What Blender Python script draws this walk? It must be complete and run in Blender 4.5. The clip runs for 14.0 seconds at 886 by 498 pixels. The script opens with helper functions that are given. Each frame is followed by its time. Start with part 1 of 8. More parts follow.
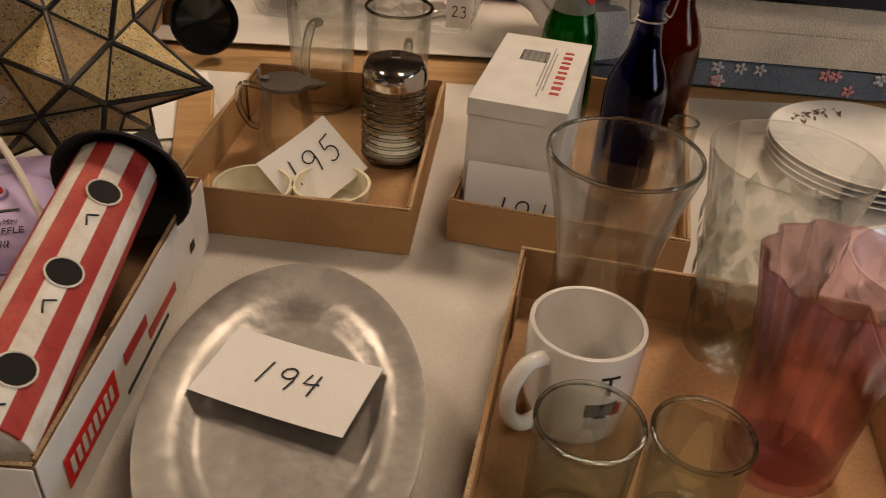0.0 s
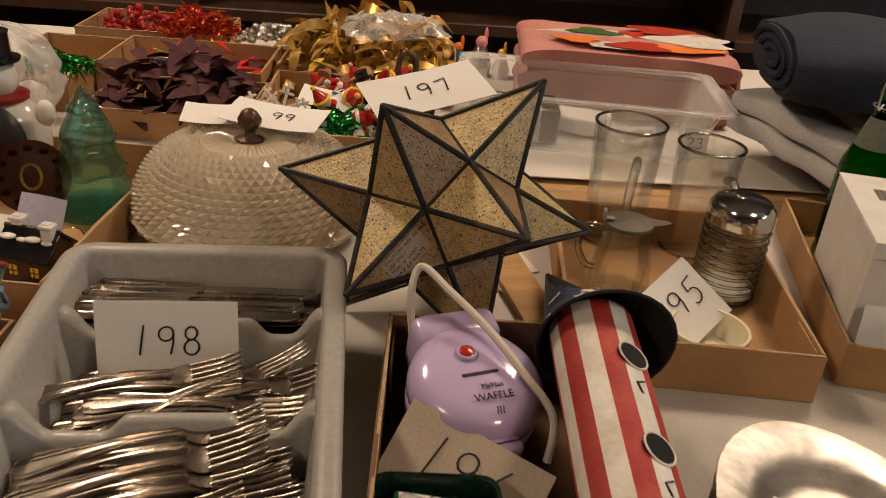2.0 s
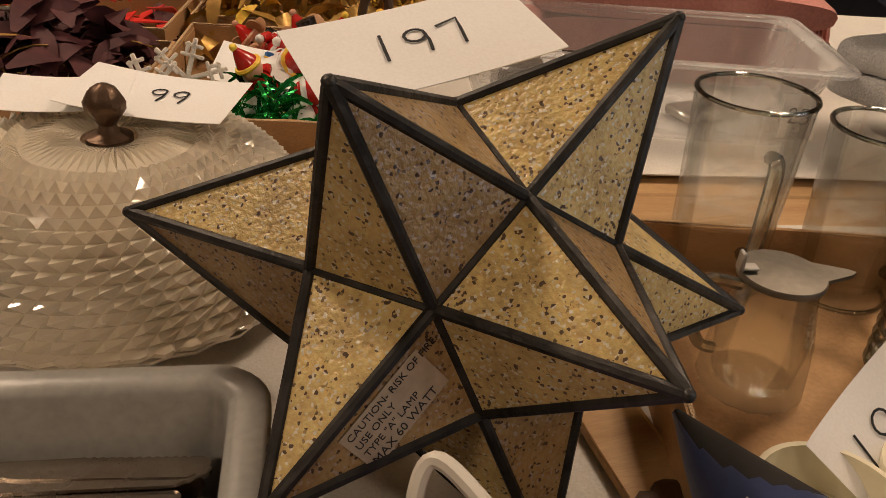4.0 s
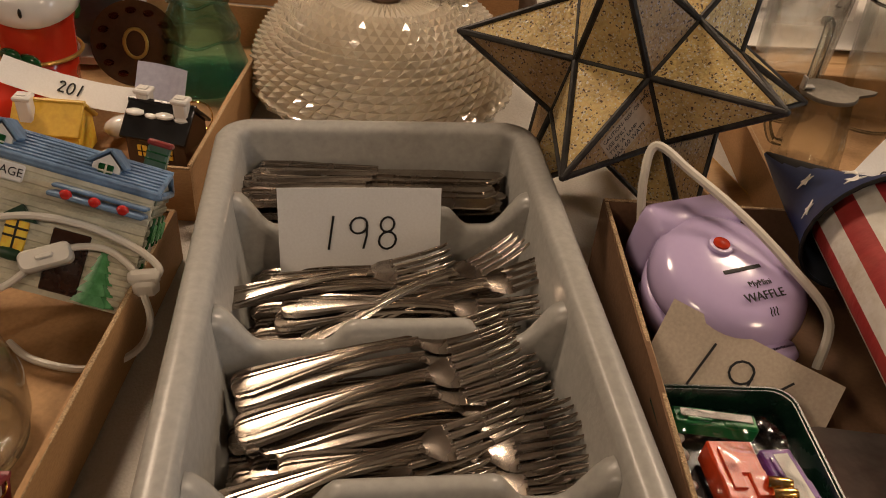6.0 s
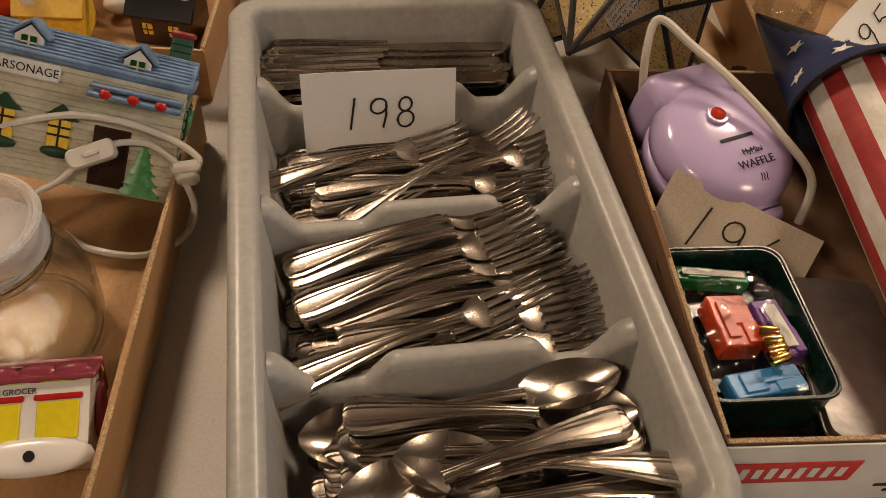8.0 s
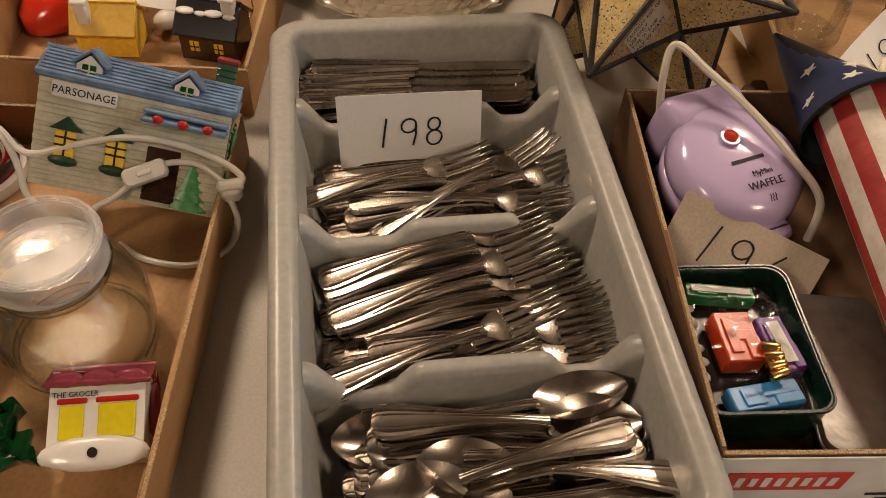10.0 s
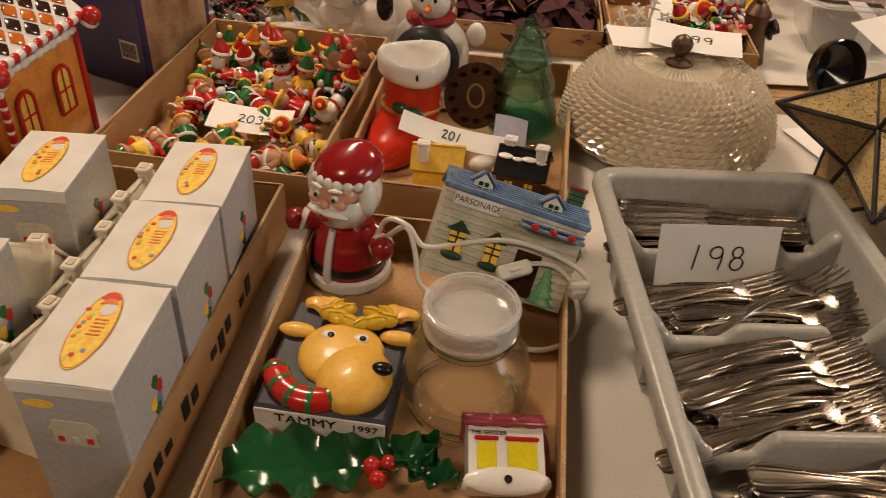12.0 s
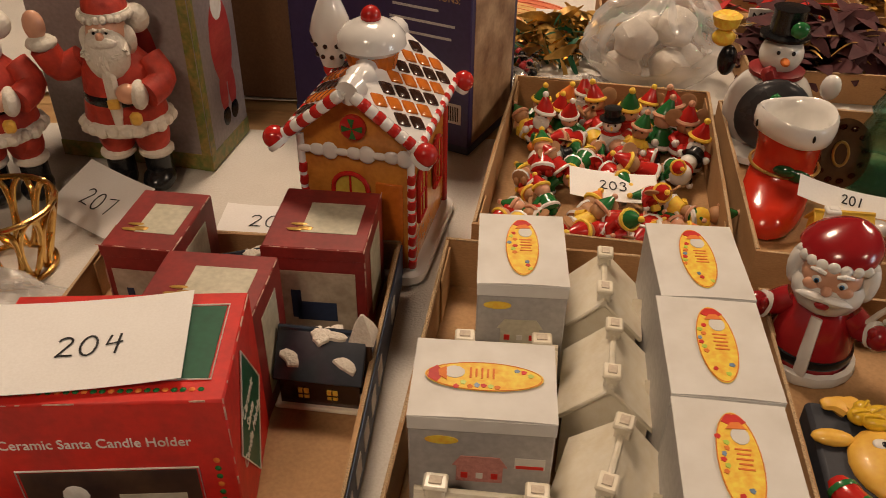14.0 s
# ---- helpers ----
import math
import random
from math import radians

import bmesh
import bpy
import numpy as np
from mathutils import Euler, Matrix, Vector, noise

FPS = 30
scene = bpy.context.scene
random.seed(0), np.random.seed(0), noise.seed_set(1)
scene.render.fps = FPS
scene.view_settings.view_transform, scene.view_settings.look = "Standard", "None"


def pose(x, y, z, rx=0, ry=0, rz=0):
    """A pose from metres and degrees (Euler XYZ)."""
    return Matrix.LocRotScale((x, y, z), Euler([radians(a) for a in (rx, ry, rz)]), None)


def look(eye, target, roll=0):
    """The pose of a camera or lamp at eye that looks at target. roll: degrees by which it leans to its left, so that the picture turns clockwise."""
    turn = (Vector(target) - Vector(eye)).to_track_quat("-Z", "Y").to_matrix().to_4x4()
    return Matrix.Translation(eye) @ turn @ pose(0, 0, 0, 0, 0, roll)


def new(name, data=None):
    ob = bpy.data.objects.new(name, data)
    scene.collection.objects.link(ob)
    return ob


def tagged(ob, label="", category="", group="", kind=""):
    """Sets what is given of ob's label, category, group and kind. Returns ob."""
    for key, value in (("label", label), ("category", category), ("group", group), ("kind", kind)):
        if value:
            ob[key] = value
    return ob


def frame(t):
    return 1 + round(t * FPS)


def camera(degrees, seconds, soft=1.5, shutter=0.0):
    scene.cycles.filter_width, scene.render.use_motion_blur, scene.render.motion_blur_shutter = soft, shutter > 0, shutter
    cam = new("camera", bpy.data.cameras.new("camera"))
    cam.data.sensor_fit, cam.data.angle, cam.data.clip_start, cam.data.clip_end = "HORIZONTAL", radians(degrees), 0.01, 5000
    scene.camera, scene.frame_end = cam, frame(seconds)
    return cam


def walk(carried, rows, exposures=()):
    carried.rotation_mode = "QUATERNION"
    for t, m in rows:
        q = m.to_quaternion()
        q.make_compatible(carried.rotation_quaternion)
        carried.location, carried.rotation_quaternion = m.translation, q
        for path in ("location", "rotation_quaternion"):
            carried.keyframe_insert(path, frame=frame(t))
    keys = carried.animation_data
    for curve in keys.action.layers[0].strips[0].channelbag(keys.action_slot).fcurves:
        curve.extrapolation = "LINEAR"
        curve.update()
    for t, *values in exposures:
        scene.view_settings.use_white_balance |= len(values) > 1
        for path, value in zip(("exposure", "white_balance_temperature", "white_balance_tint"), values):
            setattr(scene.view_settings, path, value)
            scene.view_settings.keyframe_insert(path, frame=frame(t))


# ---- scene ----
cam = camera(56.2, 14.0, soft=0.65, shutter=0.12)
PATH = [
    (0, (0.057, 0.168, 1.256), (0.114, 1.807, 0.112), 4.1),
    (0.5, (-0.058, 0.136, 1.279), (-0.047, 1.802, 0.173), 3.1),
    (1, (-0.188, 0.079, 1.304), (-0.211, 1.777, 0.247), 3.3),
    (1.5, (-0.294, 0.066, 1.316), (-0.308, 1.787, 0.297), 3.2),
    (2, (-0.393, 0.22, 1.256), (-0.258, 1.984, 0.322), 4.7),
    (2.2, (-0.41, 0.328, 1.212), (-0.246, 2.111, 0.321), 5.0),
    (4.3, (-0.391, 0.644, 1.122), (-0.173, 2.351, 0.103), 4.3),
    (4.5, (-0.391, 0.646, 1.126), (-0.166, 2.352, 0.107), 4.4),
    (5, (-0.4, 0.616, 1.14), (-0.178, 2.313, 0.105), 5.3),
    (5.5, (-0.493, 0.447, 1.183), (-0.333, 2.113, 0.088), 5.0),
    (5.7, (-0.545, 0.376, 1.196), (-0.366, 2.024, 0.077), 5.3),
    (6, (-0.576, 0.319, 1.198), (-0.411, 1.918, 0.008), 5.1),
    (6.5, (-0.583, 0.35, 1.165), (-0.373, 1.852, -0.139), 5.7),
    (7, (-0.629, 0.315, 1.16), (-0.327, 1.783, -0.164), 7.6),
    (7.5, (-0.648, 0.298, 1.204), (-0.334, 1.68, -0.208), 7.9),
    (7.7, (-0.635, 0.308, 1.24), (-0.34, 1.633, -0.229), 7.6),
    (9.8, (-0.618, 0.317, 1.304), (-0.451, 1.581, -0.237), 4.0),
    (10, (-0.623, 0.302, 1.315), (-0.456, 1.574, -0.22), 4.1),
    (10.5, (-0.626, 0.278, 1.317), (-0.459, 1.611, -0.164), 4.0),
    (11, (-0.642, 0.244, 1.32), (-0.526, 1.702, -0.043), 2.6),
    (11.5, (-0.768, 0.182, 1.341), (-0.669, 1.729, 0.077), 3.6),
    (12, (-0.875, 0.145, 1.34), (-0.883, 1.74, 0.133), 3.3),
    (12.5, (-0.983, 0.154, 1.325), (-1.12, 1.77, 0.155), 2.5),
    (13, (-1.111, 0.203, 1.321), (-1.305, 1.823, 0.164), 0.9),
    (13.2, (-1.158, 0.22, 1.323), (-1.333, 1.836, 0.158), 0.8),
    (13.5, (-1.212, 0.231, 1.318), (-1.356, 1.857, 0.163), 0.5),
    (14, (-1.315, 0.225, 1.324), (-1.398, 1.858, 0.172), 0.8),
]
walk(cam, [(t, look(eye, target, roll)) for t, eye, target, roll in PATH],
     [(0, -0.15), (1.5, -0.02), (2, 0.0), (5, 0.0), (6.3, -0.02), (7, 0.14), (7.5, 0.14), (10.5, 0.2), (12, 0.15), (13.5, 0.0), (14, 0.0)])

# ---- world and light ----
world = bpy.data.worlds.new("world")
scene.world = world
world.use_nodes = True
sky = world.node_tree.nodes.new("ShaderNodeTexSky")
sky.sky_type, sky.sun_disc = 'NISHITA', False
sky.sun_elevation, sky.sun_rotation = radians(25), radians(120)
world.node_tree.nodes["Background"].inputs["Strength"].default_value = 0.08
world.node_tree.links.new(sky.outputs[0], world.node_tree.nodes["Background"].inputs["Color"])


def area_lamp(name, at, target, sx, sy, watts, colour, label):
    data = bpy.data.lights.new(name, 'AREA')
    data.shape, data.size, data.size_y, data.energy, data.color = 'RECTANGLE', sx, sy, watts, colour
    ob = new(name, data)
    ob.matrix_world = look(at, target)
    return tagged(ob, label, "lamp")


WARM = (1.0, 0.75, 0.545)
for lx, ly, w in ((0.75, 1.9, 29), (-1.5, 1.9, 29), (0.9, -0.7, 16.5), (-1.9, -0.5, 16.5)):
    area_lamp("ceiling_lamp", (lx, ly, 2.52), (lx, ly, 0), 0.42, 0.42, w, WARM, "warm light of a ceiling fixture")
area_lamp("window_daylight", (3.28, -0.6, 1.55), (0, 0.6, 1.0), 1.0, 1.2, 22, (0.75, 0.87, 1.0), "cool daylight coming in at the side window")

# ---- mesh helpers ----
TAU = math.tau
IDENT = Matrix()


class G:
    """Collects the faces of one mesh; k is the material slot of what is added next, T the pose."""

    def __init__(s, T=None):
        s.V, s.F, s.M, s.k, s.T = [], [], [], 0, T or Matrix()

    def add(s, verts, faces, m=None):
        m = s.T @ m if m else s.T
        o = len(s.V)
        s.V += [tuple(m @ Vector(v)) for v in verts]
        s.F += [tuple(o + i for i in f) for f in faces]
        s.M += [s.k] * len(faces)
        return s

    def box(s, sx, sy, sz, c=(0, 0, 0), b=0.0015, m=None):
        hx, hy, hz = sx / 2, sy / 2, sz / 2
        b = min(b, hx * .9, hy * .9, hz * .9)
        v, idx = [], {}
        for i in (-1, 1):
            for j in (-1, 1):
                for k in (-1, 1):
                    for ax in range(3):
                        p = [i * hx, j * hy, k * hz]
                        for a in range(3):
                            if a != ax:
                                p[a] -= (i, j, k)[a] * b
                        idx[i, j, k, ax] = len(v)
                        v.append((p[0] + c[0], p[1] + c[1], p[2] + c[2]))
        f = []
        for ax in range(3):
            o1, o2 = (ax + 1) % 3, (ax + 2) % 3
            for sg in (-1, 1):
                q = []
                for a, bb in ((-1, -1), (1, -1), (1, 1), (-1, 1)):
                    t = [0, 0, 0]
                    t[ax], t[o1], t[o2] = sg, a, bb
                    q.append(idx[t[0], t[1], t[2], ax])
                f.append(q if sg > 0 else q[::-1])
            for a in (-1, 1):
                for bb in (-1, 1):
                    t, u = [0, 0, 0], [0, 0, 0]
                    t[ax], t[o1], t[o2] = -1, a, bb
                    u[ax], u[o1], u[o2] = 1, a, bb
                    q = [idx[(*t, o1)], idx[(*u, o1)], idx[(*u, o2)], idx[(*t, o2)]]
                    f.append(q if a * bb < 0 else q[::-1])
        for i in (-1, 1):
            for j in (-1, 1):
                for k in (-1, 1):
                    q = [idx[i, j, k, a] for a in range(3)]
                    f.append(q if i * j * k > 0 else q[::-1])
        return s.add(v, f, m)

    def rings(s, rings, m=None, cap0=True, cap1=True, loop=True):
        """Skins equal rings of points; loop closes each ring."""
        n, v, f = len(rings[0]), [p for r in rings for p in r], []
        for i in range(len(rings) - 1):
            for j in range(n if loop else n - 1):
                a, b = i * n + j, i * n + (j + 1) % n
                f.append((a, b, b + n, a + n))
        if cap0:
            f.append(tuple(range(n))[::-1])
        if cap1:
            f.append(tuple(range((len(rings) - 1) * n, len(rings) * n)))
        return s.add(v, f, m)

    def lathe(s, prof, seg=28, m=None, wob=None, cap0=True, cap1=True, sx=1, sy=1):
        rr = []
        for r, z in prof:
            ring = []
            for j in range(seg):
                a = TAU * j / seg
                q = r * (wob(a, z) if wob else 1)
                ring.append((q * math.cos(a) * sx, q * math.sin(a) * sy, z))
            rr.append(ring)
        return s.rings(rr, m, cap0, cap1)

    def sph(s, r, c=(0, 0, 0), u=14, v=9, m=None):
        rx, ry, rz = (r, r, r) if isinstance(r, (int, float)) else r
        verts, f = [(c[0], c[1], c[2] - rz)], []
        for i in range(1, v):
            a = math.pi * i / v - math.pi / 2
            for j in range(u):
                b = TAU * j / u
                verts.append((c[0] + rx * math.cos(a) * math.cos(b), c[1] + ry * math.cos(a) * math.sin(b), c[2] + rz * math.sin(a)))
        verts.append((c[0], c[1], c[2] + rz))
        top = len(verts) - 1
        for j in range(u):
            k = (j + 1) % u
            f.append((0, 1 + k, 1 + j))
            f.append((top, top - u + j, top - u + k))
            for i in range(v - 2):
                a, b = 1 + i * u + j, 1 + i * u + k
                f.append((a, b, b + u, a + u))
        return s.add(verts, f, m)

    def tube(s, pts, r, seg=8, closed=False, m=None, flat=1.0):
        pts = [Vector(p) for p in pts]
        n, rr, up = len(pts), [], None
        for i, p in enumerate(pts):
            d = (pts[(i + 1) % n] - pts[i - 1]) if closed else (pts[min(i + 1, n - 1)] - pts[max(i - 1, 0)])
            d.normalize()
            if up is None:
                up = d.orthogonal().normalized() if abs(d.z) > .9 else (Vector((0, 0, 1)) - d * d.z).normalized()
            up = (up - d * up.dot(d)).normalized()
            side = d.cross(up)
            q = r[i] if isinstance(r, (list, tuple)) else r
            rr.append([p + side * (q * math.cos(TAU * j / seg)) + up * (q * flat * math.sin(TAU * j / seg)) for j in range(seg)])
        if closed:
            rr.append(rr[0])
        return s.rings(rr, m, not closed, not closed)

    def prism(s, poly, z0, z1, m=None):
        n = len(poly)
        v = [(x, y, z0) for x, y in poly] + [(x, y, z1) for x, y in poly]
        f = [tuple(range(n))[::-1], tuple(range(n, 2 * n))] + [(i, (i + 1) % n, n + (i + 1) % n, n + i) for i in range(n)]
        return s.add(v, f, m)

    def sheet(s, fn, nu, nv, thick=0.0, m=None):
        """A grid surface fn(u, v), u and v from 0 to 1, given thickness downwards along z."""
        top = [[Vector(fn(i / nu, j / nv)) for i in range(nu + 1)] for j in range(nv + 1)]
        v = [p for r in top for p in r]
        w = nu + 1
        f = [(j * w + i, j * w + i + 1, (j + 1) * w + i + 1, (j + 1) * w + i) for j in range(nv) for i in range(nu)]
        if thick:
            o = len(v)
            v += [p - Vector((0, 0, thick)) for p in v[:o]]
            f += [tuple(o + k for k in q[::-1]) for q in f[:]]
            edge = [i for i in range(nu + 1)] + [j * w + nu for j in range(1, nv + 1)] + [nv * w + i for i in range(nu - 1, -1, -1)] + [j * w for j in range(nv - 1, 0, -1)]
            for a, b in zip(edge, edge[1:] + edge[:1]):
                f.append((b, a, a + o, b + o))
        return s.add(v, f, m)

    def mesh(s, name, mats, smooth=40):
        me = bpy.data.meshes.new(name)
        me.from_pydata(s.V, [], s.F)
        for q in (mats if isinstance(mats, (list, tuple)) else [mats]):
            me.materials.append(q)
        me.polygons.foreach_set("material_index", s.M)
        me.polygons.foreach_set("use_smooth", [smooth > 0] * len(s.F))
        if smooth:
            me.set_sharp_from_angle(angle=radians(smooth))
        me.update()
        return me


def part(name, g, mats, parent, label="", smooth=40, m=None):
    ob = new(name, g if isinstance(g, bpy.types.Mesh) else g.mesh(name, mats, smooth))
    ob.parent = parent
    if m:
        ob.matrix_basis = m
    return tagged(ob, label)


def thing(name, label, category, x, y, z, rz=0, group="", kind="", m=None):
    ob = new(name)
    ob.empty_display_size = 0.02
    ob.matrix_basis = m or pose(x, y, z, 0, 0, rz)
    return tagged(ob, label, category, group, kind)


def solid(name, g, mats, label, category, x=0, y=0, z=0, rz=0, group="", kind="", smooth=40, m=None):
    ob = new(name, g if isinstance(g, bpy.types.Mesh) else g.mesh(name, mats, smooth))
    ob.matrix_basis = m or pose(x, y, z, 0, 0, rz)
    return tagged(ob, label, category, group, kind)


def spline(pts, n=6, closed=False):
    P, out = [Vector(p) for p in pts], []
    k = len(P)
    for i in range(k if closed else k - 1):
        a, b, c, d = (P[(i - 1) % k], P[i], P[(i + 1) % k], P[(i + 2) % k]) if closed else (P[max(i - 1, 0)], P[i], P[i + 1], P[min(i + 2, k - 1)])
        for j in range(n):
            t = j / n
            out.append(0.5 * ((2 * b) + (c - a) * t + (2 * a - 5 * b + 4 * c - d) * t * t + (3 * b - a - 3 * c + d) * t ** 3))
    return out if closed else out + [P[-1]]


def rrect(w, d, r, z, n=5):
    out = []
    for cx, cy, a0 in ((w / 2 - r, d / 2 - r, 0), (-w / 2 + r, d / 2 - r, 90), (-w / 2 + r, -d / 2 + r, 180), (w / 2 - r, -d / 2 + r, 270)):
        for i in range(n + 1):
            a = radians(a0 + 90 * i / n)
            out.append((cx + r * math.cos(a), cy + r * math.sin(a), z))
    return out


# ---- materials ----
def mat(name, col, rough=0.5, metal=0.0, col2=None, scale=14.0, bump=0.0, bscale=180.0, trans=0.0, ior=1.45, coat=0.0, grain=0.06, emit=0.0, detail=4.0, stretch=(1, 1, 1), rvar=0.12):
    q = bpy.data.materials.new(name)
    q.use_nodes = True
    nt = q.node_tree
    b = nt.nodes["Principled BSDF"]
    tc, mp = nt.nodes.new("ShaderNodeTexCoord"), nt.nodes.new("ShaderNodeMapping")
    mp.inputs["Scale"].default_value = stretch
    nt.links.new(tc.outputs["Object"], mp.inputs[0])
    big, fine = nt.nodes.new("ShaderNodeTexNoise"), nt.nodes.new("ShaderNodeTexNoise")
    big.inputs["Scale"].default_value, fine.inputs["Scale"].default_value = scale, bscale
    big.inputs["Detail"].default_value = detail
    for t in (big, fine):
        nt.links.new(mp.outputs[0], t.inputs["Vector"])
    col2 = col2 or tuple(c * 0.82 for c in col)
    ramp = nt.nodes.new("ShaderNodeMapRange")
    ramp.inputs[1].default_value, ramp.inputs[2].default_value = 0.35, 0.68
    nt.links.new(big.outputs[0], ramp.inputs[0])
    mix = nt.nodes.new("ShaderNodeMix")
    mix.data_type = 'RGBA'
    mix.inputs[6].default_value, mix.inputs[7].default_value = (*col, 1), (*col2, 1)
    nt.links.new(ramp.outputs[0], mix.inputs[0])
    mul = nt.nodes.new("ShaderNodeMix")
    mul.data_type, mul.blend_type = 'RGBA', 'OVERLAY'
    mul.inputs[0].default_value = grain * 4
    nt.links.new(mix.outputs[2], mul.inputs[6])
    nt.links.new(fine.outputs[0], mul.inputs[7])
    nt.links.new(mul.outputs[2], b.inputs["Base Color"])
    rr = nt.nodes.new("ShaderNodeMapRange")
    rr.inputs[3].default_value, rr.inputs[4].default_value = max(rough - rvar * rough, 0), min(rough + rvar, 1)
    nt.links.new(big.outputs[0], rr.inputs[0])
    nt.links.new(rr.outputs[0], b.inputs["Roughness"])
    b.inputs["Metallic"].default_value, b.inputs["IOR"].default_value = metal, ior
    b.inputs["Transmission Weight"].default_value, b.inputs["Coat Weight"].default_value = trans, coat
    if bump:
        bp = nt.nodes.new("ShaderNodeBump")
        bp.inputs["Strength"].default_value, bp.inputs["Distance"].default_value = bump, 0.002
        nt.links.new(fine.outputs[0], bp.inputs["Height"])
        nt.links.new(bp.outputs[0], b.inputs["Normal"])
    if emit:
        b.inputs["Emission Color"].default_value, b.inputs["Emission Strength"].default_value = (*col, 1), emit
    return q


def glassy(name, col, rough=0.02, ior=1.3, bend=0.2):
    """Thin blown glass: mostly straight through, a share bent, with Fresnel gloss."""
    q = bpy.data.materials.new(name)
    q.use_nodes = True
    nt = q.node_tree
    nt.nodes.remove(nt.nodes["Principled BSDF"])
    clear, bent, gloss = nt.nodes.new("ShaderNodeBsdfTransparent"), nt.nodes.new("ShaderNodeBsdfRefraction"), nt.nodes.new("ShaderNodeBsdfGlossy")
    clear.inputs[0].default_value = bent.inputs[0].default_value = (*col, 1)
    bent.inputs["IOR"].default_value, bent.inputs["Roughness"].default_value = ior, rough
    gloss.inputs["Roughness"].default_value = rough + 0.01
    lw, pw, fr = nt.nodes.new("ShaderNodeLayerWeight"), nt.nodes.new("ShaderNodeMath"), nt.nodes.new("ShaderNodeMath")
    m1, m2 = nt.nodes.new("ShaderNodeMixShader"), nt.nodes.new("ShaderNodeMixShader")
    pw.operation, fr.operation = 'POWER', 'MULTIPLY_ADD'
    pw.inputs[1].default_value, fr.inputs[1].default_value, fr.inputs[2].default_value = 3.0, 0.7, 0.018
    lw.inputs[0].default_value, m1.inputs[0].default_value = 0.5, bend
    nt.links.new(lw.outputs["Facing"], pw.inputs[0])
    nt.links.new(pw.outputs[0], fr.inputs[0])
    nt.links.new(clear.outputs[0], m1.inputs[1])
    nt.links.new(bent.outputs[0], m1.inputs[2])
    nt.links.new(fr.outputs[0], m2.inputs[0])
    nt.links.new(m1.outputs[0], m2.inputs[1])
    nt.links.new(gloss.outputs[0], m2.inputs[2])
    nt.links.new(m2.outputs[0], nt.nodes["Material Output"].inputs[0])
    return q


def film(name, col, body=0.3, rough=0.15, bump=0.5, bscale=60.0):
    """Thin crinkled plastic: part clear, part milky, with a glossy skin."""
    q = mat(name, col, rough, bump=bump, bscale=bscale, grain=0.0, coat=0.6)
    nt = q.node_tree
    b, out = nt.nodes["Principled BSDF"], nt.nodes["Material Output"]
    clear, lw, mr, mx = nt.nodes.new("ShaderNodeBsdfTransparent"), nt.nodes.new("ShaderNodeLayerWeight"), nt.nodes.new("ShaderNodeMapRange"), nt.nodes.new("ShaderNodeMixShader")
    mr.inputs[3].default_value, mr.inputs[4].default_value = body, min(body + 0.5, 0.95)
    nt.links.new(lw.outputs["Facing"], mr.inputs[0])
    nt.links.new(mr.outputs[0], mx.inputs[0])
    nt.links.new(clear.outputs[0], mx.inputs[1])
    nt.links.new(b.outputs[0], mx.inputs[2])
    nt.links.new(mx.outputs[0], out.inputs[0])
    return q


CLOTH = mat("white tablecloth", (0.63, 0.6, 0.55), 0.9, col2=(0.56, 0.53, 0.48), scale=5, bump=0.35, bscale=420, grain=0.05)
WOOD = mat("bare plywood tabletop", (0.46, 0.29, 0.13), 0.5, col2=(0.36, 0.2, 0.085), scale=5, stretch=(1, 9, 1), bscale=90, bump=0.1)
CARDB = mat("brown corrugated cardboard", (0.42, 0.245, 0.11), 0.7, col2=(0.34, 0.19, 0.082), scale=7, bump=0.15, bscale=260, stretch=(1, 1, 3))
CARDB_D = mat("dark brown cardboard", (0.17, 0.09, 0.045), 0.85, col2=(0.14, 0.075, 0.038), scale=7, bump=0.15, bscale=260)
CARDB_E = mat("raw corrugated edge", (0.5, 0.35, 0.2), 0.95, bump=0.9, bscale=700, grain=0.2)
NAVYCARD = mat("navy printed cardboard", (0.02, 0.035, 0.08), 0.5, col2=(0.03, 0.045, 0.09), scale=9)
PAPER = mat("white index card", (0.8, 0.79, 0.77), 0.8, col2=(0.76, 0.745, 0.72), scale=10, bscale=500, bump=0.05)
KRAFT = mat("tan paper card", (0.62, 0.53, 0.42), 0.8, bscale=400)
INK = mat("black marker ink", (0.012, 0.012, 0.014), 0.6)
GREYPL = mat("grey moulded plastic", (0.4, 0.393, 0.365), 0.26, col2=(0.345, 0.336, 0.308), scale=6, bump=0.12, bscale=160, grain=0.05)
STEEL = mat("worn stainless steel", (0.51, 0.455, 0.395), 0.12, 1.0, col2=(0.25, 0.205, 0.165), scale=26, bscale=900, rvar=0.3, grain=0.06)
STEEL_B = mat("brushed steel", (0.55, 0.52, 0.48), 0.3, 1.0, scale=20, bscale=600, bump=0.05)
PEWTER = mat("dull pewter", (0.44, 0.42, 0.395), 0.37, 1.0, col2=(0.36, 0.345, 0.32), scale=22, detail=8, bump=0.45, bscale=70, rvar=0.25)
CHROME = mat("chrome", (0.75, 0.74, 0.72), 0.08, 1.0)
GLASS = glassy("clear glass", (0.99, 0.995, 0.985), 0.01, 1.4)
GLASS_RIM = glassy("thick glass edge", (0.93, 0.95, 0.93), 0.01, 1.45, 0.5)
GLASS_R = glassy("ribbed clear glass", (0.99, 0.99, 0.98), 0.02, 1.22)
GLASS_G = glassy("pale green glass", (0.94, 0.975, 0.95), 0.02, 1.4)
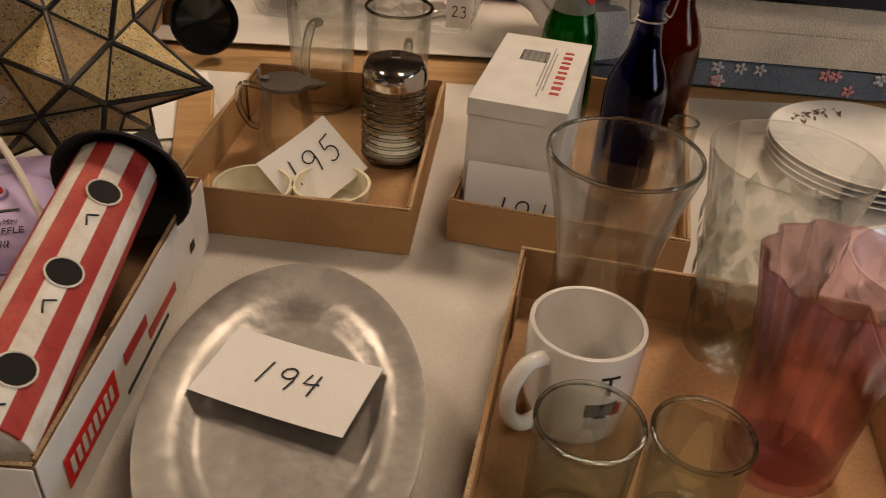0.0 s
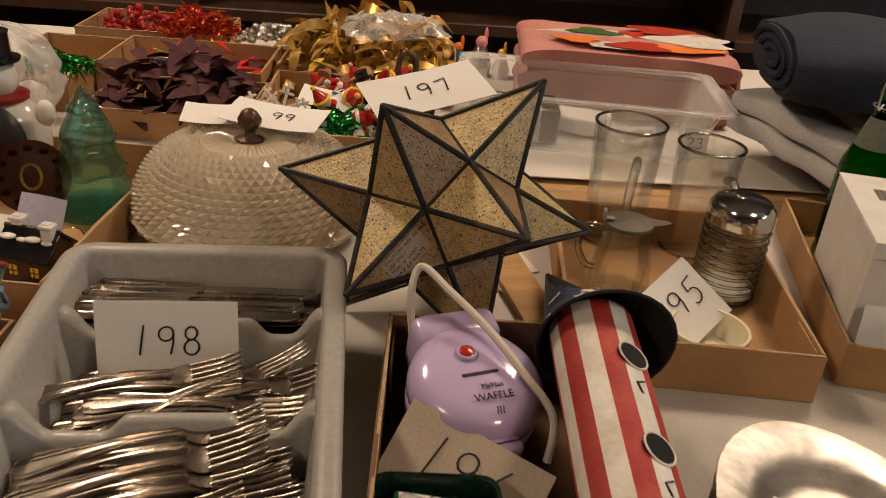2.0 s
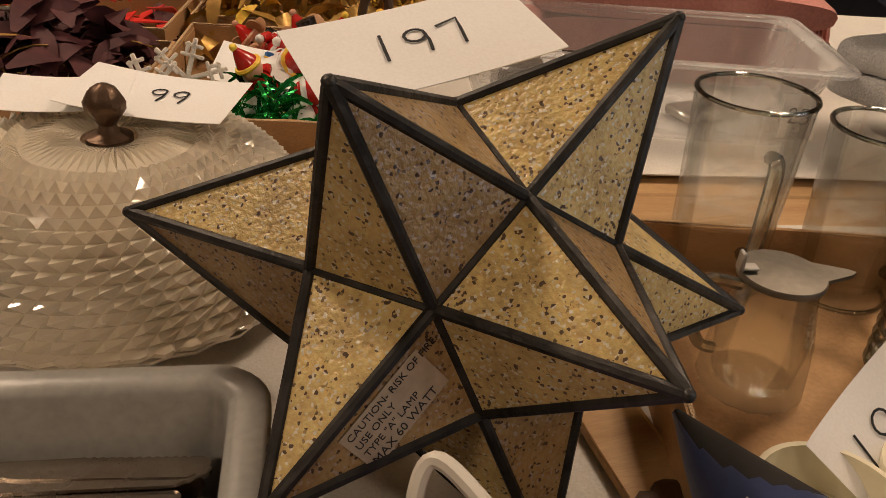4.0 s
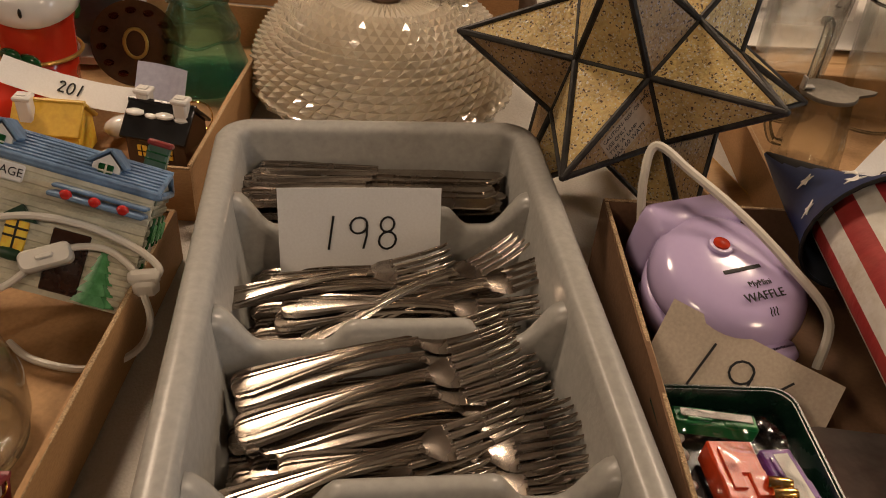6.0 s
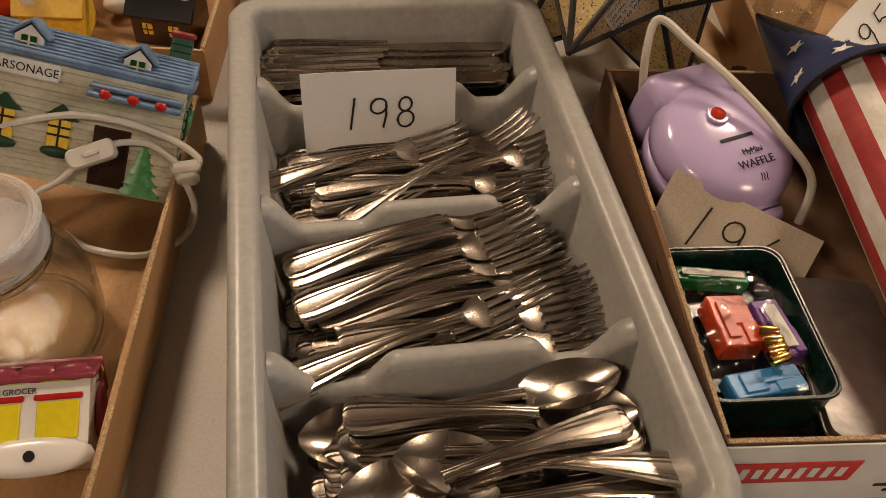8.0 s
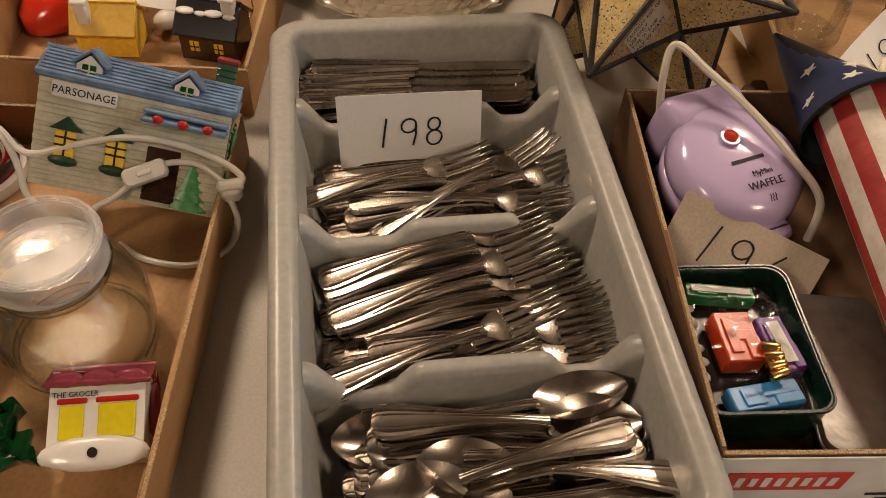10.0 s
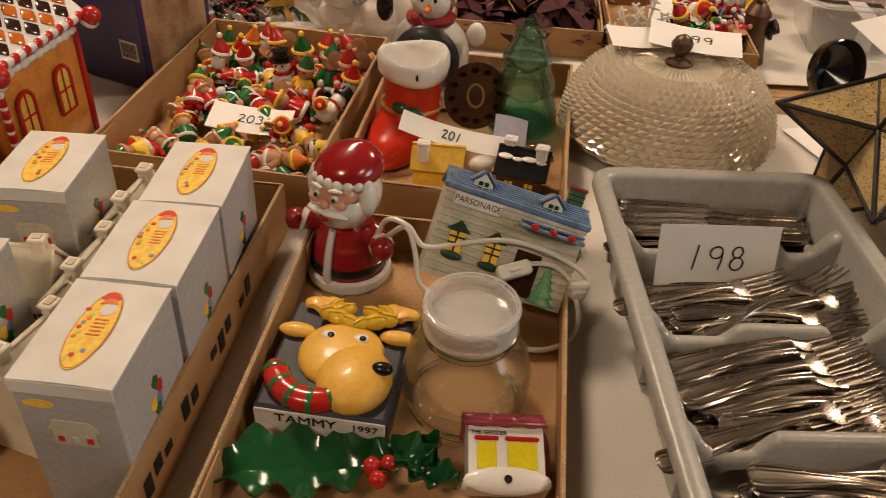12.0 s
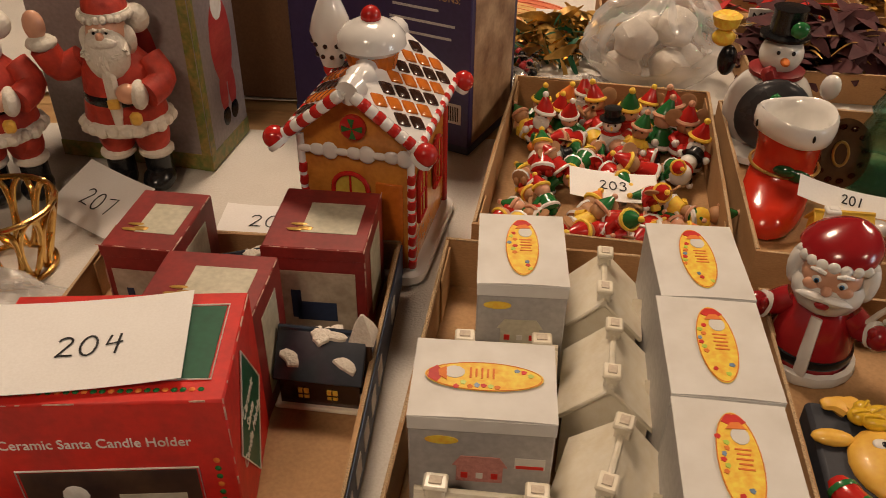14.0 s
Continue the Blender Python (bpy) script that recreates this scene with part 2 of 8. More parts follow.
GLASS_T = glassy("teal tree glass", (0.78, 0.98, 0.96), 0.03, 1.4, 0.3)
GLASS_P = glassy("cranberry glass", (0.96, 0.8, 0.84), 0.03, 1.35)
GLASS_B = glassy("cobalt bottle glass", (0.07, 0.12, 0.55), 0.03)
GLASS_A = glassy("amber bottle glass", (0.58, 0.27, 0.08), 0.03)
GLASS_E = glassy("emerald bottle glass", (0.12, 0.6, 0.2), 0.03)
GLASS_C = mat("cut pressed glass", (0.95, 0.87, 0.72), 0.02, col2=(0.9, 0.8, 0.62), trans=0.42, ior=1.6, grain=0.0, coat=1.0)
CLEARPL = film("clear plastic", (0.8, 0.8, 0.79), 0.1, 0.12, 0.05, 90)
BAG = film("crinkled plastic bag", (0.75, 0.73, 0.7), 0.12, 0.12, 0.6, 60)
LEAD = mat("dark lead came", (0.022, 0.021, 0.02), 0.45, 0.6, col2=(0.06, 0.055, 0.05), scale=40, bump=0.4, bscale=220)
LILAC = mat("lilac glossy plastic", (0.55, 0.45, 0.72), 0.14, col2=(0.52, 0.42, 0.69), scale=4, grain=0.01, coat=0.4)
CREAM = mat("cream glazed ceramic", (0.75, 0.7, 0.52), 0.15, coat=0.3, grain=0.02)
CHINA = mat("white glazed china", (0.82, 0.8, 0.76), 0.1, coat=0.4, grain=0.01)
BISQUE = mat("ivory glazed porcelain", (0.82, 0.77, 0.64), 0.26, col2=(0.74, 0.67, 0.52), scale=25, bump=0.3, bscale=120)
WHITEBOX = mat("white coated carton", (0.7, 0.69, 0.66), 0.5, col2=(0.62, 0.6, 0.56), scale=22, detail=8, grain=0.03, bump=0.15, bscale=60)
# grey print of the carton sides, with their shade mixed into the grey
GREYPRINT_SHADE = mat("grey carton print with side shade", (0.37, 0.365, 0.36), 0.45, col2=(0.47, 0.455, 0.44), scale=5)
YELLOW = mat("yellow print", (0.84, 0.64, 0.07), 0.5, col2=(0.8, 0.42, 0.04), scale=170, detail=6)
RED = mat("red gloss paint", (0.5, 0.02, 0.015), 0.2, col2=(0.4, 0.015, 0.012), scale=12, coat=0.3, grain=0.03)
REDCARD = mat("red printed carton", (0.62, 0.02, 0.012), 0.48, col2=(0.47, 0.024, 0.018), scale=30, detail=8)
MAROON = mat("maroon printed carton", (0.26, 0.026, 0.022), 0.42, col2=(0.18, 0.02, 0.018), scale=30, detail=8)
GREENP = mat("dark green print", (0.01, 0.1, 0.05), 0.4)
GREEN = mat("green gloss paint", (0.02, 0.16, 0.04), 0.2, coat=0.3, col2=(0.015, 0.11, 0.03))
LEAFG = mat("deep green glaze", (0.012, 0.085, 0.025), 0.1, coat=0.6, col2=(0.008, 0.06, 0.018), scale=30)
LIME = mat("lime paint", (0.5, 0.65, 0.1), 0.3)
WHITE = mat("white gloss paint", (0.8, 0.78, 0.74), 0.22, coat=0.3, grain=0.02)
MATTEW = mat("white weathered paint", (0.82, 0.8, 0.75), 0.6, col2=(0.6, 0.54, 0.45), scale=30, bump=0.3, bscale=200, detail=8)
STRIPE = mat("brushed red paint", (0.36, 0.022, 0.024), 0.6, col2=(0.47, 0.075, 0.055), scale=24, bump=0.3, bscale=200, detail=8, stretch=(1, .3, 1))
BLACK = mat("black gloss paint", (0.01, 0.01, 0.011), 0.2, grain=0.01)
# near black: shade of holes put into the colour, also the hat lining
DARK_INSIDE = mat("dark inside", (0.012, 0.01, 0.009), 0.9)
NAVY = mat("navy painted tin", (0.018, 0.03, 0.095), 0.45, col2=(0.025, 0.04, 0.11), scale=30)
SKIN = mat("painted peach", (0.68, 0.36, 0.23), 0.25, coat=0.3, grain=0.02)
PINK = mat("soft pink", (0.7, 0.3, 0.3), 0.5)
GOLDY = mat("golden yellow plush paint", (0.76, 0.45, 0.07), 0.4, col2=(0.7, 0.38, 0.05), scale=20, coat=0.2)
GINGER = mat("gingerbread glaze", (0.64, 0.27, 0.045), 0.14, col2=(0.42, 0.15, 0.025), scale=26, coat=0.5, detail=7)
AMBERP = mat("amber glaze", (0.6, 0.16, 0.02), 0.12, coat=0.5)
DKBROWN = mat("dark brown glaze", (0.04, 0.017, 0.01), 0.14, coat=0.5)
SNOW = mat("glossy icing white", (0.8, 0.78, 0.75), 0.12, coat=0.6, grain=0.01, bump=0.1, bscale=70)
FLUFF = mat("rough snow white", (0.75, 0.69, 0.6), 0.9, bump=0.9, bscale=350)
PURPLE = mat("violet printed carton", (0.035, 0.025, 0.085), 0.35, col2=(0.045, 0.03, 0.1), scale=3)
BLUEROOF = mat("slate blue paint", (0.17, 0.27, 0.42), 0.35, col2=(0.09, 0.14, 0.22), scale=60, detail=8)
SIDING = mat("cream siding paint", (0.58, 0.55, 0.43), 0.4, col2=(0.42, 0.4, 0.3), scale=30, detail=8)
SIDING_D = mat("grey green siding paint", (0.26, 0.27, 0.2), 0.45, col2=(0.2, 0.21, 0.15), scale=40)
CORD = mat("ivory vinyl cord", (0.77, 0.72, 0.62), 0.35, grain=0.01)
CORD_W = mat("white vinyl cord", (0.76, 0.72, 0.64), 0.35, grain=0.01)
TERRY = mat("cream terry towel", (0.72, 0.64, 0.52), 0.95, bump=1.0, bscale=380, grain=0.1)
GREYTOW = mat("pale grey towel", (0.55, 0.55, 0.55), 0.95, bump=1.0, bscale=380, grain=0.1)
NAVYTOW = mat("navy fleece", (0.015, 0.02, 0.04), 0.95, bump=0.8, bscale=300, grain=0.1)
BLUETOW = mat("grey blue flannel", (0.15, 0.18, 0.23), 0.95, bump=0.6, bscale=300, grain=0.1)
ROSE = mat("dusty rose cotton", (0.52, 0.24, 0.21), 0.9, col2=(0.44, 0.19, 0.165), bump=0.6, bscale=240)
ORANGE = mat("orange print", (0.75, 0.2, 0.03), 0.6)
GOLD = mat("gold metal", (0.8, 0.5, 0.16), 0.16, 1.0)
BRONZE = mat("antique bronze", (0.13, 0.08, 0.05), 0.4, 0.7, scale=60, bump=0.4)
GOLDRIB = mat("gold straw ribbon", (0.55, 0.33, 0.08), 0.3, 0.45, col2=(0.35, 0.2, 0.05), scale=40)
TINSEL = mat("green tinsel foil", (0.02, 0.3, 0.06), 0.15, 0.8)
TWIG = mat("burgundy fabric leaves", (0.075, 0.016, 0.018), 0.7, col2=(0.045, 0.01, 0.012), scale=40)
BERRY = mat("red berry beads", (0.35, 0.02, 0.02), 0.25)
SILVER = mat("silver beads", (0.7, 0.68, 0.65), 0.18, 0.9)
DARKWOOD = mat("dark stained wood", (0.06, 0.028, 0.014), 0.45, col2=(0.04, 0.018, 0.009), scale=3, stretch=(8, 1, 1), bscale=120)
PANEL = mat("brown wall panelling", (0.12, 0.07, 0.042), 0.55, col2=(0.09, 0.05, 0.03), scale=2, stretch=(6, 1, 1), bscale=100)
CEIL = mat("tan ceiling tile", (0.32, 0.25, 0.18), 0.9, scale=2)
CARPET = mat("brown carpet", (0.12, 0.085, 0.06), 0.95, bump=0.6, bscale=300)
STRAW = mat("coral woven mat", (0.55, 0.13, 0.07), 0.8, col2=(0.62, 0.22, 0.1), scale=60, bump=0.6, bscale=200)
STRAW_Y = mat("straw yellow mat", (0.62, 0.4, 0.16), 0.8, col2=(0.5, 0.3, 0.1), scale=60, bump=0.6, bscale=200)


def sand_glass():
    q = mat("sand textured amber glass", (0.8, 0.6, 0.24), 0.3, col2=(0.52, 0.37, 0.15), scale=35, bump=0.6, bscale=330, trans=0.12, grain=0.12, detail=8)
    nt = q.node_tree
    b = nt.nodes["Principled BSDF"]
    src = b.inputs["Base Color"].links[0].from_socket
    tc, vo, mr = nt.nodes.new("ShaderNodeTexCoord"), nt.nodes.new("ShaderNodeTexVoronoi"), nt.nodes.new("ShaderNodeMapRange")
    vo.inputs["Scale"].default_value = 700
    nt.links.new(tc.outputs["Object"], vo.inputs["Vector"])
    sep = nt.nodes.new("ShaderNodeSeparateColor")
    nt.links.new(vo.outputs["Color"], sep.inputs[0])
    mr.inputs[1].default_value, mr.inputs[2].default_value = 0.87, 0.95
    nt.links.new(sep.outputs[0], mr.inputs[0])
    mx = nt.nodes.new("ShaderNodeMix")
    mx.data_type = 'RGBA'
    mx.inputs[7].default_value = (0.1, 0.06, 0.035, 1)
    nt.links.new(mr.outputs[0], mx.inputs[0])
    nt.links.new(src, mx.inputs[6])
    mr2 = nt.nodes.new("ShaderNodeMapRange")
    mr2.inputs[1].default_value, mr2.inputs[2].default_value = 0.88, 0.94
    nt.links.new(sep.outputs[1], mr2.inputs[0])
    mx2 = nt.nodes.new("ShaderNodeMix")
    mx2.data_type = 'RGBA'
    mx2.inputs[7].default_value = (0.75, 0.7, 0.58, 1)
    nt.links.new(mr2.outputs[0], mx2.inputs[0])
    nt.links.new(mx.outputs[2], mx2.inputs[6])
    # random panes get a browner, dimmer colour, painting in uneven light through the glass
    oi, mx3, sc = nt.nodes.new("ShaderNodeObjectInfo"), nt.nodes.new("ShaderNodeMix"), nt.nodes.new("ShaderNodeMath")
    mx3.data_type, mx3.blend_type = 'RGBA', 'MULTIPLY'
    mx3.inputs[7].default_value = (0.5, 0.43, 0.44, 1)
    sc.operation = 'GREATER_THAN'
    sc.inputs[1].default_value = 0.55
    nt.links.new(oi.outputs["Random"], sc.inputs[0])
    nt.links.new(sc.outputs[0], mx3.inputs[0])
    nt.links.new(mx2.outputs[2], mx3.inputs[6])
    nt.links.new(mx3.outputs[2], b.inputs["Base Color"])
    return q


SAND = sand_glass()

# ---- the room ----
def wall(name, sx, sy, sz, x, y, z, material, label):
    return solid(name, G().box(sx, sy, sz, b=0.004), material, label, "wall", x, y, z, kind="structure")


solid("floor", G().box(7.4, 8.4, 0.1, b=0.003), CARPET, "brown carpeted floor of the hall", "floor", 0, 0.8, -0.05, kind="structure")
solid("ceiling", G().box(7.4, 8.4, 0.1, b=0.003), CEIL, "plain tan tiled ceiling", "ceiling", 0, 0.8, 2.65, kind="structure")
wall("wall_north", 7.4, 0.12, 2.6, 0, 4.2, 1.3, PANEL, "dark brown panelled wall")
wall("wall_south", 7.4, 0.12, 2.6, 0, -3.0, 1.3, PANEL, "plain brown panelled wall")
wall("wall_west", 0.12, 7.08, 2.6, -3.5, 0.6, 1.3, PANEL, "plain brown panelled wall")
g = G()
for sx, sy, sz, cy, cz in ((0.12, 1.84, 2.6, -2.02, 1.3), (0.12, 4.04, 2.6, 2.12, 1.3), (0.12, 1.2, 0.9, -0.5, 0.45), (0.12, 1.2, 0.4, -0.5, 2.4)):
    g.box(sx, sy, sz, (0, cy, cz), 0.003)
solid("wall_east", g, PANEL, "brown panelled wall with a window opening", "wall", 3.5, 0, 0, kind="structure")
win = thing("window_1", "white framed window letting in daylight", "window", 3.5, -0.5, 0.9, kind="structure")
for n, sx, sy, sz, c in (("frame", .1, .06, 1.3, (0, -.57, .65)), ("frame", .1, .06, 1.3, (0, .57, .65)), ("frame", .1, 1.08, .06, (0, 0, .03)), ("frame", .1, 1.08, .06, (0, 0, 1.27)), ("glazing_bar", .05, 1.08, .03, (0, 0, .65)), ("glazing_bar", .05, .03, 1.17, (0, 0, .65))):
    part(n, G().box(sx, sy, sz, c, .004), WHITE, win)
for lx, ly in ((0.75, 1.9), (-1.5, 1.9), (0.9, -0.7), (-1.9, -0.5)):
    fx = thing("ceiling_light", "square ceiling fixture with a warm glow", "lamp", lx, ly, 2.54, group="ceiling fixtures")
    part("rim", G().box(.5, .03, .06, (0, .235, .03)).box(.5, .03, .06, (0, -.235, .03)).box(.03, .44, .06, (.235, 0, .03)).box(.03, .44, .06, (-.235, 0, .03)), WHITE, fx)
    part("diffuser", G().box(.43, .43, .01, (0, 0, .045)), mat("warm diffuser", (1.0, 0.75, 0.45), 0.5, emit=2.5), fx)


# ---- tables ----
def table(label, x0, x1, y0, y1, top, cloth):
    t = thing("folding_table", label, "table", (x0 + x1) / 2, (y0 + y1) / 2, 0, group="sale tables")
    w, d = x1 - x0, y1 - y0
    part("tabletop", G().box(w, d, 0.03, (0, 0, top - 0.021), 0.004), WOOD, t, "bare plywood top")
    for i in (-1, 1):
        for j in (-1, 1):
            part("leg", G().lathe([(0.014, 0), (0.014, top - 0.037)], 12, pose(i * (w / 2 - .1), j * (d / 2 - .08), 0)), STEEL_B, t)
    return t


table("long folding table under a white cloth", -2.35, 1.25, 0.34, 1.40, 0.75, True)
table("bare folding table set behind the first one", -2.35, 1.25, 1.41, 2.20, 0.745, False)


def cloth(name, x0, x1, y0, y1, z, drop, label, seed):
    rnd = random.Random(seed)
    ph = [rnd.uniform(0, 6) for _ in range(6)]

    def f(u, v):
        x, y = x0 + (x1 - x0) * u, y0 + (y1 - y0) * v
        h = 0.0009 * math.sin(7 * x + ph[0] + 2 * math.sin(3 * y)) + 0.0007 * math.sin(11 * y + ph[1] + x) + 0.0006 * math.sin(19 * x + 9 * y + ph[2])
        return (x, y, z + h)
    g = G().sheet(f, 90, 34, 0.0016)
    if drop:
        def skirt(u, v):
            x = x0 + (x1 - x0) * u
            return (x, y0 - 0.004 - 0.02 * v + 0.012 * v * math.sin(x * 16 + ph[3]), z - drop * v)
        g.sheet(skirt, 160, 8, 0.0)
    return solid(name, g, CLOTH, label, "tablecloth")


cloth("tablecloth", -2.36, 1.26, 0.335, 1.33, 0.7482, 0.5, "creased white paper tablecloth over the long table", 3)
cloth("tablecloth", -2.36, 1.26, 1.44, 2.19, 0.7478, 0, "white tablecloth over the rear table", 5)


# ---- handwritten numbers ----
def arc(cx, cy, rx, ry, a0, a1, n=9):
    return [(cx + rx * math.cos(radians(a0 + (a1 - a0) * i / n)), cy + ry * math.sin(radians(a0 + (a1 - a0) * i / n))) for i in range(n + 1)]


def digit(ch):
    return {
        "0": [arc(.3, .5, .26, .48, 90, 450, 16)],
        "1": [[(.36, 1), (.28, .5), (.2, 0)]],
        "2": [arc(.3, .76, .22, .22, 165, -40, 8) + [(.1, .06), (.22, .1), (.62, .03)]],
        "3": [arc(.28, .77, .22, .22, 150, -80, 8) + arc(.28, .28, .26, .27, 80, -150, 9)],
        "4": [[(.2, .95), (.08, .5), (.6, .55)], [(.5, .95), (.42, 0)]],
        "5": [[(.6, .98), (.2, .95), (.15, .58)] + arc(.28, .3, .25, .3, 110, -140, 9)],
        "6": [[(.5, 1), (.2, .6)] + arc(.3, .28, .22, .27, 160, 510, 12)],
        "7": [[(.05, .9), (.58, .98), (.5, .5), (.4, 0)]],
        "8": [arc(.3, .75, .19, .22, -90, 270, 12) + arc(.3, .27, .24, .26, 90, 450, 12)],
        "9": [arc(.28, .72, .24, .24, 20, 380, 12) + [(.5, .4), (.4, 0)]],
    }[ch]


def number_mesh(text, h, ink=0.00095):
    g, x = G(), 0.0
    for ch in text:
        for st in digit(ch):
            pts = [(x + px * h, py * h + px * h * .12, 0.0009) for px, py in st]
            g.tube(pts, ink, 5, flat=0.35)
        x += h * 0.78
    for i, (a, b, c) in enumerate(g.V):
        g.V[i] = (a - x / 2 + h * .08, b - h / 2, c)
    return g


def card(text, m, w=0.127, d=0.076, size=0.03, bend=0.004, material=None, label=None, at=(0, 0), curl=0.0, turn=0):
    c = thing("number_card", label or f"white index card with the handwritten number {text}", "card", 0, 0, 0, m=m, group="lot number cards")

    def f(u, v):
        return ((u - .5) * w, (v - .5) * d, bend * (4 * (u - .5) ** 2) + curl * (v - .5) ** 2)
    part("paper", G().sheet(f, 10, 6, 0.0005), material or PAPER, c)
    nm = number_mesh(text, size)
    for i, (a, b, z) in enumerate(nm.V):
        v = Matrix.Rotation(radians(turn), 3, 'Z') @ Vector((a, b, 0))
        a, b = v.x + at[0], v.y + at[1]
        nm.V[i] = (a, b, z + bend * (4 * (a / w) ** 2) + curl * (b / d) ** 2)
    part("number", nm, INK, c, "black marker handwriting")
    return c


def on3(p, q, r):
    """The pose of a sheet with its centre at p, its right towards q and its up roughly towards r."""
    p, q, r = Vector(p), Vector(q), Vector(r)
    x = (q - p).normalized()
    z = x.cross(r - p).normalized()
    y = z.cross(x)
    return Matrix(((x.x, y.x, z.x, p.x), (x.y, y.y, z.y, p.y), (x.z, y.z, z.z, p.z), (0, 0, 0, 1)))


def letters(text, size, material, parent, m, name="lettering", thick=0.0003, left=False):
    """Raised lettering in the built-in font as a mesh."""
    cu = bpy.data.curves.new("type", 'FONT')
    cu.body, cu.size, cu.extrude, cu.align_x, cu.align_y, cu.resolution_u = text, size, thick, 'LEFT' if left else 'CENTER', 'CENTER', 3
    tmp = new("type", cu)
    me = bpy.data.meshes.new_from_object(tmp.evaluated_get(bpy.context.evaluated_depsgraph_get()))
    bpy.data.objects.remove(tmp)
    me.materials.clear()
    me.materials.append(material)
    ob = new(name, me)
    ob.parent = parent
    ob.matrix_basis = m
    return ob


# ---- cardboard trays ----
def tray(x, y, w, d, h, rz, label, material=None, outer=None, flaps=True, z=0.7505, flare=0.0):
    t = thing("cardboard_tray", label, "tray", x, y, z, rz, group="cardboard trays")
    mtl, th = material or CARDB, 0.0038
    part("base", G().box(w - 2 * th, d - 2 * th, th, (0, 0, th / 2 + .0004), .0008), mtl, t)
    for i, (sx, sy, cx, cy) in enumerate(((w, th, 0, -d / 2 + th / 2), (w, th, 0, d / 2 - th / 2), (th, d - 2 * th - .0006, -w / 2 + th / 2, 0), (th, d - 2 * th - .0006, w / 2 - th / 2, 0))):
        rnd = random.Random(int(1000 * (x + 3) + i))
        sag = rnd.uniform(-.002, .002)
        g = G()
        nx = 14
        along, across = (sx, sy) if sx > sy else (sy, sx)
        rr = []
        for k in range(nx + 1):
            u = k / nx - .5
            o = sag * (1 - 4 * u * u)
            top = h + .0012 * math.sin(9 * u + i) + rnd.uniform(-.0004, .0004)
            sec = [(-across / 2, 0), (across / 2, 0), (across / 2 + o, top), (-across / 2 + o, top)]
            rr.append([(cx + u * along, cy + a, b) if sx > sy else (cx - a, cy + u * along, b) for a, b in sec])
        g.rings(rr)
        part("side_wall", g, [mtl], t, smooth=30)
        e = G()
        zz = h + .0004
        if sx > sy:
            e.box(along - .002, across - .0006, .0012, (cx, cy, zz), .0004)
        else:
            e.box(across - .0006, along - .004, .0012, (cx, cy, zz), .0004)
        part("corrugated_edge", e, CARDB_E, t, "raw corrugated edge")
    if flaps:
        for i in (-1, 1):
            for j in (-1, 1):
                part("corner_flap", G().box(.002, .06, h * .86, (i * (w / 2 - th - .0018), j * (d / 2 - .042), h * .45 + .004), .0006), mtl, t)
    return t


tray(-0.063, 1.055, 0.255, 0.33, 0.055, -6, "shallow brown cardboard tray of glass drinkware")
tray(0.25, 1.07, 0.25, 0.385, 0.05, -13, "shallow brown cardboard tray of bottles")
tray(0.268, 0.575, 0.32, 0.43, 0.06, -11.5, "brown cardboard tray of vases and a mug")
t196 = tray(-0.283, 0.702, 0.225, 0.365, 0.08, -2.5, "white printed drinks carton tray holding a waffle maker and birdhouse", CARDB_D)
tray(-0.9, 0.70, 0.285, 0.42, 0.05, -5, "brown cardboard tray of painted ceramic ornaments")
tray(-0.855, 1.16, 0.275, 0.39, 0.055, -6, "brown cardboard tray with a boot, a glass tree and small houses")
tray(-1.154, 1.185, 0.285, 0.42, 0.065, -7.5, "brown cardboard tray full of small figurine ornaments")
twb = tray(-1.227, 0.73, 0.285, 0.45, 0.066, -5, "brown cardboard tray of white boxes and porcelain houses")
t204 = tray(-1.567, 0.77, 0.325, 0.42, 0.052, -1.5, "cardboard tray with a navy printed outside", CARDB)
# printed outsides
g = G().box(.226, .0016, .076, (0, -.1838, .041), .0004).box(.0016, .362, .076, (.1136, 0, .041), .0004)
part("printed_face", g, WHITEBOX, t196, "white printed carton face")
part("print_panel", G().box(.085, .0008, .026, (-.06, -.1851, .046), .0002), REDCARD, t196, "red brand panel on the carton")
part("print_panel", G().box(.0008, .09, .028, (.1150, -.11, .04), .0002), REDCARD, t196, "red brand panel on the carton")
for k in range(8):
    part("brand_bar", G().box(.005, .0004, .014 - .002 * (k % 2), (-.092 + k * .0092, -.1857, .046), .0001), WHITEBOX, t196)
    part("brand_bar", G().box(.0004, .0055, .015 - .002 * (k % 2), (.1156, -.145 + k * .0098, .04), .0001), WHITEBOX, t196)
part("print_block", G().box(.055, .0008, .009, (.045, -.1851, .052), .0002).box(.06, .0008, .012, (.055, -.1851, .038), .0002).box(.0008, .05, .012, (.1150, -.02, .045), .0002).box(.0008, .07, .01, (.1150, .04, .028), .0002), STRIPE, t196)
part("print_block", G().box(.09, .0008, .003, (.05, -.1851, .024), .0002).box(.07, .0008, .003, (.05, -.1851, .016), .0002).box(.0008, .1, .004, (.1150, 0, .014), .0002).box(.0008, .012, .01, (.1150, .13, .034), .0002), INK, t196)
part("printed_face", G().box(.0016, .41, .048, (.1634, 0, .027), .0004), NAVYCARD, t204, "navy printed carton face")
for i, y in enumerate((-.13, -.09, -.05, -.01, .03, .12)):
    part("print_bar", G().box(.0008, .022, .022, (.1646, y, .028), .0002), WHITEBOX, t204)
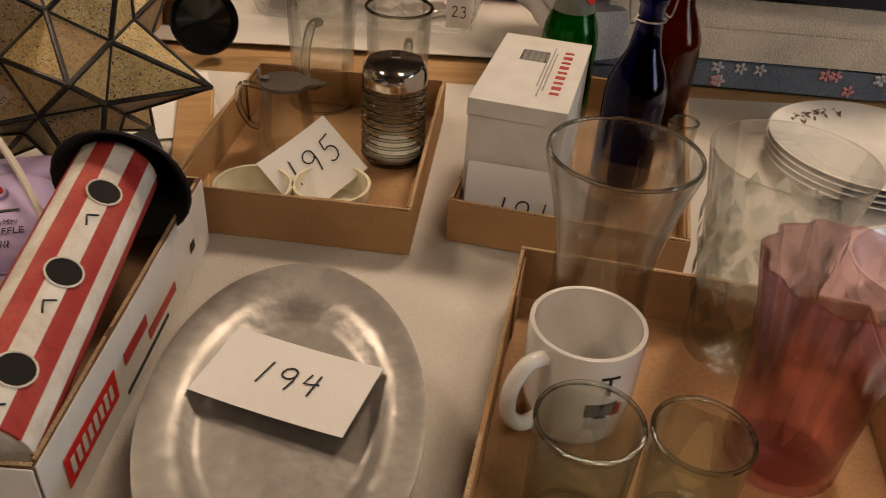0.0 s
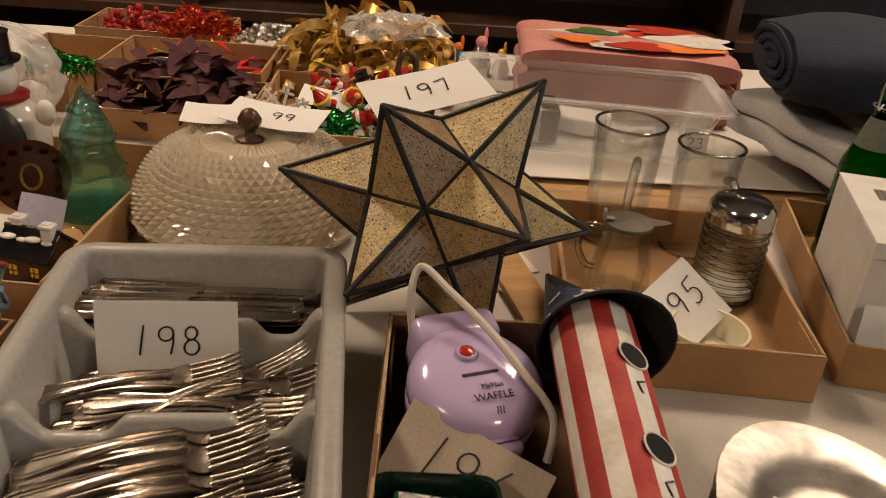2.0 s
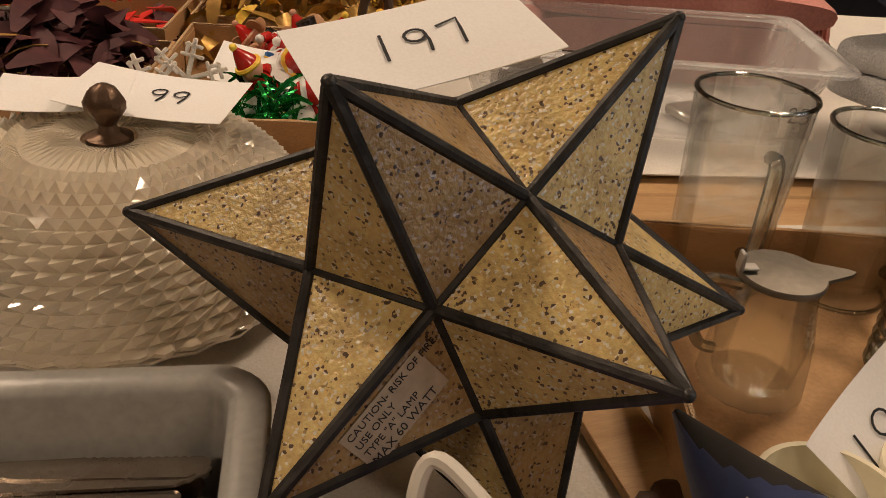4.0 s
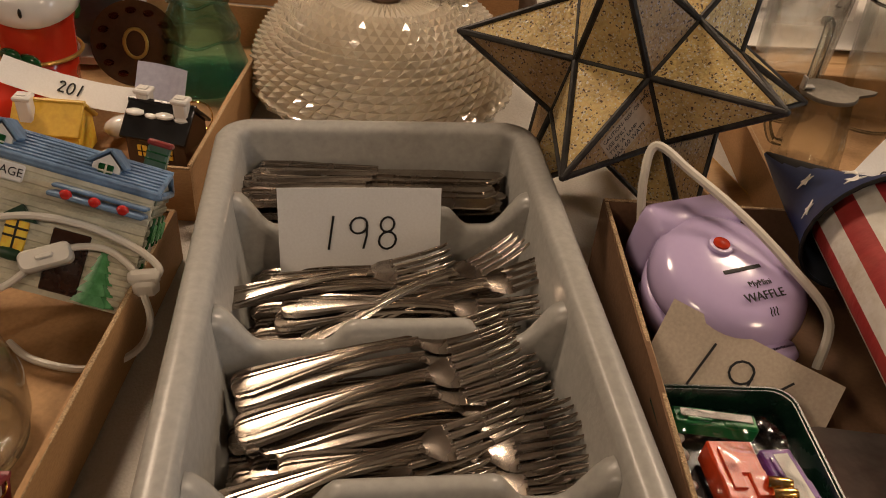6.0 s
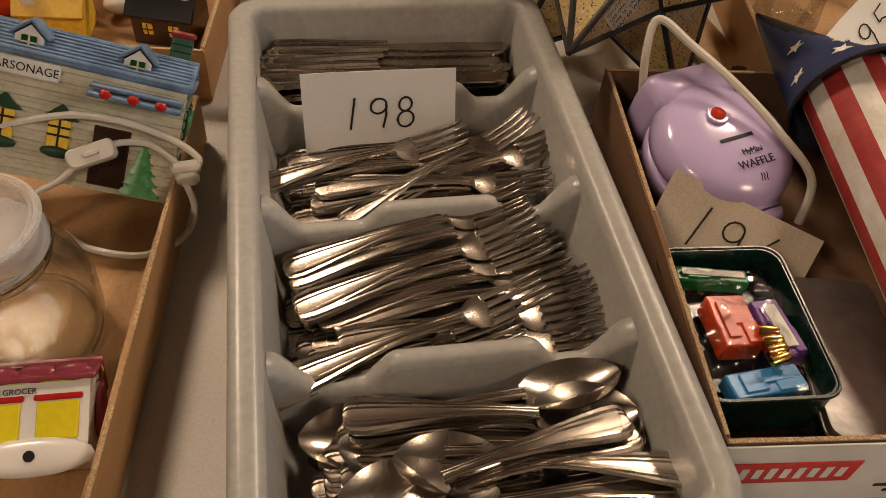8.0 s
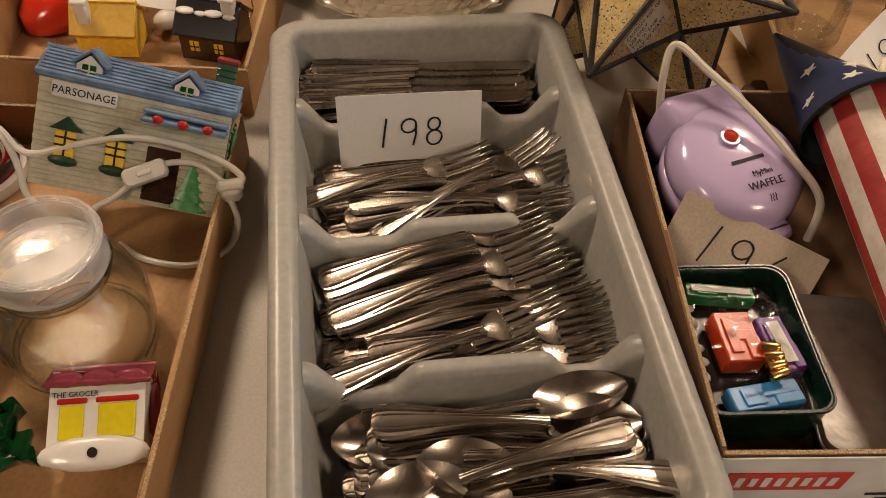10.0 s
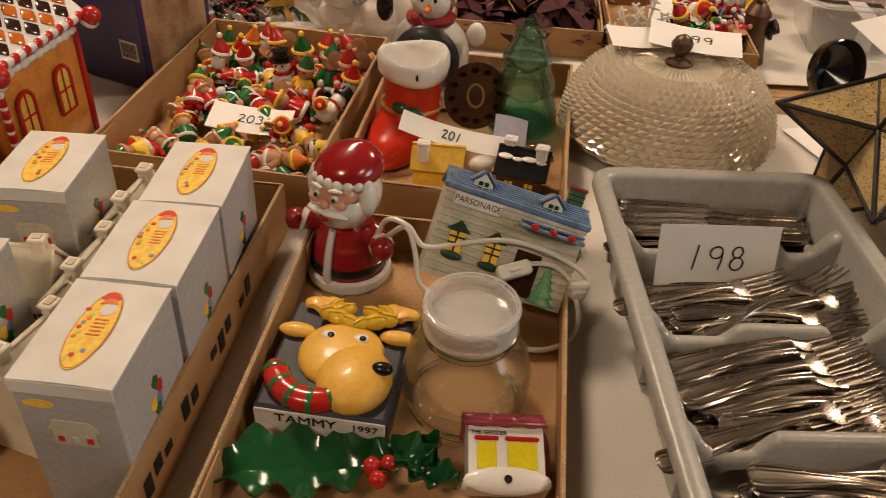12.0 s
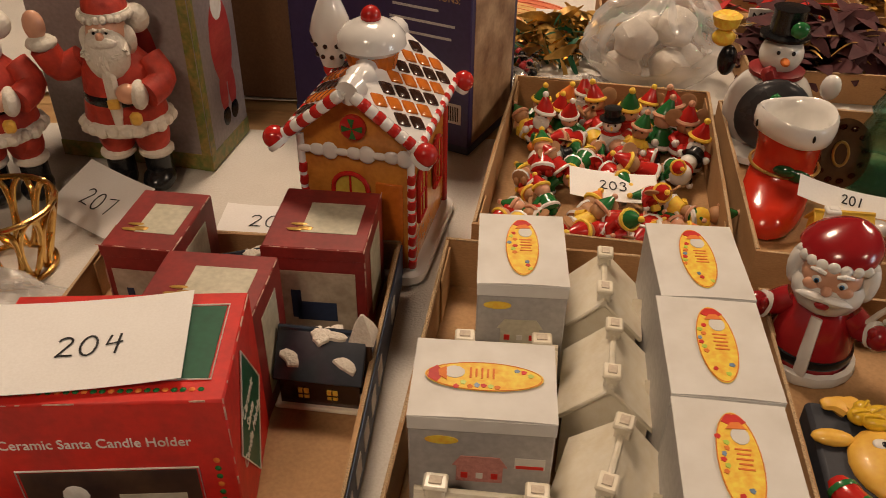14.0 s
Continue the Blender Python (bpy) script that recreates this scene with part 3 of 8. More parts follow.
for i, y in enumerate((-.17, -.15, -.13, -.09, -.07, -.02, 0, .02, .06, .08)):
    part("stamp_bar", G().box(.0008, .013, .022 - .006 * (i % 3), (.1432, y, .03 + .004 * (i % 2)), .0002), INK, twb)

# ---- cutlery bin ----
def bin_():
    b = thing("cutlery_bin", "grey plastic four-compartment cutlery bin full of flatware", "cutlery bin", -0.561, 0.725, 0.7505, 3)
    w, d, h = 0.281, 0.526, 0.094
    prof = [(-.034, 0, 0), (-.03, 0, 0), (-.012, .09, .001), (-.004, h - .012, .002), (0, h - .011, .002), (.0, h - .004, .003), (-.003, h - .0008, .003), (-.008, h, .003), (-.016, h - .0006, .002), (-.0205, h - .004, .0), (-.0215, h - .010, 0), (-.03, .02, 0), (-.036, .008, 0), (-.046, .0045, 0)]
    rr = [rrect(w + 2 * a, d + 2 * a, max(.031 + a, .008), min(z, h), 7) for a, z, _ in prof]
    part("shell", G().rings(rr, cap0=True, cap1=True), GREYPL, b, smooth=50)
    for yy, left in ((.156, .3), (.017, .3), (-.119, .25)):
        rings, n, wi = [], 48, w - 2 * .0222
        for i in range(n + 1):
            u = i / n
            x = (u - .5) * wi
            e = min(u, 1 - u)
            edge = .5 + .5 * math.cos(math.pi * min(e / .13, 1))
            hump = min(max((u - left) / .09, 0), 1) * min(max((.80 - u) / .09, 0), 1)
            hump = hump * hump * (3 - 2 * hump)
            top = .052 + .03 * edge + (.022 if left == .25 else .018) * hump
            t = .0075 + .004 * edge
            rings.append([(x, yy - t - .003, .004), (x, yy - t, top - .008), (x, yy - t * .75, top - .002), (x, yy - t * .3, top), (x, yy + t * .3, top), (x, yy + t * .75, top - .002), (x, yy + t, top - .008), (x, yy + t + .003, .004)])
        part("divider", G().rings(rings), GREYPL, b, smooth=60)
    return b


cutlery_bin = bin_()


def strip(g, st, th, lined=False):
    """A flat bar through stations (x, half width, z, y), th thick, crowned or with two raised lines along each edge."""
    sec = ((-1, .1), (-.86, 1.15), (-.68, 1.0), (-.6, .3), (-.5, .85), (-.38, .9), (-.3, .35), (0, .5)) if lined else ((-1, 0), (-.55, .8), (0, 1))
    broad = 1.2 if lined else 1.08
    sec = list(sec) + [(-a, b) for a, b in sec[-2::-1]] + [(.5, -.5), (-.5, -.5)]
    g.rings([[(x, y + w * broad * a, z + th * b) for a, b in sec] for x, w, z, y in st])


def handle_mesh(L):
    g = G()
    strip(g, [(-L * .5, .0022, .0, 0), (-L * .4985, .0048, .0, 0), (-L * .494, .0072, .0002, 0), (-L * .486, .0091, .0004, 0), (-L * .474, .0103, .0006, 0), (-L * .43, .0109, .0012, 0), (-L * .36, .0098, .0026, 0), (-L * .26, .0076, .0046, 0), (-L * .14, .0052, .0062, 0), (-L * .02, .0038, .0066, 0), (L * .1, .0034, .005, 0), (L * .17, .0042, .003, 0)], .0017, True)
    return g.mesh("handle", STEEL, 14)


def fork_head():
    g, L = G(), 0.19
    strip(g, [(L * .155, .004, .003, 0), (L * .18, .0075, .0015, 0), (L * .21, .0112, .0, 0), (L * .24, .0125, -.001, 0), (L * .265, .0128, -.0012, 0)], .0012)
    return g.mesh("fork_head", STEEL)


def tine_mesh():
    g, L = G(), 0.19
    strip(g, [(L * .255, .0026, -.0012, 0), (L * .31, .0022, -.0006, 0), (L * .4, .002, .0012, 0), (L * .47, .0018, .004, 0), (L * .5, .0008, .0062, 0)], .0018)
    return g.mesh("tine", STEEL)


def bowl_mesh():
    g, L = G(), 0.18
    rr = []
    for i in range(13):
        u = i / 12
        x = L * .16 + u * L * .36
        w = .0205 * math.sin(math.pi * min(max(u * .93 + .06, 0), 1)) ** .6 + .001
        dep = .009 * math.sin(math.pi * u) ** .8
        rr.append([(x, w * (j / 5 - 1), .003 - dep * (1 - (j / 5 - 1) ** 2) + .002 * u) for j in range(11)])
    up = [q for r in rr for q in r]
    f = [(i * 11 + j, i * 11 + j + 1, (i + 1) * 11 + j + 1, (i + 1) * 11 + j) for i in range(12) for j in range(10)]
    o = len(up)
    lo = [(x, y, z - .0013) for x, y, z in up]
    edge = list(range(11)) + [i * 11 + 10 for i in range(1, 13)] + [132 + j for j in range(9, -1, -1)] + [i * 11 for i in range(11, 0, -1)]
    g.add(up + lo, [q[::-1] for q in f] + [tuple(o + k for k in q) for q in f] + [(a, b, b + o, a + o) for a, b in zip(edge, edge[1:] + edge[:1])])
    return g.mesh("spoon_bowl", STEEL, 60)


def knife_handle():
    g, L = G(), 0.215
    strip(g, [(-L * .5, .004, 0, 0), (-L * .494, .0078, 0, 0), (-L * .475, .0102, 0, 0), (-L * .42, .0108, 0, 0), (-L * .2, .0075, 0, 0), (-L * .02, .006, 0, 0)], .0028, True)
    return g.mesh("handle", STEEL, 14)


def knife_blade():
    g, L = G(), 0.215
    st = [(-L * .03, -.005, .005), (.02, -.0085, .0065), (L * .2, -.0085, .008)]
    st += [(L * .2 + k * .0022, -.0085, .0085 if k % 2 else .0074) for k in range(1, 26)]
    st += [(L * .47, -.006, .0085), (L * .49, -.004, .0075), (L * .5, .0, .004)]
    g.rings([[(x, y0, -.0007), (x, y1, -.0003), (x, y1, .0003), (x, y0, .0012)] for x, y0, y1 in st])
    return g.mesh("blade", STEEL)


H_FORK, H_SPOON, HEAD, TINE, BOWL, KH, KB = handle_mesh(.19), handle_mesh(.18), fork_head(), tine_mesh(), bowl_mesh(), knife_handle(), knife_blade()
FORK = [("handle", H_FORK, IDENT), ("fork_head", HEAD, IDENT)] + [("tine", TINE, pose(0, y, 0)) for y in (-.0105, -.0035, .0035, .0105)]
SPOON = [("handle", H_SPOON, IDENT), ("spoon_bowl", BOWL, IDENT)]
KNIFE = [("handle", KH, IDENT), ("blade", KB, IDENT)]
binm = pose(-0.5615, 0.734, 0.7505, 0, 0, 3)
rnd = random.Random(11)


def lay(mesh, name, label, x, y, z, yaw, pitch=0, roll=0):
    t = thing(name, label, name, 0, 0, 0, m=binm @ pose(x, y, z, roll, pitch, yaw), group=name + "s in the cutlery bin")
    head = None
    for n, me, mm in mesh:
        ob = part(n, me, None, head if n == "tine" else t, m=mm)
        head = ob if n == "fork_head" else head


def lay_to(mesh, name, label, tip, tail, roll=0, L=.19):
    """Lays a piece with its business end at tip, pointing away from tail, both in the bin's own metres."""
    a, b = Vector(tip), Vector(tail)
    d = (a - b).normalized()
    c = a - d * L / 2
    lay(mesh, name, label, c.x, c.y, c.z, math.degrees(math.atan2(d.y, d.x)), -math.degrees(math.asin(d.z)), roll)


for layer in range(7):
    for i in range(5):
        lay(KNIFE, "knife", "stainless steel table knife with a serrated tip", rnd.uniform(-.012, .004), .168 + i * .012 + rnd.uniform(-.002, .002), .010 + layer * .0086, rnd.uniform(-3, 1.5), 0, rnd.uniform(-12, 12))
FL = "worn stainless steel dinner fork"
for layer in range(4):
    for i in range(5):
        lay(FORK, "fork", FL, rnd.uniform(-.02, -.004) + .004 * layer, .033 + i * .0195 + rnd.uniform(-.003, .003), .006 + layer * .0072, rnd.uniform(-3, 3), -1.5, rnd.uniform(-6, 6))
for tip, tail, r in (((.1105, .040, .050), (-.0139, .0518, .0445), 4), ((.107, .047, .044), (-.03, .045, .040), -4), ((.136, .086, .058), (.0385, .0591, .0465), 8), ((.108, .1055, .0625), (.0073, .0557, .0475), -8), ((.0505, .0975, .055), (-.0365, .081, .0475), 4), ((.092, .036, .036), (-.03, .032, .034), 0), ((.07, .074, .047), (-.06, .07, .043), 0)):
    lay_to(FORK, "fork", FL, tip, tail, r)
for layer in range(5):
    for i in range(6):
        lay(FORK, "fork", FL, rnd.uniform(-.026, -.006) + .005 * layer, -.118 + i * .0195 + rnd.uniform(-.002, .002), .006 + layer * .0076, rnd.uniform(0, 6), -2, rnd.uniform(-8, 8))
for tip, tail, r in (((.079, .0105, .066), (-.045, -.0127, .050), 6), ((.083, -.003, .061), (-.046, -.026, .047), -4), ((.083, -.0174, .064), (-.048, -.0495, .049), 4), ((.088, -.033, .058), (-.05, -.058, .047), -6), ((.102, -.043, .052), (-.04, -.064, .045), 8), ((.114, -.062, .048), (-.03, -.074, .044), -3), ((.0734, -.078, .066), (-.0544, -.1113, .054), 3), ((.117, -.084, .046), (-.03, -.092, .044), 6), ((.12, -.103, .043), (-.02, -.103, .041), -6), ((.0512, -.1, .054), (-.06, -.12, .046), 0)):
    lay_to(FORK, "fork", FL, tip, tail, r)
SL = "worn stainless steel soup spoon"
for layer in range(4):
    for i in range(4):
        flip = 180 if (i + layer) % 3 == 0 else 0
        lay(SPOON, "spoon", SL, rnd.uniform(-.012, .012), -.164 - i * .0165, .014 + layer * .0088, flip + rnd.uniform(-6, 6), rnd.uniform(-2, 2), rnd.uniform(-8, 8))
for tip, tail, r in (((.104, -.178, .0575), (-.0272, -.1665, .0635), 4), ((.106, -.186, .053), (-.027, -.171, .0575), -4), ((.107, -.192, .049), (-.025, -.178, .052), 6), ((-.045, -.196, .062), (.0962, -.2183, .0625), 6), ((-.075, -.18, .056), (.06, -.2, .054), -6), ((-.08, -.22, .061), (.0786, -.1914, .0695), 4), ((-.075, -.226, .056), (.084, -.199, .0645), 4), ((.1, -.153, .063), (.0151, -.161, .056), -14), ((-.05, -.225, .054), (.1, -.226, .057), -4), ((.1, -.21, .05), (-.03, -.2, .052), 5)):
    lay_to(SPOON, "spoon", SL, tip, tail, r, .18)
card("198", on3((-0.5875, .8545, .8125), (-.522, .8560, .8140), (-.587, .8630, .846)), size=.028, bend=.001, label="white index card with the handwritten number 198 stood among the forks")

# ---- star lamp ----
phi = (1 + 5 ** .5) / 2
tips = []
for a in (-1, 1):
    for b in (-phi, phi):
        tips += [Vector((0, a, b)), Vector((a, b, 0)), Vector((b, 0, a))]
tips = [t.normalized() * 0.1655 for t in tips]
edge_len = min((tips[0] - t).length for t in tips[1:]) * 1.01
trios = [(i, j, k) for i in range(12) for j in range(i) for k in range(j) if max((tips[i] - tips[j]).length, (tips[j] - tips[k]).length, (tips[i] - tips[k]).length) < edge_len]
hubs = [((tips[i] + tips[j] + tips[k]) / 3).normalized() * 0.0895 for i, j, k in trios]
star = thing("star_lamp", "faceted star lamp of sand-textured glass panes in dark lead came", "lamp", 0, 0, 0, m=pose(-0.342, 1.013, 0.8935, -113.47, -0.74, 87.34))


def facet_pose(p, q, r):
    c = (p + q + r) / 3
    y = (p - (q + r) / 2).normalized()
    x = (r - q).normalized()
    z = x.cross(y)
    return Matrix(((x.x, y.x, z.x, c.x), (x.y, y.y, z.y, c.y), (x.z, y.z, z.z, c.z), (0, 0, 0, 1)))


pane_mesh, cames = None, {}


def came(p, q, r=0.0024):
    key = round((q - p).length, 4)
    if key not in cames:
        cames[key] = G().lathe([(r * .8, -key / 2), (r, -key / 2 + .002), (r, key / 2 - .002), (r * .8, key / 2)], 8).mesh("lead_came", LEAD)
    part("lead_came", cames[key], None, star, m=Matrix.Translation((p + q) / 2) @ (q - p).to_track_quat('Z', 'Y').to_matrix().to_4x4())


for i in (n for n in range(12) if n != 7):
    near = [n for n, tr in enumerate(trios) if i in tr]
    for a in near:
        came(tips[i], hubs[a], .003)
        for b in near:
            if a < b and len(set(trios[a]) & set(trios[b])) == 2:
                p, q, r = tips[i], hubs[a], hubs[b]
                if (r - q).cross(p - q).dot(p + q + r) < 0:
                    q, r = r, q
                m = facet_pose(p, q, r)
                if pane_mesh is None:
                    inv = m.inverted()
                    tri = [inv @ v for v in (p, q, r)]
                    pane_mesh = G().prism([(v.x * .995, v.y * .995) for v in tri], -.0012, .0006).mesh("pane", SAND, 0)
                part("pane", pane_mesh, None, star, m=m)
for a in range(20):
    for b in range(a):
        if len(set(trios[a]) & set(trios[b])) == 2:
            came(hubs[a], hubs[b], .0027)
for t in tips[:7] + tips[8:]:
    part("solder_cap", G().sph(.0032, t, 8, 6), LEAD, star)
for h in hubs:
    part("solder_joint", G().sph(.0036, h, 8, 6), LEAD, star)
E_, n1, n2 = tips[8], [h for h, tr in zip(hubs, trios) if set(tr) == {1, 2, 8}][0], [h for h, tr in zip(hubs, trios) if set(tr) == {2, 4, 8}][0]
xa = (n1 - E_).normalized()
za = (n1 - E_).cross(n2 - E_).normalized()
za = za if za.dot(E_) > 0 else -za
ya = za.cross(xa)
ya, sgn = (ya, 1)
lc = E_ * .34 + n1 * .36 + n2 * .30 + za * .0012
lm = Matrix(((xa.x, ya.x, za.x, lc.x), (xa.y, ya.y, za.y, lc.y), (xa.z, ya.z, za.z, lc.z), (0, 0, 0, 1)))
part("warning_label", G().box(.05, .026, .0004, (0, 0, 0), .0001, lm), mat("faded clear label", (.42, .33, .24), .4), star, "small printed warning label")
for k, tx in enumerate(("CAUTION- RISK OF FIRE.", "USE ONLY", "TYPE \"A\" LAMP", "MAX 60 WATT")):
    letters(tx, .0052 if k < 3 else .0062, INK, star, lm @ pose(-.0225, .009 - .0062 * k, .0004), thick=.0001, left=True)
SMOKE = mat("smoky black glass", (0.01, 0.01, 0.01), 0.1)
bowl = thing("black_bowl", "round glossy black bowl stood on edge behind the star lamp", "bowl", -0.285, 1.385, 0.752)
part("body", G().lathe([(.0, -.02), (.03, -.018), (.047, 0), (.05, .02), (.048, .022), (.04, .004), (0, -.014)], 28, pose(0, 0, .05, 72, 0, 20)), SMOKE, bowl)
card("197", on3((-.3607, 1.0521, 1.000), (-.3048, 1.0715, 1.010), (-.3783, 1.0979, 1.0095)), w=.127, d=.076, size=.024, bend=.002, label="white index card numbered 197 laid on top of the star lamp")

# ---- tray of the waffle maker and birdhouse ----
bird = thing("birdhouse", "cylindrical birdhouse painted with red and white stripes, lying down", "birdhouse", 0, 0, 0, m=on3((-.2185, .527, .829), (-.1585, .5264, .829), (-.2185, .518, .888)))
# local: x right, y up, z towards the viewer; the axis runs along -z
R0, LEN = .0362, .285
axis_m = pose(0, 0, 0)
nst = 14
for i in range(nst):
    a0, a1 = TAU * i / nst, TAU * (i + 1) / nst
    sec = [(R0 * math.cos(a0 + (a1 - a0) * k / 4), R0 * math.sin(a0 + (a1 - a0) * k / 4)) for k in range(5)]
    inn = [(x * .93, y * .93) for x, y in sec[::-1]]
    part("stripe", G().prism(sec + inn, -LEN, 0, axis_m), STRIPE if i % 2 else MATTEW, bird, "red painted stripe" if i % 2 else "white painted stripe")
part("end_cap", G().lathe([(R0 * .93, 0), (R0 * .93, -.006)], 28, axis_m @ pose(0, 0, -.002)), MATTEW, bird)
for s in (.042, .131, .222):
    # each hole is a closed disc, the shade inside it painted near black
    part("entry_hole", G().lathe([(.0132, -.008), (.0132, .0006), (.0, .0007)], 22, axis_m @ Matrix.Rotation(radians(62), 4, 'Z') @ pose(R0, 0, -s, 0, 90, 0)), [DARK_INSIDE], bird, "round dark entry hole")
    part("hole_rim", G().tube([(R0 + .0005, .0135 * math.cos(TAU * k / 18), -s + .0135 * math.sin(TAU * k / 18)) for k in range(18)], .0009, 6, True, axis_m @ Matrix.Rotation(radians(62), 4, 'Z')), MATTEW, bird)
    part("painted_bird", G().tube([(R0 + .0006, -.004, -s + .026), (R0 + .0006, .004, -s + .03), (R0 + .0006, .001, -s + .04)], .0008, 5, False, axis_m @ Matrix.Rotation(radians(62), 4, 'Z')), INK, bird)
hat_m = axis_m @ pose(.01, -.001, -LEN + .004)
rr, ri = [], []
for s, (r, dx, dy, dz) in enumerate(((.059, 0, 0, .012), (.055, 0, -.002, .002), (.042, -.004, -.014, -.02), (.03, -.01, -.026, -.055), (.015, -.018, -.038, -.1), (.0015, -.025, -.047, -.139))):
    rr.append([(dx + r * math.cos(TAU * k / 28), dy + r * math.sin(TAU * k / 28), dz) for k in range(28)])
ri = [[(x * .965, y * .965, z - .002) for x, y, z in ring] for ring in rr[::-1]]
part("hat_brim", G().rings(rr[:1] + rr, hat_m, False, True), NAVY, bird, "navy cone roof painted like a starry hat")
part("hat_lining", G().rings([[(x * .97, y * .97, z) for x, y, z in ring] for ring in rr], hat_m, False, False), DARK_INSIDE, bird)
part("brim_rim", G().tube(rr[0], .0016, 6, True, hat_m), DARK_INSIDE, bird)


def star_poly(r, n=5):
    return [(r * (1 if k % 2 == 0 else .42) * math.sin(TAU * k / (2 * n)), r * (1 if k % 2 == 0 else .42) * math.cos(TAU * k / (2 * n))) for k in range(2 * n)]


for s, a in ((.3, 60), (.55, 95), (.3, 120), (.65, 150), (.25, 170), (.5, 30), (.3, 5)):
    i = 1 + s * 3
    k0 = int(i)
    A, B = [Vector(v) for v in (rr[k0][int(a / 360 * 28)], rr[k0 + 1][int(a / 360 * 28)])]
    p = A.lerp(B, i - k0)
    nrm = Vector((math.cos(radians(a)), math.sin(radians(a)), -.55)).normalized()
    part("painted_star", G().prism(star_poly(.0085), .0004, .0012, hat_m @ Matrix.Translation(p) @ nrm.to_track_quat('Z', 'Y').to_matrix().to_4x4()), MATTEW, bird)

waf = thing("waffle_maker", "glossy lilac mini waffle maker with a red indicator light", "waffle maker", 0, 0, 0, m=pose(-.313, .792, .812, 12, 0, 18))


def clam(a, z):
    """The outline of the clam shell: a disc that swells towards its hinge."""
    return 1 + .06 * max(0, math.sin(a)) ** 4 + .04 * max(0, -math.sin(a)) ** 8


part("lower_shell", G().lathe([(.0, -.036), (.044, -.036), (.053, -.03), (.0575, -.016), (.0585, -.006), (.056, -.0025), (0, -.0025)], 44, wob=clam), LILAC, waf, smooth=60)
part("grid_plate", G().lathe([(.052, -.0025), (.054, .0005)], 36), STEEL_B, waf)
part("upper_shell", G().lathe([(.0, .001), (.056, .001), (.059, .004), (.059, .013), (.057, .021), (.051, .0275), (.041, .0318), (.022, .0345), (0, .035)], 48, wob=clam), LILAC, waf, smooth=70)
part("hinge_block", G().rings([rrect(.08 - a, .036 - a, .008, z) for a, z in ((.008, -.034), (.002, -.03), (0, -.02), (0, .016), (.003, .023), (.01, .027))], pose(.003, .062, 0)), LILAC, waf, smooth=60)
part("foot", G().lathe([(.007, -.05), (.008, -.048), (.008, -.034)], 14, pose(-.03, .04, 0)), LILAC, waf)
part("foot", G().lathe([(.007, -.05), (.008, -.048), (.008, -.034)], 14, pose(.03, .04, 0)), LILAC, waf)
part("handle_tab", G().rings([rrect(.034 - a, .02 - a, .008, z) for a, z in ((.004, .002), (0, .004), (0, .012), (.006, .016))], pose(.0, -.064, 0)), LILAC, waf, smooth=60)
part("indicator_bezel", G().lathe([(.0, .001), (.0095, .001), (.0085, .003), (0, .0032)], 18, pose(-.006, .0174, .0345, -5, 0, 0)), LILAC, waf)
part("indicator_light", G().lathe([(.0062, 0), (.0062, .0045), (.004, .0055), (0, .006)], 16, pose(-.006, .0174, .0345, -5, 0, 0)), mat("red lamp lens", (.5, .035, .01), .15, coat=.5), waf, "red indicator light")
part("logo_bar", G().box(.032, .0032, .0006, (-.002, -.006, .0352), .0001), INK, waf)
letters("MyMini", .0068, INK, waf, pose(.003, -.021, .0362, 5, 2, 0))
letters("WAFFLE", .0095, INK, waf, pose(.001, -.0315, .0352, 10, 1, 0))
for q in range(3):
    part("steam_mark", G().tube([(q * .0026, -.0405, .0327), (.0006 + q * .0026, -.0425, .032), (-.0006 + q * .0026, -.0445, .0311), (q * .0026, -.0465, .03)], .0005, 4), INK, waf)
part("cord", G().tube(spline([(-.366, .848, .832), (-.3695, .858, .87), (-.361, .871, .8925), (-.337, .848, .883), (-.305, .814, .868), (-.277, .779, .85), (-.251, .75, .825), (-.254, .735, .79)], 8), .0036, 8, m=waf.matrix_basis.inverted()), CORD, waf, "cream power cord")
card("196", on3((-.327, .707, .793), (-.217, .653, .764), (-.319, .7325, .8217)), w=.128, d=.078, size=.034, bend=.001, material=KRAFT, at=(.0, .006), label="tan card numbered 196 leaning on the waffle maker")

TINGREEN = mat("dark green tin paint", (.003, .012, .008), .22, col2=(.006, .026, .016), scale=40)
tin = thing("open_tin", "open green rimmed tin filled with plastic trinkets", "tin", -.350, .6255, .7495, -1)
part("lower_tin", G().rings([rrect(.09, .125, .014, z) for z in (.006, .022)]), STEEL_B, tin, "shallow silver tin underneath")
rr = [rrect(.094 + a, .128 + a, .014, z) for a, z in ((0, .024), (0, .062), (.002, .063), (.002, .0655), (-.003, .0655), (-.004, .062), (-.004, .03))]
part("green_tin", G().rings(rr, cap1=False), [TINGREEN], tin, "dark green painted tin wall")
part("tin_floor", G().rings([rrect(.089, .123, .012, z) for z in (.029, .039)]), BLACK, tin)
part("rim_bead", G().tube(rrect(.0955, .1295, .0145, .0655), .0014, 6, True), TINGREEN, tin)
TRC = {"red": mat("red orange plastic", (.6, .06, .015), .25), "green": mat("green plastic", (.01, .22, .06), .3), "purple": mat("purple plastic", (.13, .03, .25), .3), "blue": mat("light blue plastic", (.05, .27, .6), .25)}
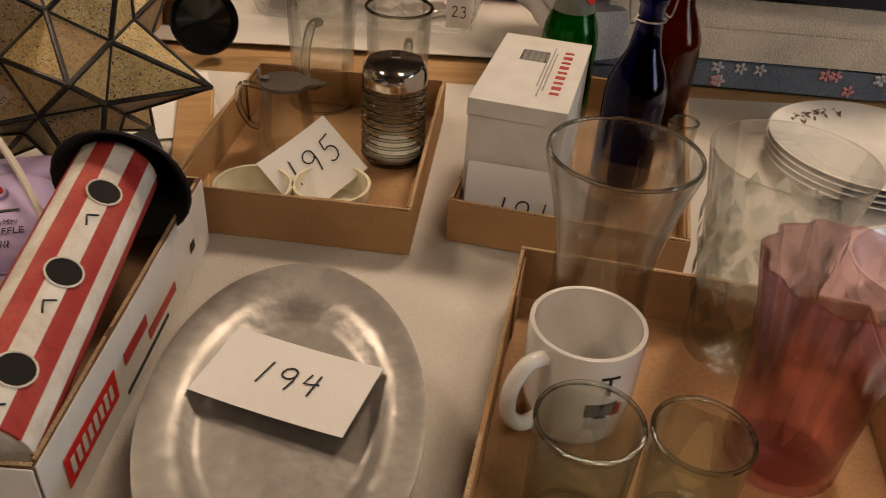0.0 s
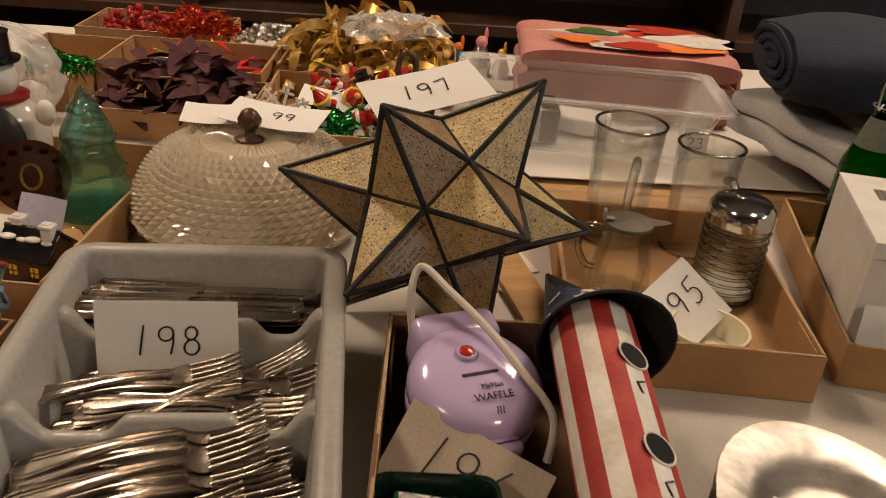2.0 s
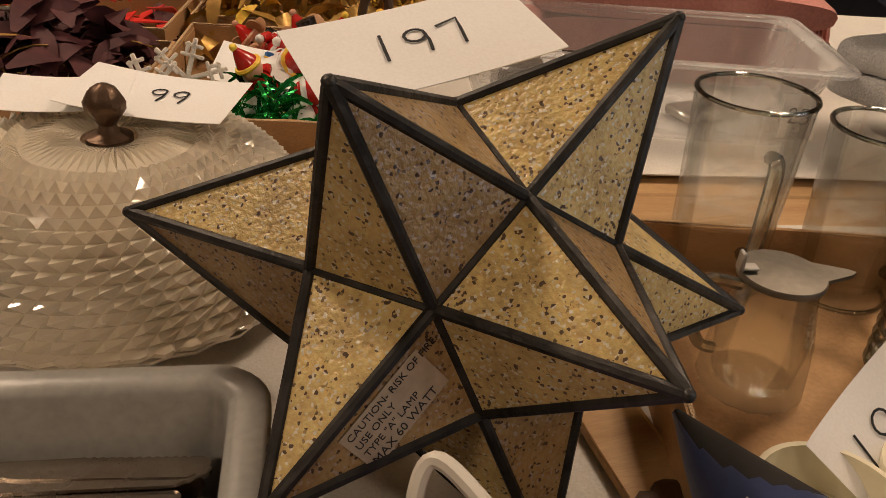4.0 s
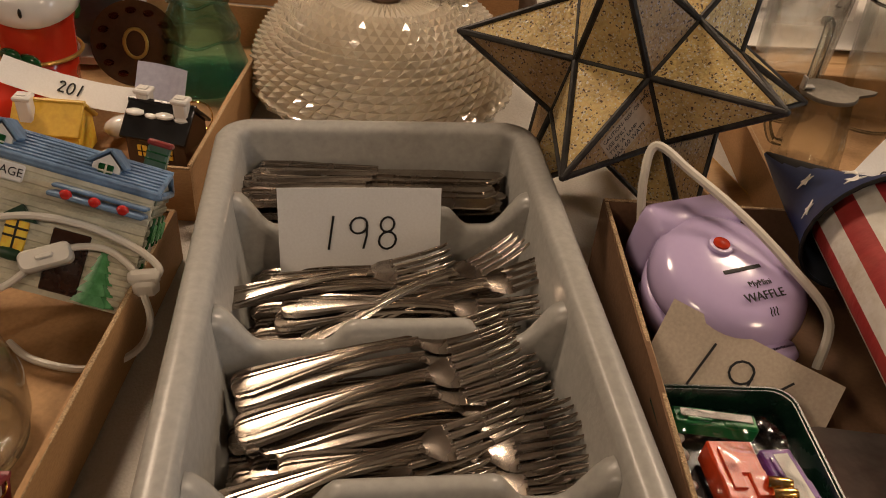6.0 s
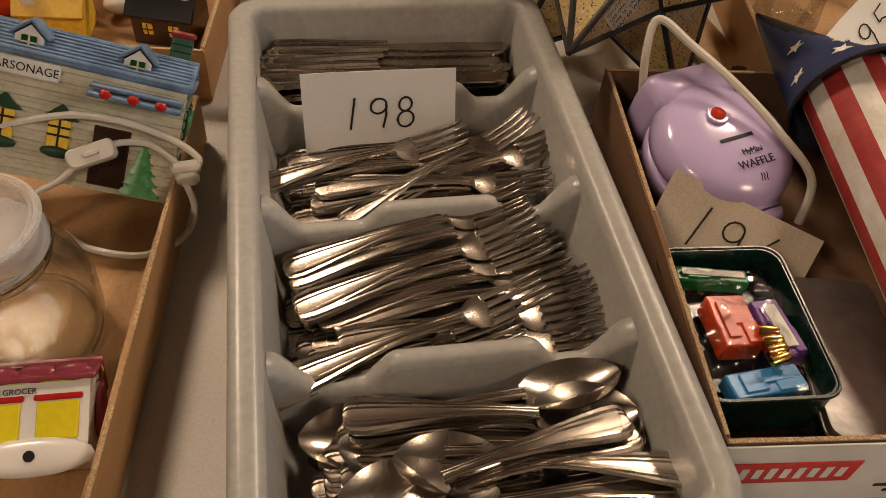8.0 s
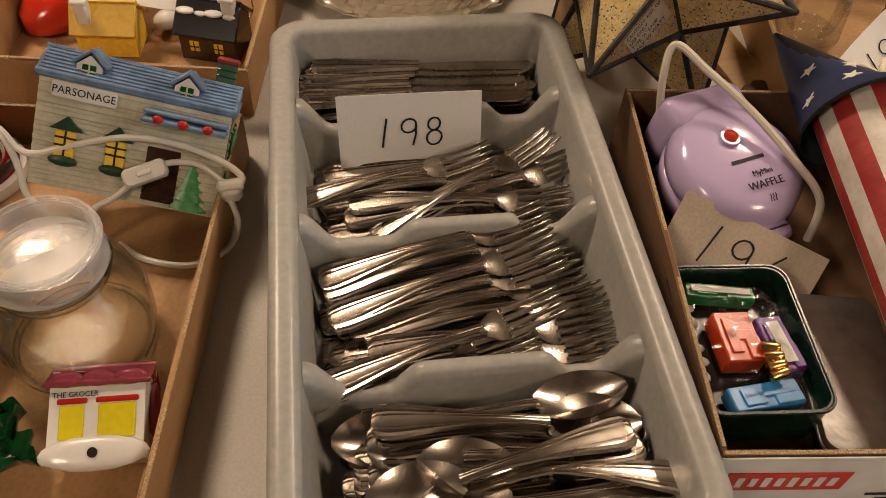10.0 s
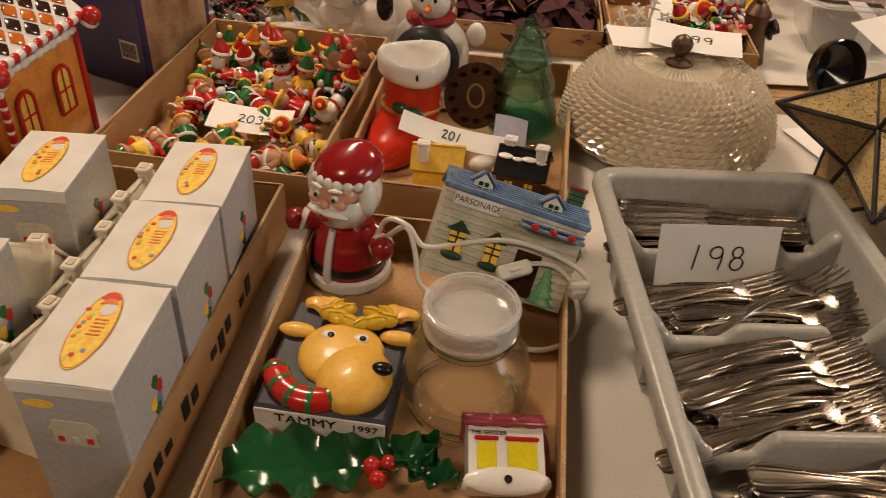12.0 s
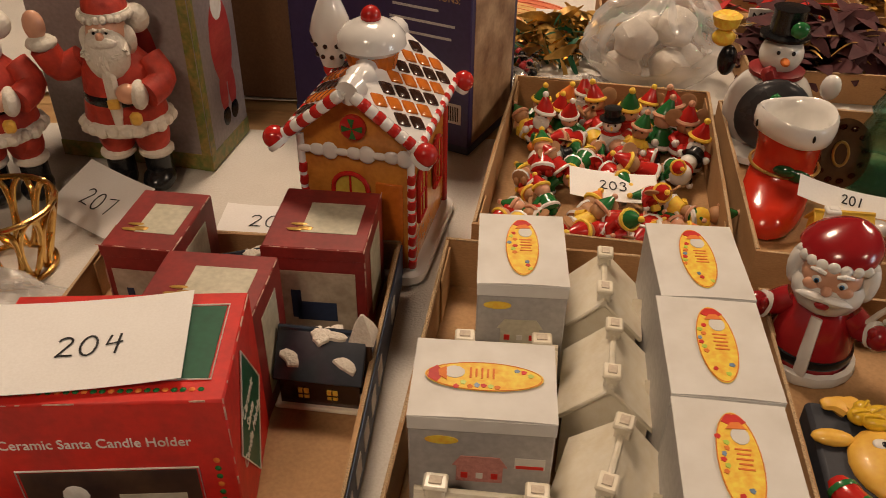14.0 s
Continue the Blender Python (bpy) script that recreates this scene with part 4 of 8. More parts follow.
for sx, sy, sz, px, py, a, c, nm, lb in ((.03, .044, .018, -.004, .004, 3, "red", "toy_block", "red orange plastic toy piece in the tin"), (.056, .014, .012, -.004, .05, -4, "green", "toy_plate", "green plastic name plate in the tin"), (.022, .048, .016, .027, -.002, 8, "purple", "toy_case", "purple plastic case in the tin"), (.056, .02, .014, .004, -.044, 10, "blue", "toy_comb", "light blue plastic piece in the tin")):
    q = thing(nm, lb, "toy", 0, 0, 0, m=tin.matrix_basis @ pose(px, py, .041, 0, 4, a))
    part("body", G().box(sx, sy, sz, (0, 0, sz / 2), .0012).box(sx * .4, sy * .45, sz * .5, (sx * .28, -sy * .25, sz * .85), .001), TRC[c], q)
    part("ridge", G().box(sx * .7, sy * .2, .002, (0, 0, sz + .0008), .0006).box(sx * .3, sy * .7, .002, (-sx * .2, 0, sz + .0008), .0006), TRC[c], q)
    if c == "green":
        part("panel_line", G().box(.048, .006, .0006, (0, 0, sz + .0021), .0001), WHITEBOX, q)
    if c == "purple":
        part("sticker", G().box(.01, .036, .0006, (0, 0, sz + .0021), .0001), WHITEBOX, q)
for k in range(4):
    solid("brass_shell", G().lathe([(.0, 0), (.0042, .001), (.0042, .012), (.003, .015), (0, .0155)], 14), GOLD, "small brass coloured toy barrel", "toy", m=tin.matrix_basis @ pose(.008, -.012 - .009 * k + .005, .061, 0, 80, 10 * k - 15), group="brass trinkets")
rt = random.Random(5)
for k in range(6):
    solid("white_trinket", G().sph((.006, .004, .003), u=8, v=6), WHITE, "small white plastic bit", "toy", m=tin.matrix_basis @ pose(-.033 + rt.uniform(-.005, .005), -.02 + .012 * k, .043, 0, 0, rt.uniform(0, 180)), group="white trinkets")


def crumple(nx, ny, w, d, h, seed, z0=0.0):
    r = random.Random(seed)
    off = r.uniform(0, 50)

    def f(u, v):
        x, y = (u - .5) * w, (v - .5) * d
        e = max(0, 1 - (2 * u - 1) ** 4) * max(0, 1 - (2 * v - 1) ** 4)
        n = noise.noise(Vector((x * 22 + off, y * 22, 0))) * .6 + noise.noise(Vector((x * 60 + off, y * 60, 4))) * .35
        wob = 1 + .18 * noise.noise(Vector((u * 5, v * 5, off)))
        return (x * wob, y * wob, z0 + h * e * (.62 + .6 * n))
    return G().sheet(f, nx, ny, .0006)


GLASSW = glassy("thin clear wrap", (1, 1, 1), .04, 1.2, 0.0)
solid("plastic_wrap", crumple(26, 38, .084, .116, .024, 4), GLASSW, "crinkled clear wrap over the trinkets", "plastic wrap", m=tin.matrix_basis @ pose(0, 0, .05), smooth=0)

flat_tin = thing("silver_tin", "flat silver tin box with a black band under the birdhouse", "tin", -.268, .605, .7548, -8)
part("box", G().rings([rrect(.07 + a, .14 + a, .012, z) for a, z in ((-.004, 0), (0, .002), (0, .036), (-.003, .0395), (-.008, .04))]), PEWTER, flat_tin)
part("band", G().rings([rrect(.0715, .1415, .0125, z) for z in (.024, .032)], cap0=False, cap1=False), BLACK, flat_tin, "black painted band")
part("lid_bead", G().tube(rrect(.071, .141, .0125, .034), .0012, 6, True), STEEL_B, flat_tin)

# ---- pewter plates ----
pl = thing("plate_stack", "stack of oval dull pewter plates", "plates", -.036, .606, .7505, 4)
for k in range(5):
    z = k * .0082
    pr = [(.0, z + .001), (.6, z + .001), (.66, z + .003), (.72, z + .014), (.8, z + .0185), (.97, z + .0215), (1.0, z + .0225), (1.0, z + .024), (.97, z + .0238), (.8, z + .0205), (.71, z + .016), (.65, z + .0055), (.59, z + .0032), (0, z + .003)]
    pr = [(r, z + .0225 - (z + .0225 - q) * .78) for r, q in pr]
    part("plate", G().lathe(pr, 64, sx=.104, sy=.171), PEWTER, pl)
card("194", on3((-.0385, .630, .804), (.0215, .6095, .804), (-.018, .691, .805)), size=.024, bend=.002, label="white index card numbered 194 lying on the pewter plates")

# ---- glass helpers ----
def vessel(name, label, cat, x, y, prof, material, seg=40, wob=None, z=.7555, rz=0, group=""):
    t = thing(name, label, cat, x, y, z, rz, group=group)
    part("body", G().lathe(prof, seg, wob=wob, cap0=True, cap1=True), material, t, smooth=50)
    if wob is None and material is not CREAM and material is not CHINA:
        rim = max(q for r, q in prof)
        rr_ = max(r for r, q in prof if q > rim - .0005) - .0014
        edge = GLASS_RIM if material in (GLASS, GLASS_G) else material
        part("rim", G().tube([(rr_ * math.cos(TAU * k / 40), rr_ * math.sin(TAU * k / 40), rim) for k in range(40)], .0018, 8, True), edge, t)
        part("foot_ring", G().tube([(prof[1][0] * .94 * math.cos(TAU * k / 36), prof[1][0] * .94 * math.sin(TAU * k / 36), .0015) for k in range(36)], .0018, 7, True), edge, t)
    return t


def hollow(outer, th, floor):
    """A closed wall profile from an outer profile (r, z) bottom up."""
    inner = [(max(r - th, .001), z) for r, z in outer[::-1] if z > floor]
    push = .14 * outer[0][0] if th < .0034 else 0
    return [(.0005, outer[0][1] + push * .8)] + outer + inner + [(max(inner[-1][0] - .004, .001), floor), (.0005, floor + push)]


# ---- tray of drinkware ----
for x, y, r, h, rz in ((-.086, 1.228, .046, .163, -8), (.016, 1.205, .0425, .147, 10)):
    t = vessel("beer_mug", "tall clear glass mug with a side handle", "mug", x, y, hollow([(r * .98, 0), (r * 1.05, .004), (r * .9, .016), (r * .88, .03), (r, h - .01), (r * 1.01, h)], .0032, .014), GLASS, rz=rz, group="glass mugs")
    part("handle", G().tube(spline([(r * .9, -.002, h * .78), (r + .018, -.012, h * .8), (r + .03, -.02, h * .6), (r + .026, -.018, h * .35), (r * .9, -.004, h * .27)], 6), .0058, 9, m=Matrix.Rotation(radians(-75), 4, 'Z')), GLASS_RIM, t)
    part("rim", G().tube([(r * 1.0 * math.cos(TAU * k / 36), r * 1.0 * math.sin(TAU * k / 36), h) for k in range(36)], .0019, 8, True), GLASS_RIM, t)
DULLTIN = mat("tarnished tin", (.2, .18, .15), .42, .85, scale=40)
sy = vessel("syrup_pitcher", "small ribbed glass syrup pitcher with a dull metal lid", "pitcher", -.112, 1.082, hollow([(.036, 0), (.037, .004), (.034, .04), (.028, .07), (.026, .088)], .003, .008), GLASS, 48, wob=lambda a, z: 1 + .018 * math.cos(16 * a))
part("handle", G().tube(spline([(-.026, 0, .082), (-.05, 0, .085), (-.056, 0, .06), (-.045, 0, .035), (-.033, 0, .03)], 6), .0042, 8), GLASS_RIM, sy)
part("lid", G().lathe([(.029, .088), (.0295, .0905), (.0285, .0925), (0, .0945)], 28), DULLTIN, sy, "dull metal lid")
part("spout", G().prism([(.02, -.014), (.047, -.004), (.052, 0), (.047, .004), (.02, .014)], .0895, .0925), DULLTIN, sy)
part("thumb_lever", G().box(.012, .008, .002, (-.024, 0, .0955), .0006, ).box(.003, .008, .014, (-.03, 0, .1), .0008), PEWTER, sy)
sg = vessel("sugar_dispenser", "ringed glass sugar dispenser with a chrome screw lid", "sugar dispenser", .018, 1.082, hollow([(.035, 0), (.0372, .003), (.0372, .098), (.0355, .104)], .0022, .008), GLASS, 40)
for k in range(9):
    part("glass_ring", G().tube([(.0374 * math.cos(TAU * q / 36), .0374 * math.sin(TAU * q / 36), .008 + k * .0105) for q in range(36)], .0024, 8, True), GLASS_RIM, sg)
part("lid", G().lathe([(.0385, .1), (.039, .102), (.0385, .106), (.039, .108), (.0385, .112), (.0375, .12), (.033, .1255), (.018, .1275), (.0, .128)], 36), CHROME, sg, "domed chrome lid")
part("pour_flap", G().box(.012, .018, .0015, (0, .012, .1285), .0006), CHROME, sg)
part("sugar", G().lathe([(.0, .009), (.0335, .0092), (.0335, .012), (.0, .0125)], 24), WHITE, sg)
for x, y in ((-.043, .956), (-.127, .945)):
    vessel("ramekin", "small round cream ceramic ramekin", "ramekin", x, y, hollow([(.036, 0), (.0385, .002), (.041, .012), (.0435, .03), (.0432, .0315)], .0035, .004), CREAM, 40, group="ramekins")
card("195", on3((-0.0680, 0.9880, 0.7875), (0.0000, 1.0400, 0.8255), (-0.1220, 1.0280, 0.8305)), size=.03, at=(.004, .004), w=0.094, d=0.080, label="white card numbered 195 propped among the glasses")

# ---- tray of bottles ----
cb = thing("white_carton", "white carton with a barcode and red brand bars on its lid", "box", 0, 0, 0, m=pose(.173, 1.024, .7555, 0, 0, -15) @ Matrix.Diagonal((.94, 1.08, 1.13, 1)))
part("body", G().box(.107, .18, .129, (0, 0, .0645), .0012), WHITEBOX, cb)
part("lid", G().box(.109, .182, .0012, (0, 0, .1308), .0004).box(.109, .0012, .016, (0, -.0912, .1235), .0003), WHITEBOX, cb)
for k in range(14):
    part("barcode_line", G().box(.0012 if k % 3 else .002, .03, .0004, (-.02 + k * .0024 - .002, .035, .1317), .0001), INK, cb)
for k in range(9):
    part("brand_bar", G().box(.011, .0075 if k % 2 else .005, .0004, (.032, .055 - k * .0135, .1317), .0001), STRIPE, cb, "red brand mark")
for k, l in enumerate((.1, .13, .08)):
    part("text_line", G().box(.0016, l, .0004, (.018 - k * .004, 0, .1317), .0001), mat("grey print", (.3, .3, .3), .6), cb)


def bottle(name, label, x, y, s, material, capcol, labelled=False, stopper=True, z=.7555, rz=0):
    pr = [(.033, 0), (.0355, .003), (.036, .01), (.036, .11), (.0345, .125), (.028, .143), (.019, .163), (.0155, .185), (.0145, .215), (.0165, .218), (.0165, .228), (.014, .232)]
    pr = [(r * s, q * s) for r, q in pr]
    t = thing(name, label, "bottle", x, y, z, rz, group="swing-top bottles")
    part("body", G().lathe(hollow(pr, .003, .006), 36), material, t, smooth=50)
    wire = [(.0165, 0, .205), (.026, 0, .2), (.03, 0, .225), (.022, 0, .243), (.008, 0, .25)]
    for sgn in (1, -1):
        part("wire_bail", G().tube(spline([(sgn * px * s, py, pz * s) for px, py, pz in wire], 5), .0011, 6), STEEL_B, t)
    part("wire_ring", G().tube([(.0175 * s * math.cos(TAU * k / 20), .0175 * s * math.sin(TAU * k / 20), .2 * s) for k in range(20)], .0011, 5, True), STEEL_B, t)
    if stopper:
        part("stopper", G().lathe([(.012 * s, .232 * s), (.0145 * s, .236 * s), (.0145 * s, .246 * s), (.011 * s, .25 * s), (0, .251 * s)], 18), CHINA, t, "white ceramic stopper")
        part("gasket", G().lathe([(.0135 * s, .229 * s), (.0152 * s, .231 * s), (.0152 * s, .235 * s), (.0135 * s, .237 * s)], 18), RED, t, "red rubber gasket")
    if labelled:
        part("neck_label", G().lathe([(.0262 * s, .148 * s), (.0162 * s, .186 * s)], 30, cap0=False, cap1=False), mat("green grey paper label", (.16, .18, .14), .6, scale=60), t, "green grey neck label")
        part("seal", G().lathe([(.0075, 0), (.0075, .001), (0, .0012)], 16, pose(.004, -.0222 * s, .167 * s, 66, 0, 0)), RED, t)
    return t


bottle("swing_top_bottle", "cobalt blue glass swing-top bottle", .298, 1.062, 1.0, GLASS_B, None, rz=20)
bottle("swing_top_bottle", "amber brown glass swing-top bottle", .365, 1.195, 1.08, GLASS_A, None, rz=-10)
bottle("swing_top_bottle", "emerald green glass swing-top bottle with a paper neck label", .24, 1.222, 1.03, GLASS_E, None, True, False, rz=35)
vessel("shot_glass", "small clear shot glass", "glass", .372, 1.09, hollow([(.014, 0), (.0145, .004), (.019, .065)], .002, .006), GLASS, 28)
card("191", on3((.165, .9165, .798), (.227, .902, .798), (.167, .9225, .833)), size=.028, at=(0, -.012), label="white card numbered 191 stood against the carton")

# ---- tray of vases ----
mug = thing("coffee_mug", "white china coffee mug with black lettering", "mug", .189, .655, .7555, 0)
part("body", G().lathe(hollow([(.032, 0), (.036, .003), (.0415, .012), (.0445, .04), (.0455, .098), (.045, .1)], .0035, .006), 44), CHINA, mug, smooth=50)
part("handle", G().tube(spline([(-.042, 0, .085), (-.062, 0, .088), (-.076, 0, .07), (-.075, 0, .045), (-.06, 0, .026), (-.042, 0, .022)], 7), [.0065] * 36, 10, m=Matrix.Rotation(radians(38), 4, 'Z')), CHINA, mug)
letters("T", .026, INK, mug, pose(.0135, -.0437, .074, 86, 0, 17))
for k, (a, w) in enumerate(((5, .012), (14, .01), (22, .014), (31, .009))):
    part("print_bar", G().box(w, .0006, .013 - .002 * (k % 2), (0, -.0447, .05 - .003 * (k % 2)), .0002, Matrix.Rotation(radians(a), 4, 'Z')), INK if k != 3 else RED, mug)
vessel("hurricane_vase", "clear glass vase with a flared thick rim", "vase", .214, .742, hollow([(.044, 0), (.046, .004), (.046, .03), (.041, .07), (.042, .105), (.05, .15), (.059, .184), (.0625, .197), (.0615, .201)], .003, .01), GLASS, 48)
cut = vessel("cut_glass_vase", "tall clear vase with a diamond cut band", "vase", .352, .752, hollow([(.045, 0), (.047, .005), (.046, .03), (.05, .09), (.058, .15), (.066, .195), (.067, .2)], .003, .01), GLASS, 56, wob=lambda a, z: 1 + (.02 * abs(math.sin(7 * a + z * 60)) if .04 < z < .15 else 0))
for k in range(14):
    for j in range(4):
        a, z = TAU * (k + .5 * (j % 2)) / 14, .055 + j * .028
        r = .047 + (z - .03) * .115
        part("cut_diamond", G().add([(0, -.009, 0), (0, 0, .014), (0, .009, 0), (0, 0, -.014), (.0016, 0, 0)], [(0, 3, 4), (3, 2, 4), (2, 1, 4), (1, 0, 4), (0, 1, 2, 3)]), GLASS_RIM, cut, smooth=0, m=Matrix.Rotation(a, 4, 'Z') @ pose(r - .0006, 0, z))
vessel("ruffled_vase", "cranberry pink glass vase with a ruffled rim", "vase", .352, .62, hollow([(.04, 0), (.044, .004), (.044, .03), (.046, .08), (.052, .14), (.059, .175), (.061, .185)], .0026, .008), GLASS_P, 72, wob=lambda a, z: 1 + .045 * (z / .185) * math.cos(12 * a) + .012 * math.cos(24 * a + z * 25))
for x, y, r, h in ((.174, .548, .0365, .105), (.252, .55, .0345, .095)):
    vessel("green_jar_glass", "pale green tinted glass tumbler", "glass", x, y, hollow([(r * .8, 0), (r * .88, .004), (r * .95, .02), (r, h - .012), (r * .97, h - .006), (r * 1.02, h)], .003, .012), GLASS_G, 36, group="green tumblers")

# ---- patterned dishes beside the bottles ----
ds = thing("dish_stack", "stack of white dishes with a dark leaf pattern", "plates", .625, 1.115, .7505)
for k in range(4):
    z = k * .0085
    part("plate", G().lathe([(.0, z), (.075, z), (.085, z + .004), (.125, z + .016), (.127, z + .0175), (.125, z + .0185), (.084, z + .0068), (.074, z + .003), (0, z + .003)], 48), CHINA, ds)
for k in range(22):
    a = radians(95 + k * 2.1)
    part("leaf_motif", G().prism([(-.006, 0), (0, -.0022), (.006, 0), (0, .0022)], 0, .0005, pose(.1 * math.cos(a) + .012 * math.sin(k), .1 * math.sin(a) + .008 * math.cos(k * 2), .0385, 0, -14, 57 * k)), BRONZE, ds)
vessel("serving_bowl", "plain cream china bowl", "bowl", .56, .83, hollow([(.03, 0), (.033, .004), (.06, .03), (.075, .05), (.0755, .052)], .003, .006), CHINA, 40, z=.7505)

# ---- clear storage bin and what lies in it ----
pb = thing("storage_bin", "clear plastic storage bin with a wide rim", "storage bin", -.052, 1.63, .7495, -7)
rr = [rrect(.44 + a, .24 + a, .03, z) for a, z in ((-.07, .0), (-.065, .002), (-.01, .098), (.022, .1), (.026, .101), (.026, .105), (.02, .106), (-.008, .1055), (-.016, .1), (-.07, .006), (-.08, .004))]
part("shell", G().rings(rr), CLEARPL, pb, smooth=50)
part("rim_bead", G().tube(rrect(.467, .267, .034, .104), .0022, 7, True), CLEARPL, pb)
for hx in (-.19, .19):
    part("handle_lip", G().box(.03, .09, .004, (hx * 1.2, 0, .1), .0015), CLEARPL, pb)
for x, y, sx, sy2, sz, mt, nm, lb, a in ((-.11, -.02, .12, .09, .06, BLACK, "black_case", "black case seen through the clear bin", 4), (.0, .03, .1, .07, .03, WHITEBOX, "white_packet", "white packet inside the clear bin", -12), (.1, -.01, .09, .05, .012, STEEL_B, "kitchen_tool", "steel kitchen tool in the clear bin", 30)):
    q = thing(nm, lb, "packet", 0, 0, 0, m=pb.matrix_basis @ pose(x, y, .0065, 0, 0, a))
    part("body", G().box(sx, sy2, sz, (0, 0, sz / 2), .004), mt, q)
    part("band", G().box(sx * .3, sy2 * 1.01, sz * 1.02, (sx * .1, 0, sz / 2), .003), GREYTOW if mt is BLACK else mt, q)
card("23", pb.matrix_basis @ pose(.17, -.128, .055, 82, 0, 0), w=.04, d=.05, size=.018, label="small white card hung on the clear bin")


# ---- folded textiles ----
def folded(name, label, x, y, z, w, d, h, layers, material, rz, roll_r=.012, second=None):
    t = thing(name, label, "towel", x, y, z, rz, group="folded textiles")
    th = h / layers
    for k in range(layers):
        g, rrs, n = G(), [], 14
        rq = random.Random(int(1000 * (x + z)) + k)
        for i in range(n + 1):
            u = i / n - .5
            ww = w + rq.uniform(-.004, .004)
            sag = .1 * th * math.sin(u * 8 + k)
            ring = []
            for j in range(22):
                a = TAU * j / 22
                px = ww / 2 * (abs(math.cos(a)) ** .35) * (1 if math.cos(a) >= 0 else -1)
                pz = th / 2 * .97 * (abs(math.sin(a)) ** .6) * (1 if math.sin(a) >= 0 else -1)
                ring.append((px, u * d, th * (k + .5) + pz + sag * (1 if pz > 0 else .2) + .002 * math.sin(px * 30 + u * 14)))
            rrs.append(ring)
        part("fold", g.rings(rrs), second if second and k % 2 else material, t, smooth=60)
    return t


folded("folded_flannel", "grey blue flannel with pale flowers, folded", .56, 1.49, .7495, .5, .25, .045, 2, BLUETOW, -4)
fl = thing("flower_print", "pale flowers printed on the folded flannel", "print", .56, 1.49, .7495, -4)
rq = random.Random(8)
for k in range(16):
    fx, fz = rq.uniform(-.24, .24), rq.choice((.012, .034))
    for p in range(5):
        part("petal", G().sph((.0045, .0012, .003), u=8, v=5), GREYTOW if k % 3 else PINK, fl, m=pose(fx + .006 * math.cos(TAU * p / 5), -.1265, fz + .006 * math.sin(TAU * p / 5), 0, -72 * p, 0))
folded("folded_towel", "cream terry towels folded in a stack", .57, 1.49, .796, .5, .27, .095, 2, TERRY, -3)
folded("folded_towel", "pale grey towel folded narrow", .27, 1.47, .796, .09, .28, .075, 2, GREYTOW, 14)
nv = thing("navy_blanket", "navy fleece blanket rolled and laid on the towels", "blanket", .5, 1.46, .8925, -8)
rrs = []
for i in range(19):
    u = i / 18
    q = 1 - .25 * (abs(2 * u - 1) ** 6)
    rrs.append([(-.3 + u * .6, .17 * q * (abs(math.cos(TAU * j / 26)) ** .7) * (1 if math.cos(TAU * j / 26) > 0 else -1), .06 + .06 * q * (abs(math.sin(TAU * j / 26)) ** .8) * (1 if math.sin(TAU * j / 26) > 0 else -1) + .004 * math.sin(u * 17 + j)) for j in range(26)])
part("roll", G().rings(rrs), NAVYTOW, nv, smooth=60)
for k, q in enumerate((.75, .5, .25)):
    part("fold_line", G().tube([(-.302, .15 * q * math.cos(TAU * j / 24), .06 + .05 * q * math.sin(TAU * j / 24)) for j in range(20)], .006, 6), NAVYTOW, nv)
tb = folded("tablecloth_roll", "dusty rose floral tablecloth folded", .06, 1.86, .7495, .42, .24, .13, 3, ROSE, -5)
for k, (x, y, mt, s) in enumerate(((-.02, -.02, WHITE, .09), (.06, .02, RED, .05), (.1, -.05, ORANGE, .05), (-.06, .03, GREEN, .035), (.02, -.07, RED, .04), (.14, 0, WHITE, .06), (-.1, -.06, ORANGE, .03), (.08, .07, RED, .045))):
    s *= 1.7
    pts = [(x + s * (1 + .4 * math.sin(3 * a + k)) * math.cos(a) * .8, y + s * .5 * math.sin(a)) for a in [TAU * j / 16 for j in range(16)]]
    part("printed_flower", G().prism(pts, .1315 + .0007 * k, .1322 + .0007 * k), mt, tb)
for k, r in enumerate((.052, .041, .03, .019)):
    part("rolled_edge", G().tube([(.215, -.03 + r * 1.2 * math.cos(a), .06 + r * math.sin(a)) for a in [TAU * j / 22 for j in range(19)]], .0042, 6), ROSE, tb)

# ---- glass cake dome ----
dome = thing("cake_dome", "diamond-cut pressed glass cake cover with a bronze knob", "cake dome", -.572, 1.222, .7505)
part("plate", G().lathe([(.0, .004), (.08, .004), (.085, 0), (.09, .004), (.13, .012), (.15, .022), (.151, .025), (.148, .0255), (.128, .0155), (.09, .008), (0, .008)], 60, wob=lambda a, z: 1 + (.012 * math.cos(30 * a) if z > .02 else 0)), GLASS_C, dome, "scalloped glass base plate")
v, f, n = [], [], 58
prof = []
for i in range(17):
    t = i / 16
    prof.append((.148 * math.cos(t * math.pi / 2 * .9) ** .62 if t < 1 else .02, .026 + .094 * math.sin(t * math.pi / 2) ** 1.05))
for i, (r, z) in enumerate(prof):
    for j in range(n):
        a = TAU * (j + .5 * (i % 2)) / n
        v.append((r * math.cos(a), r * math.sin(a), z))
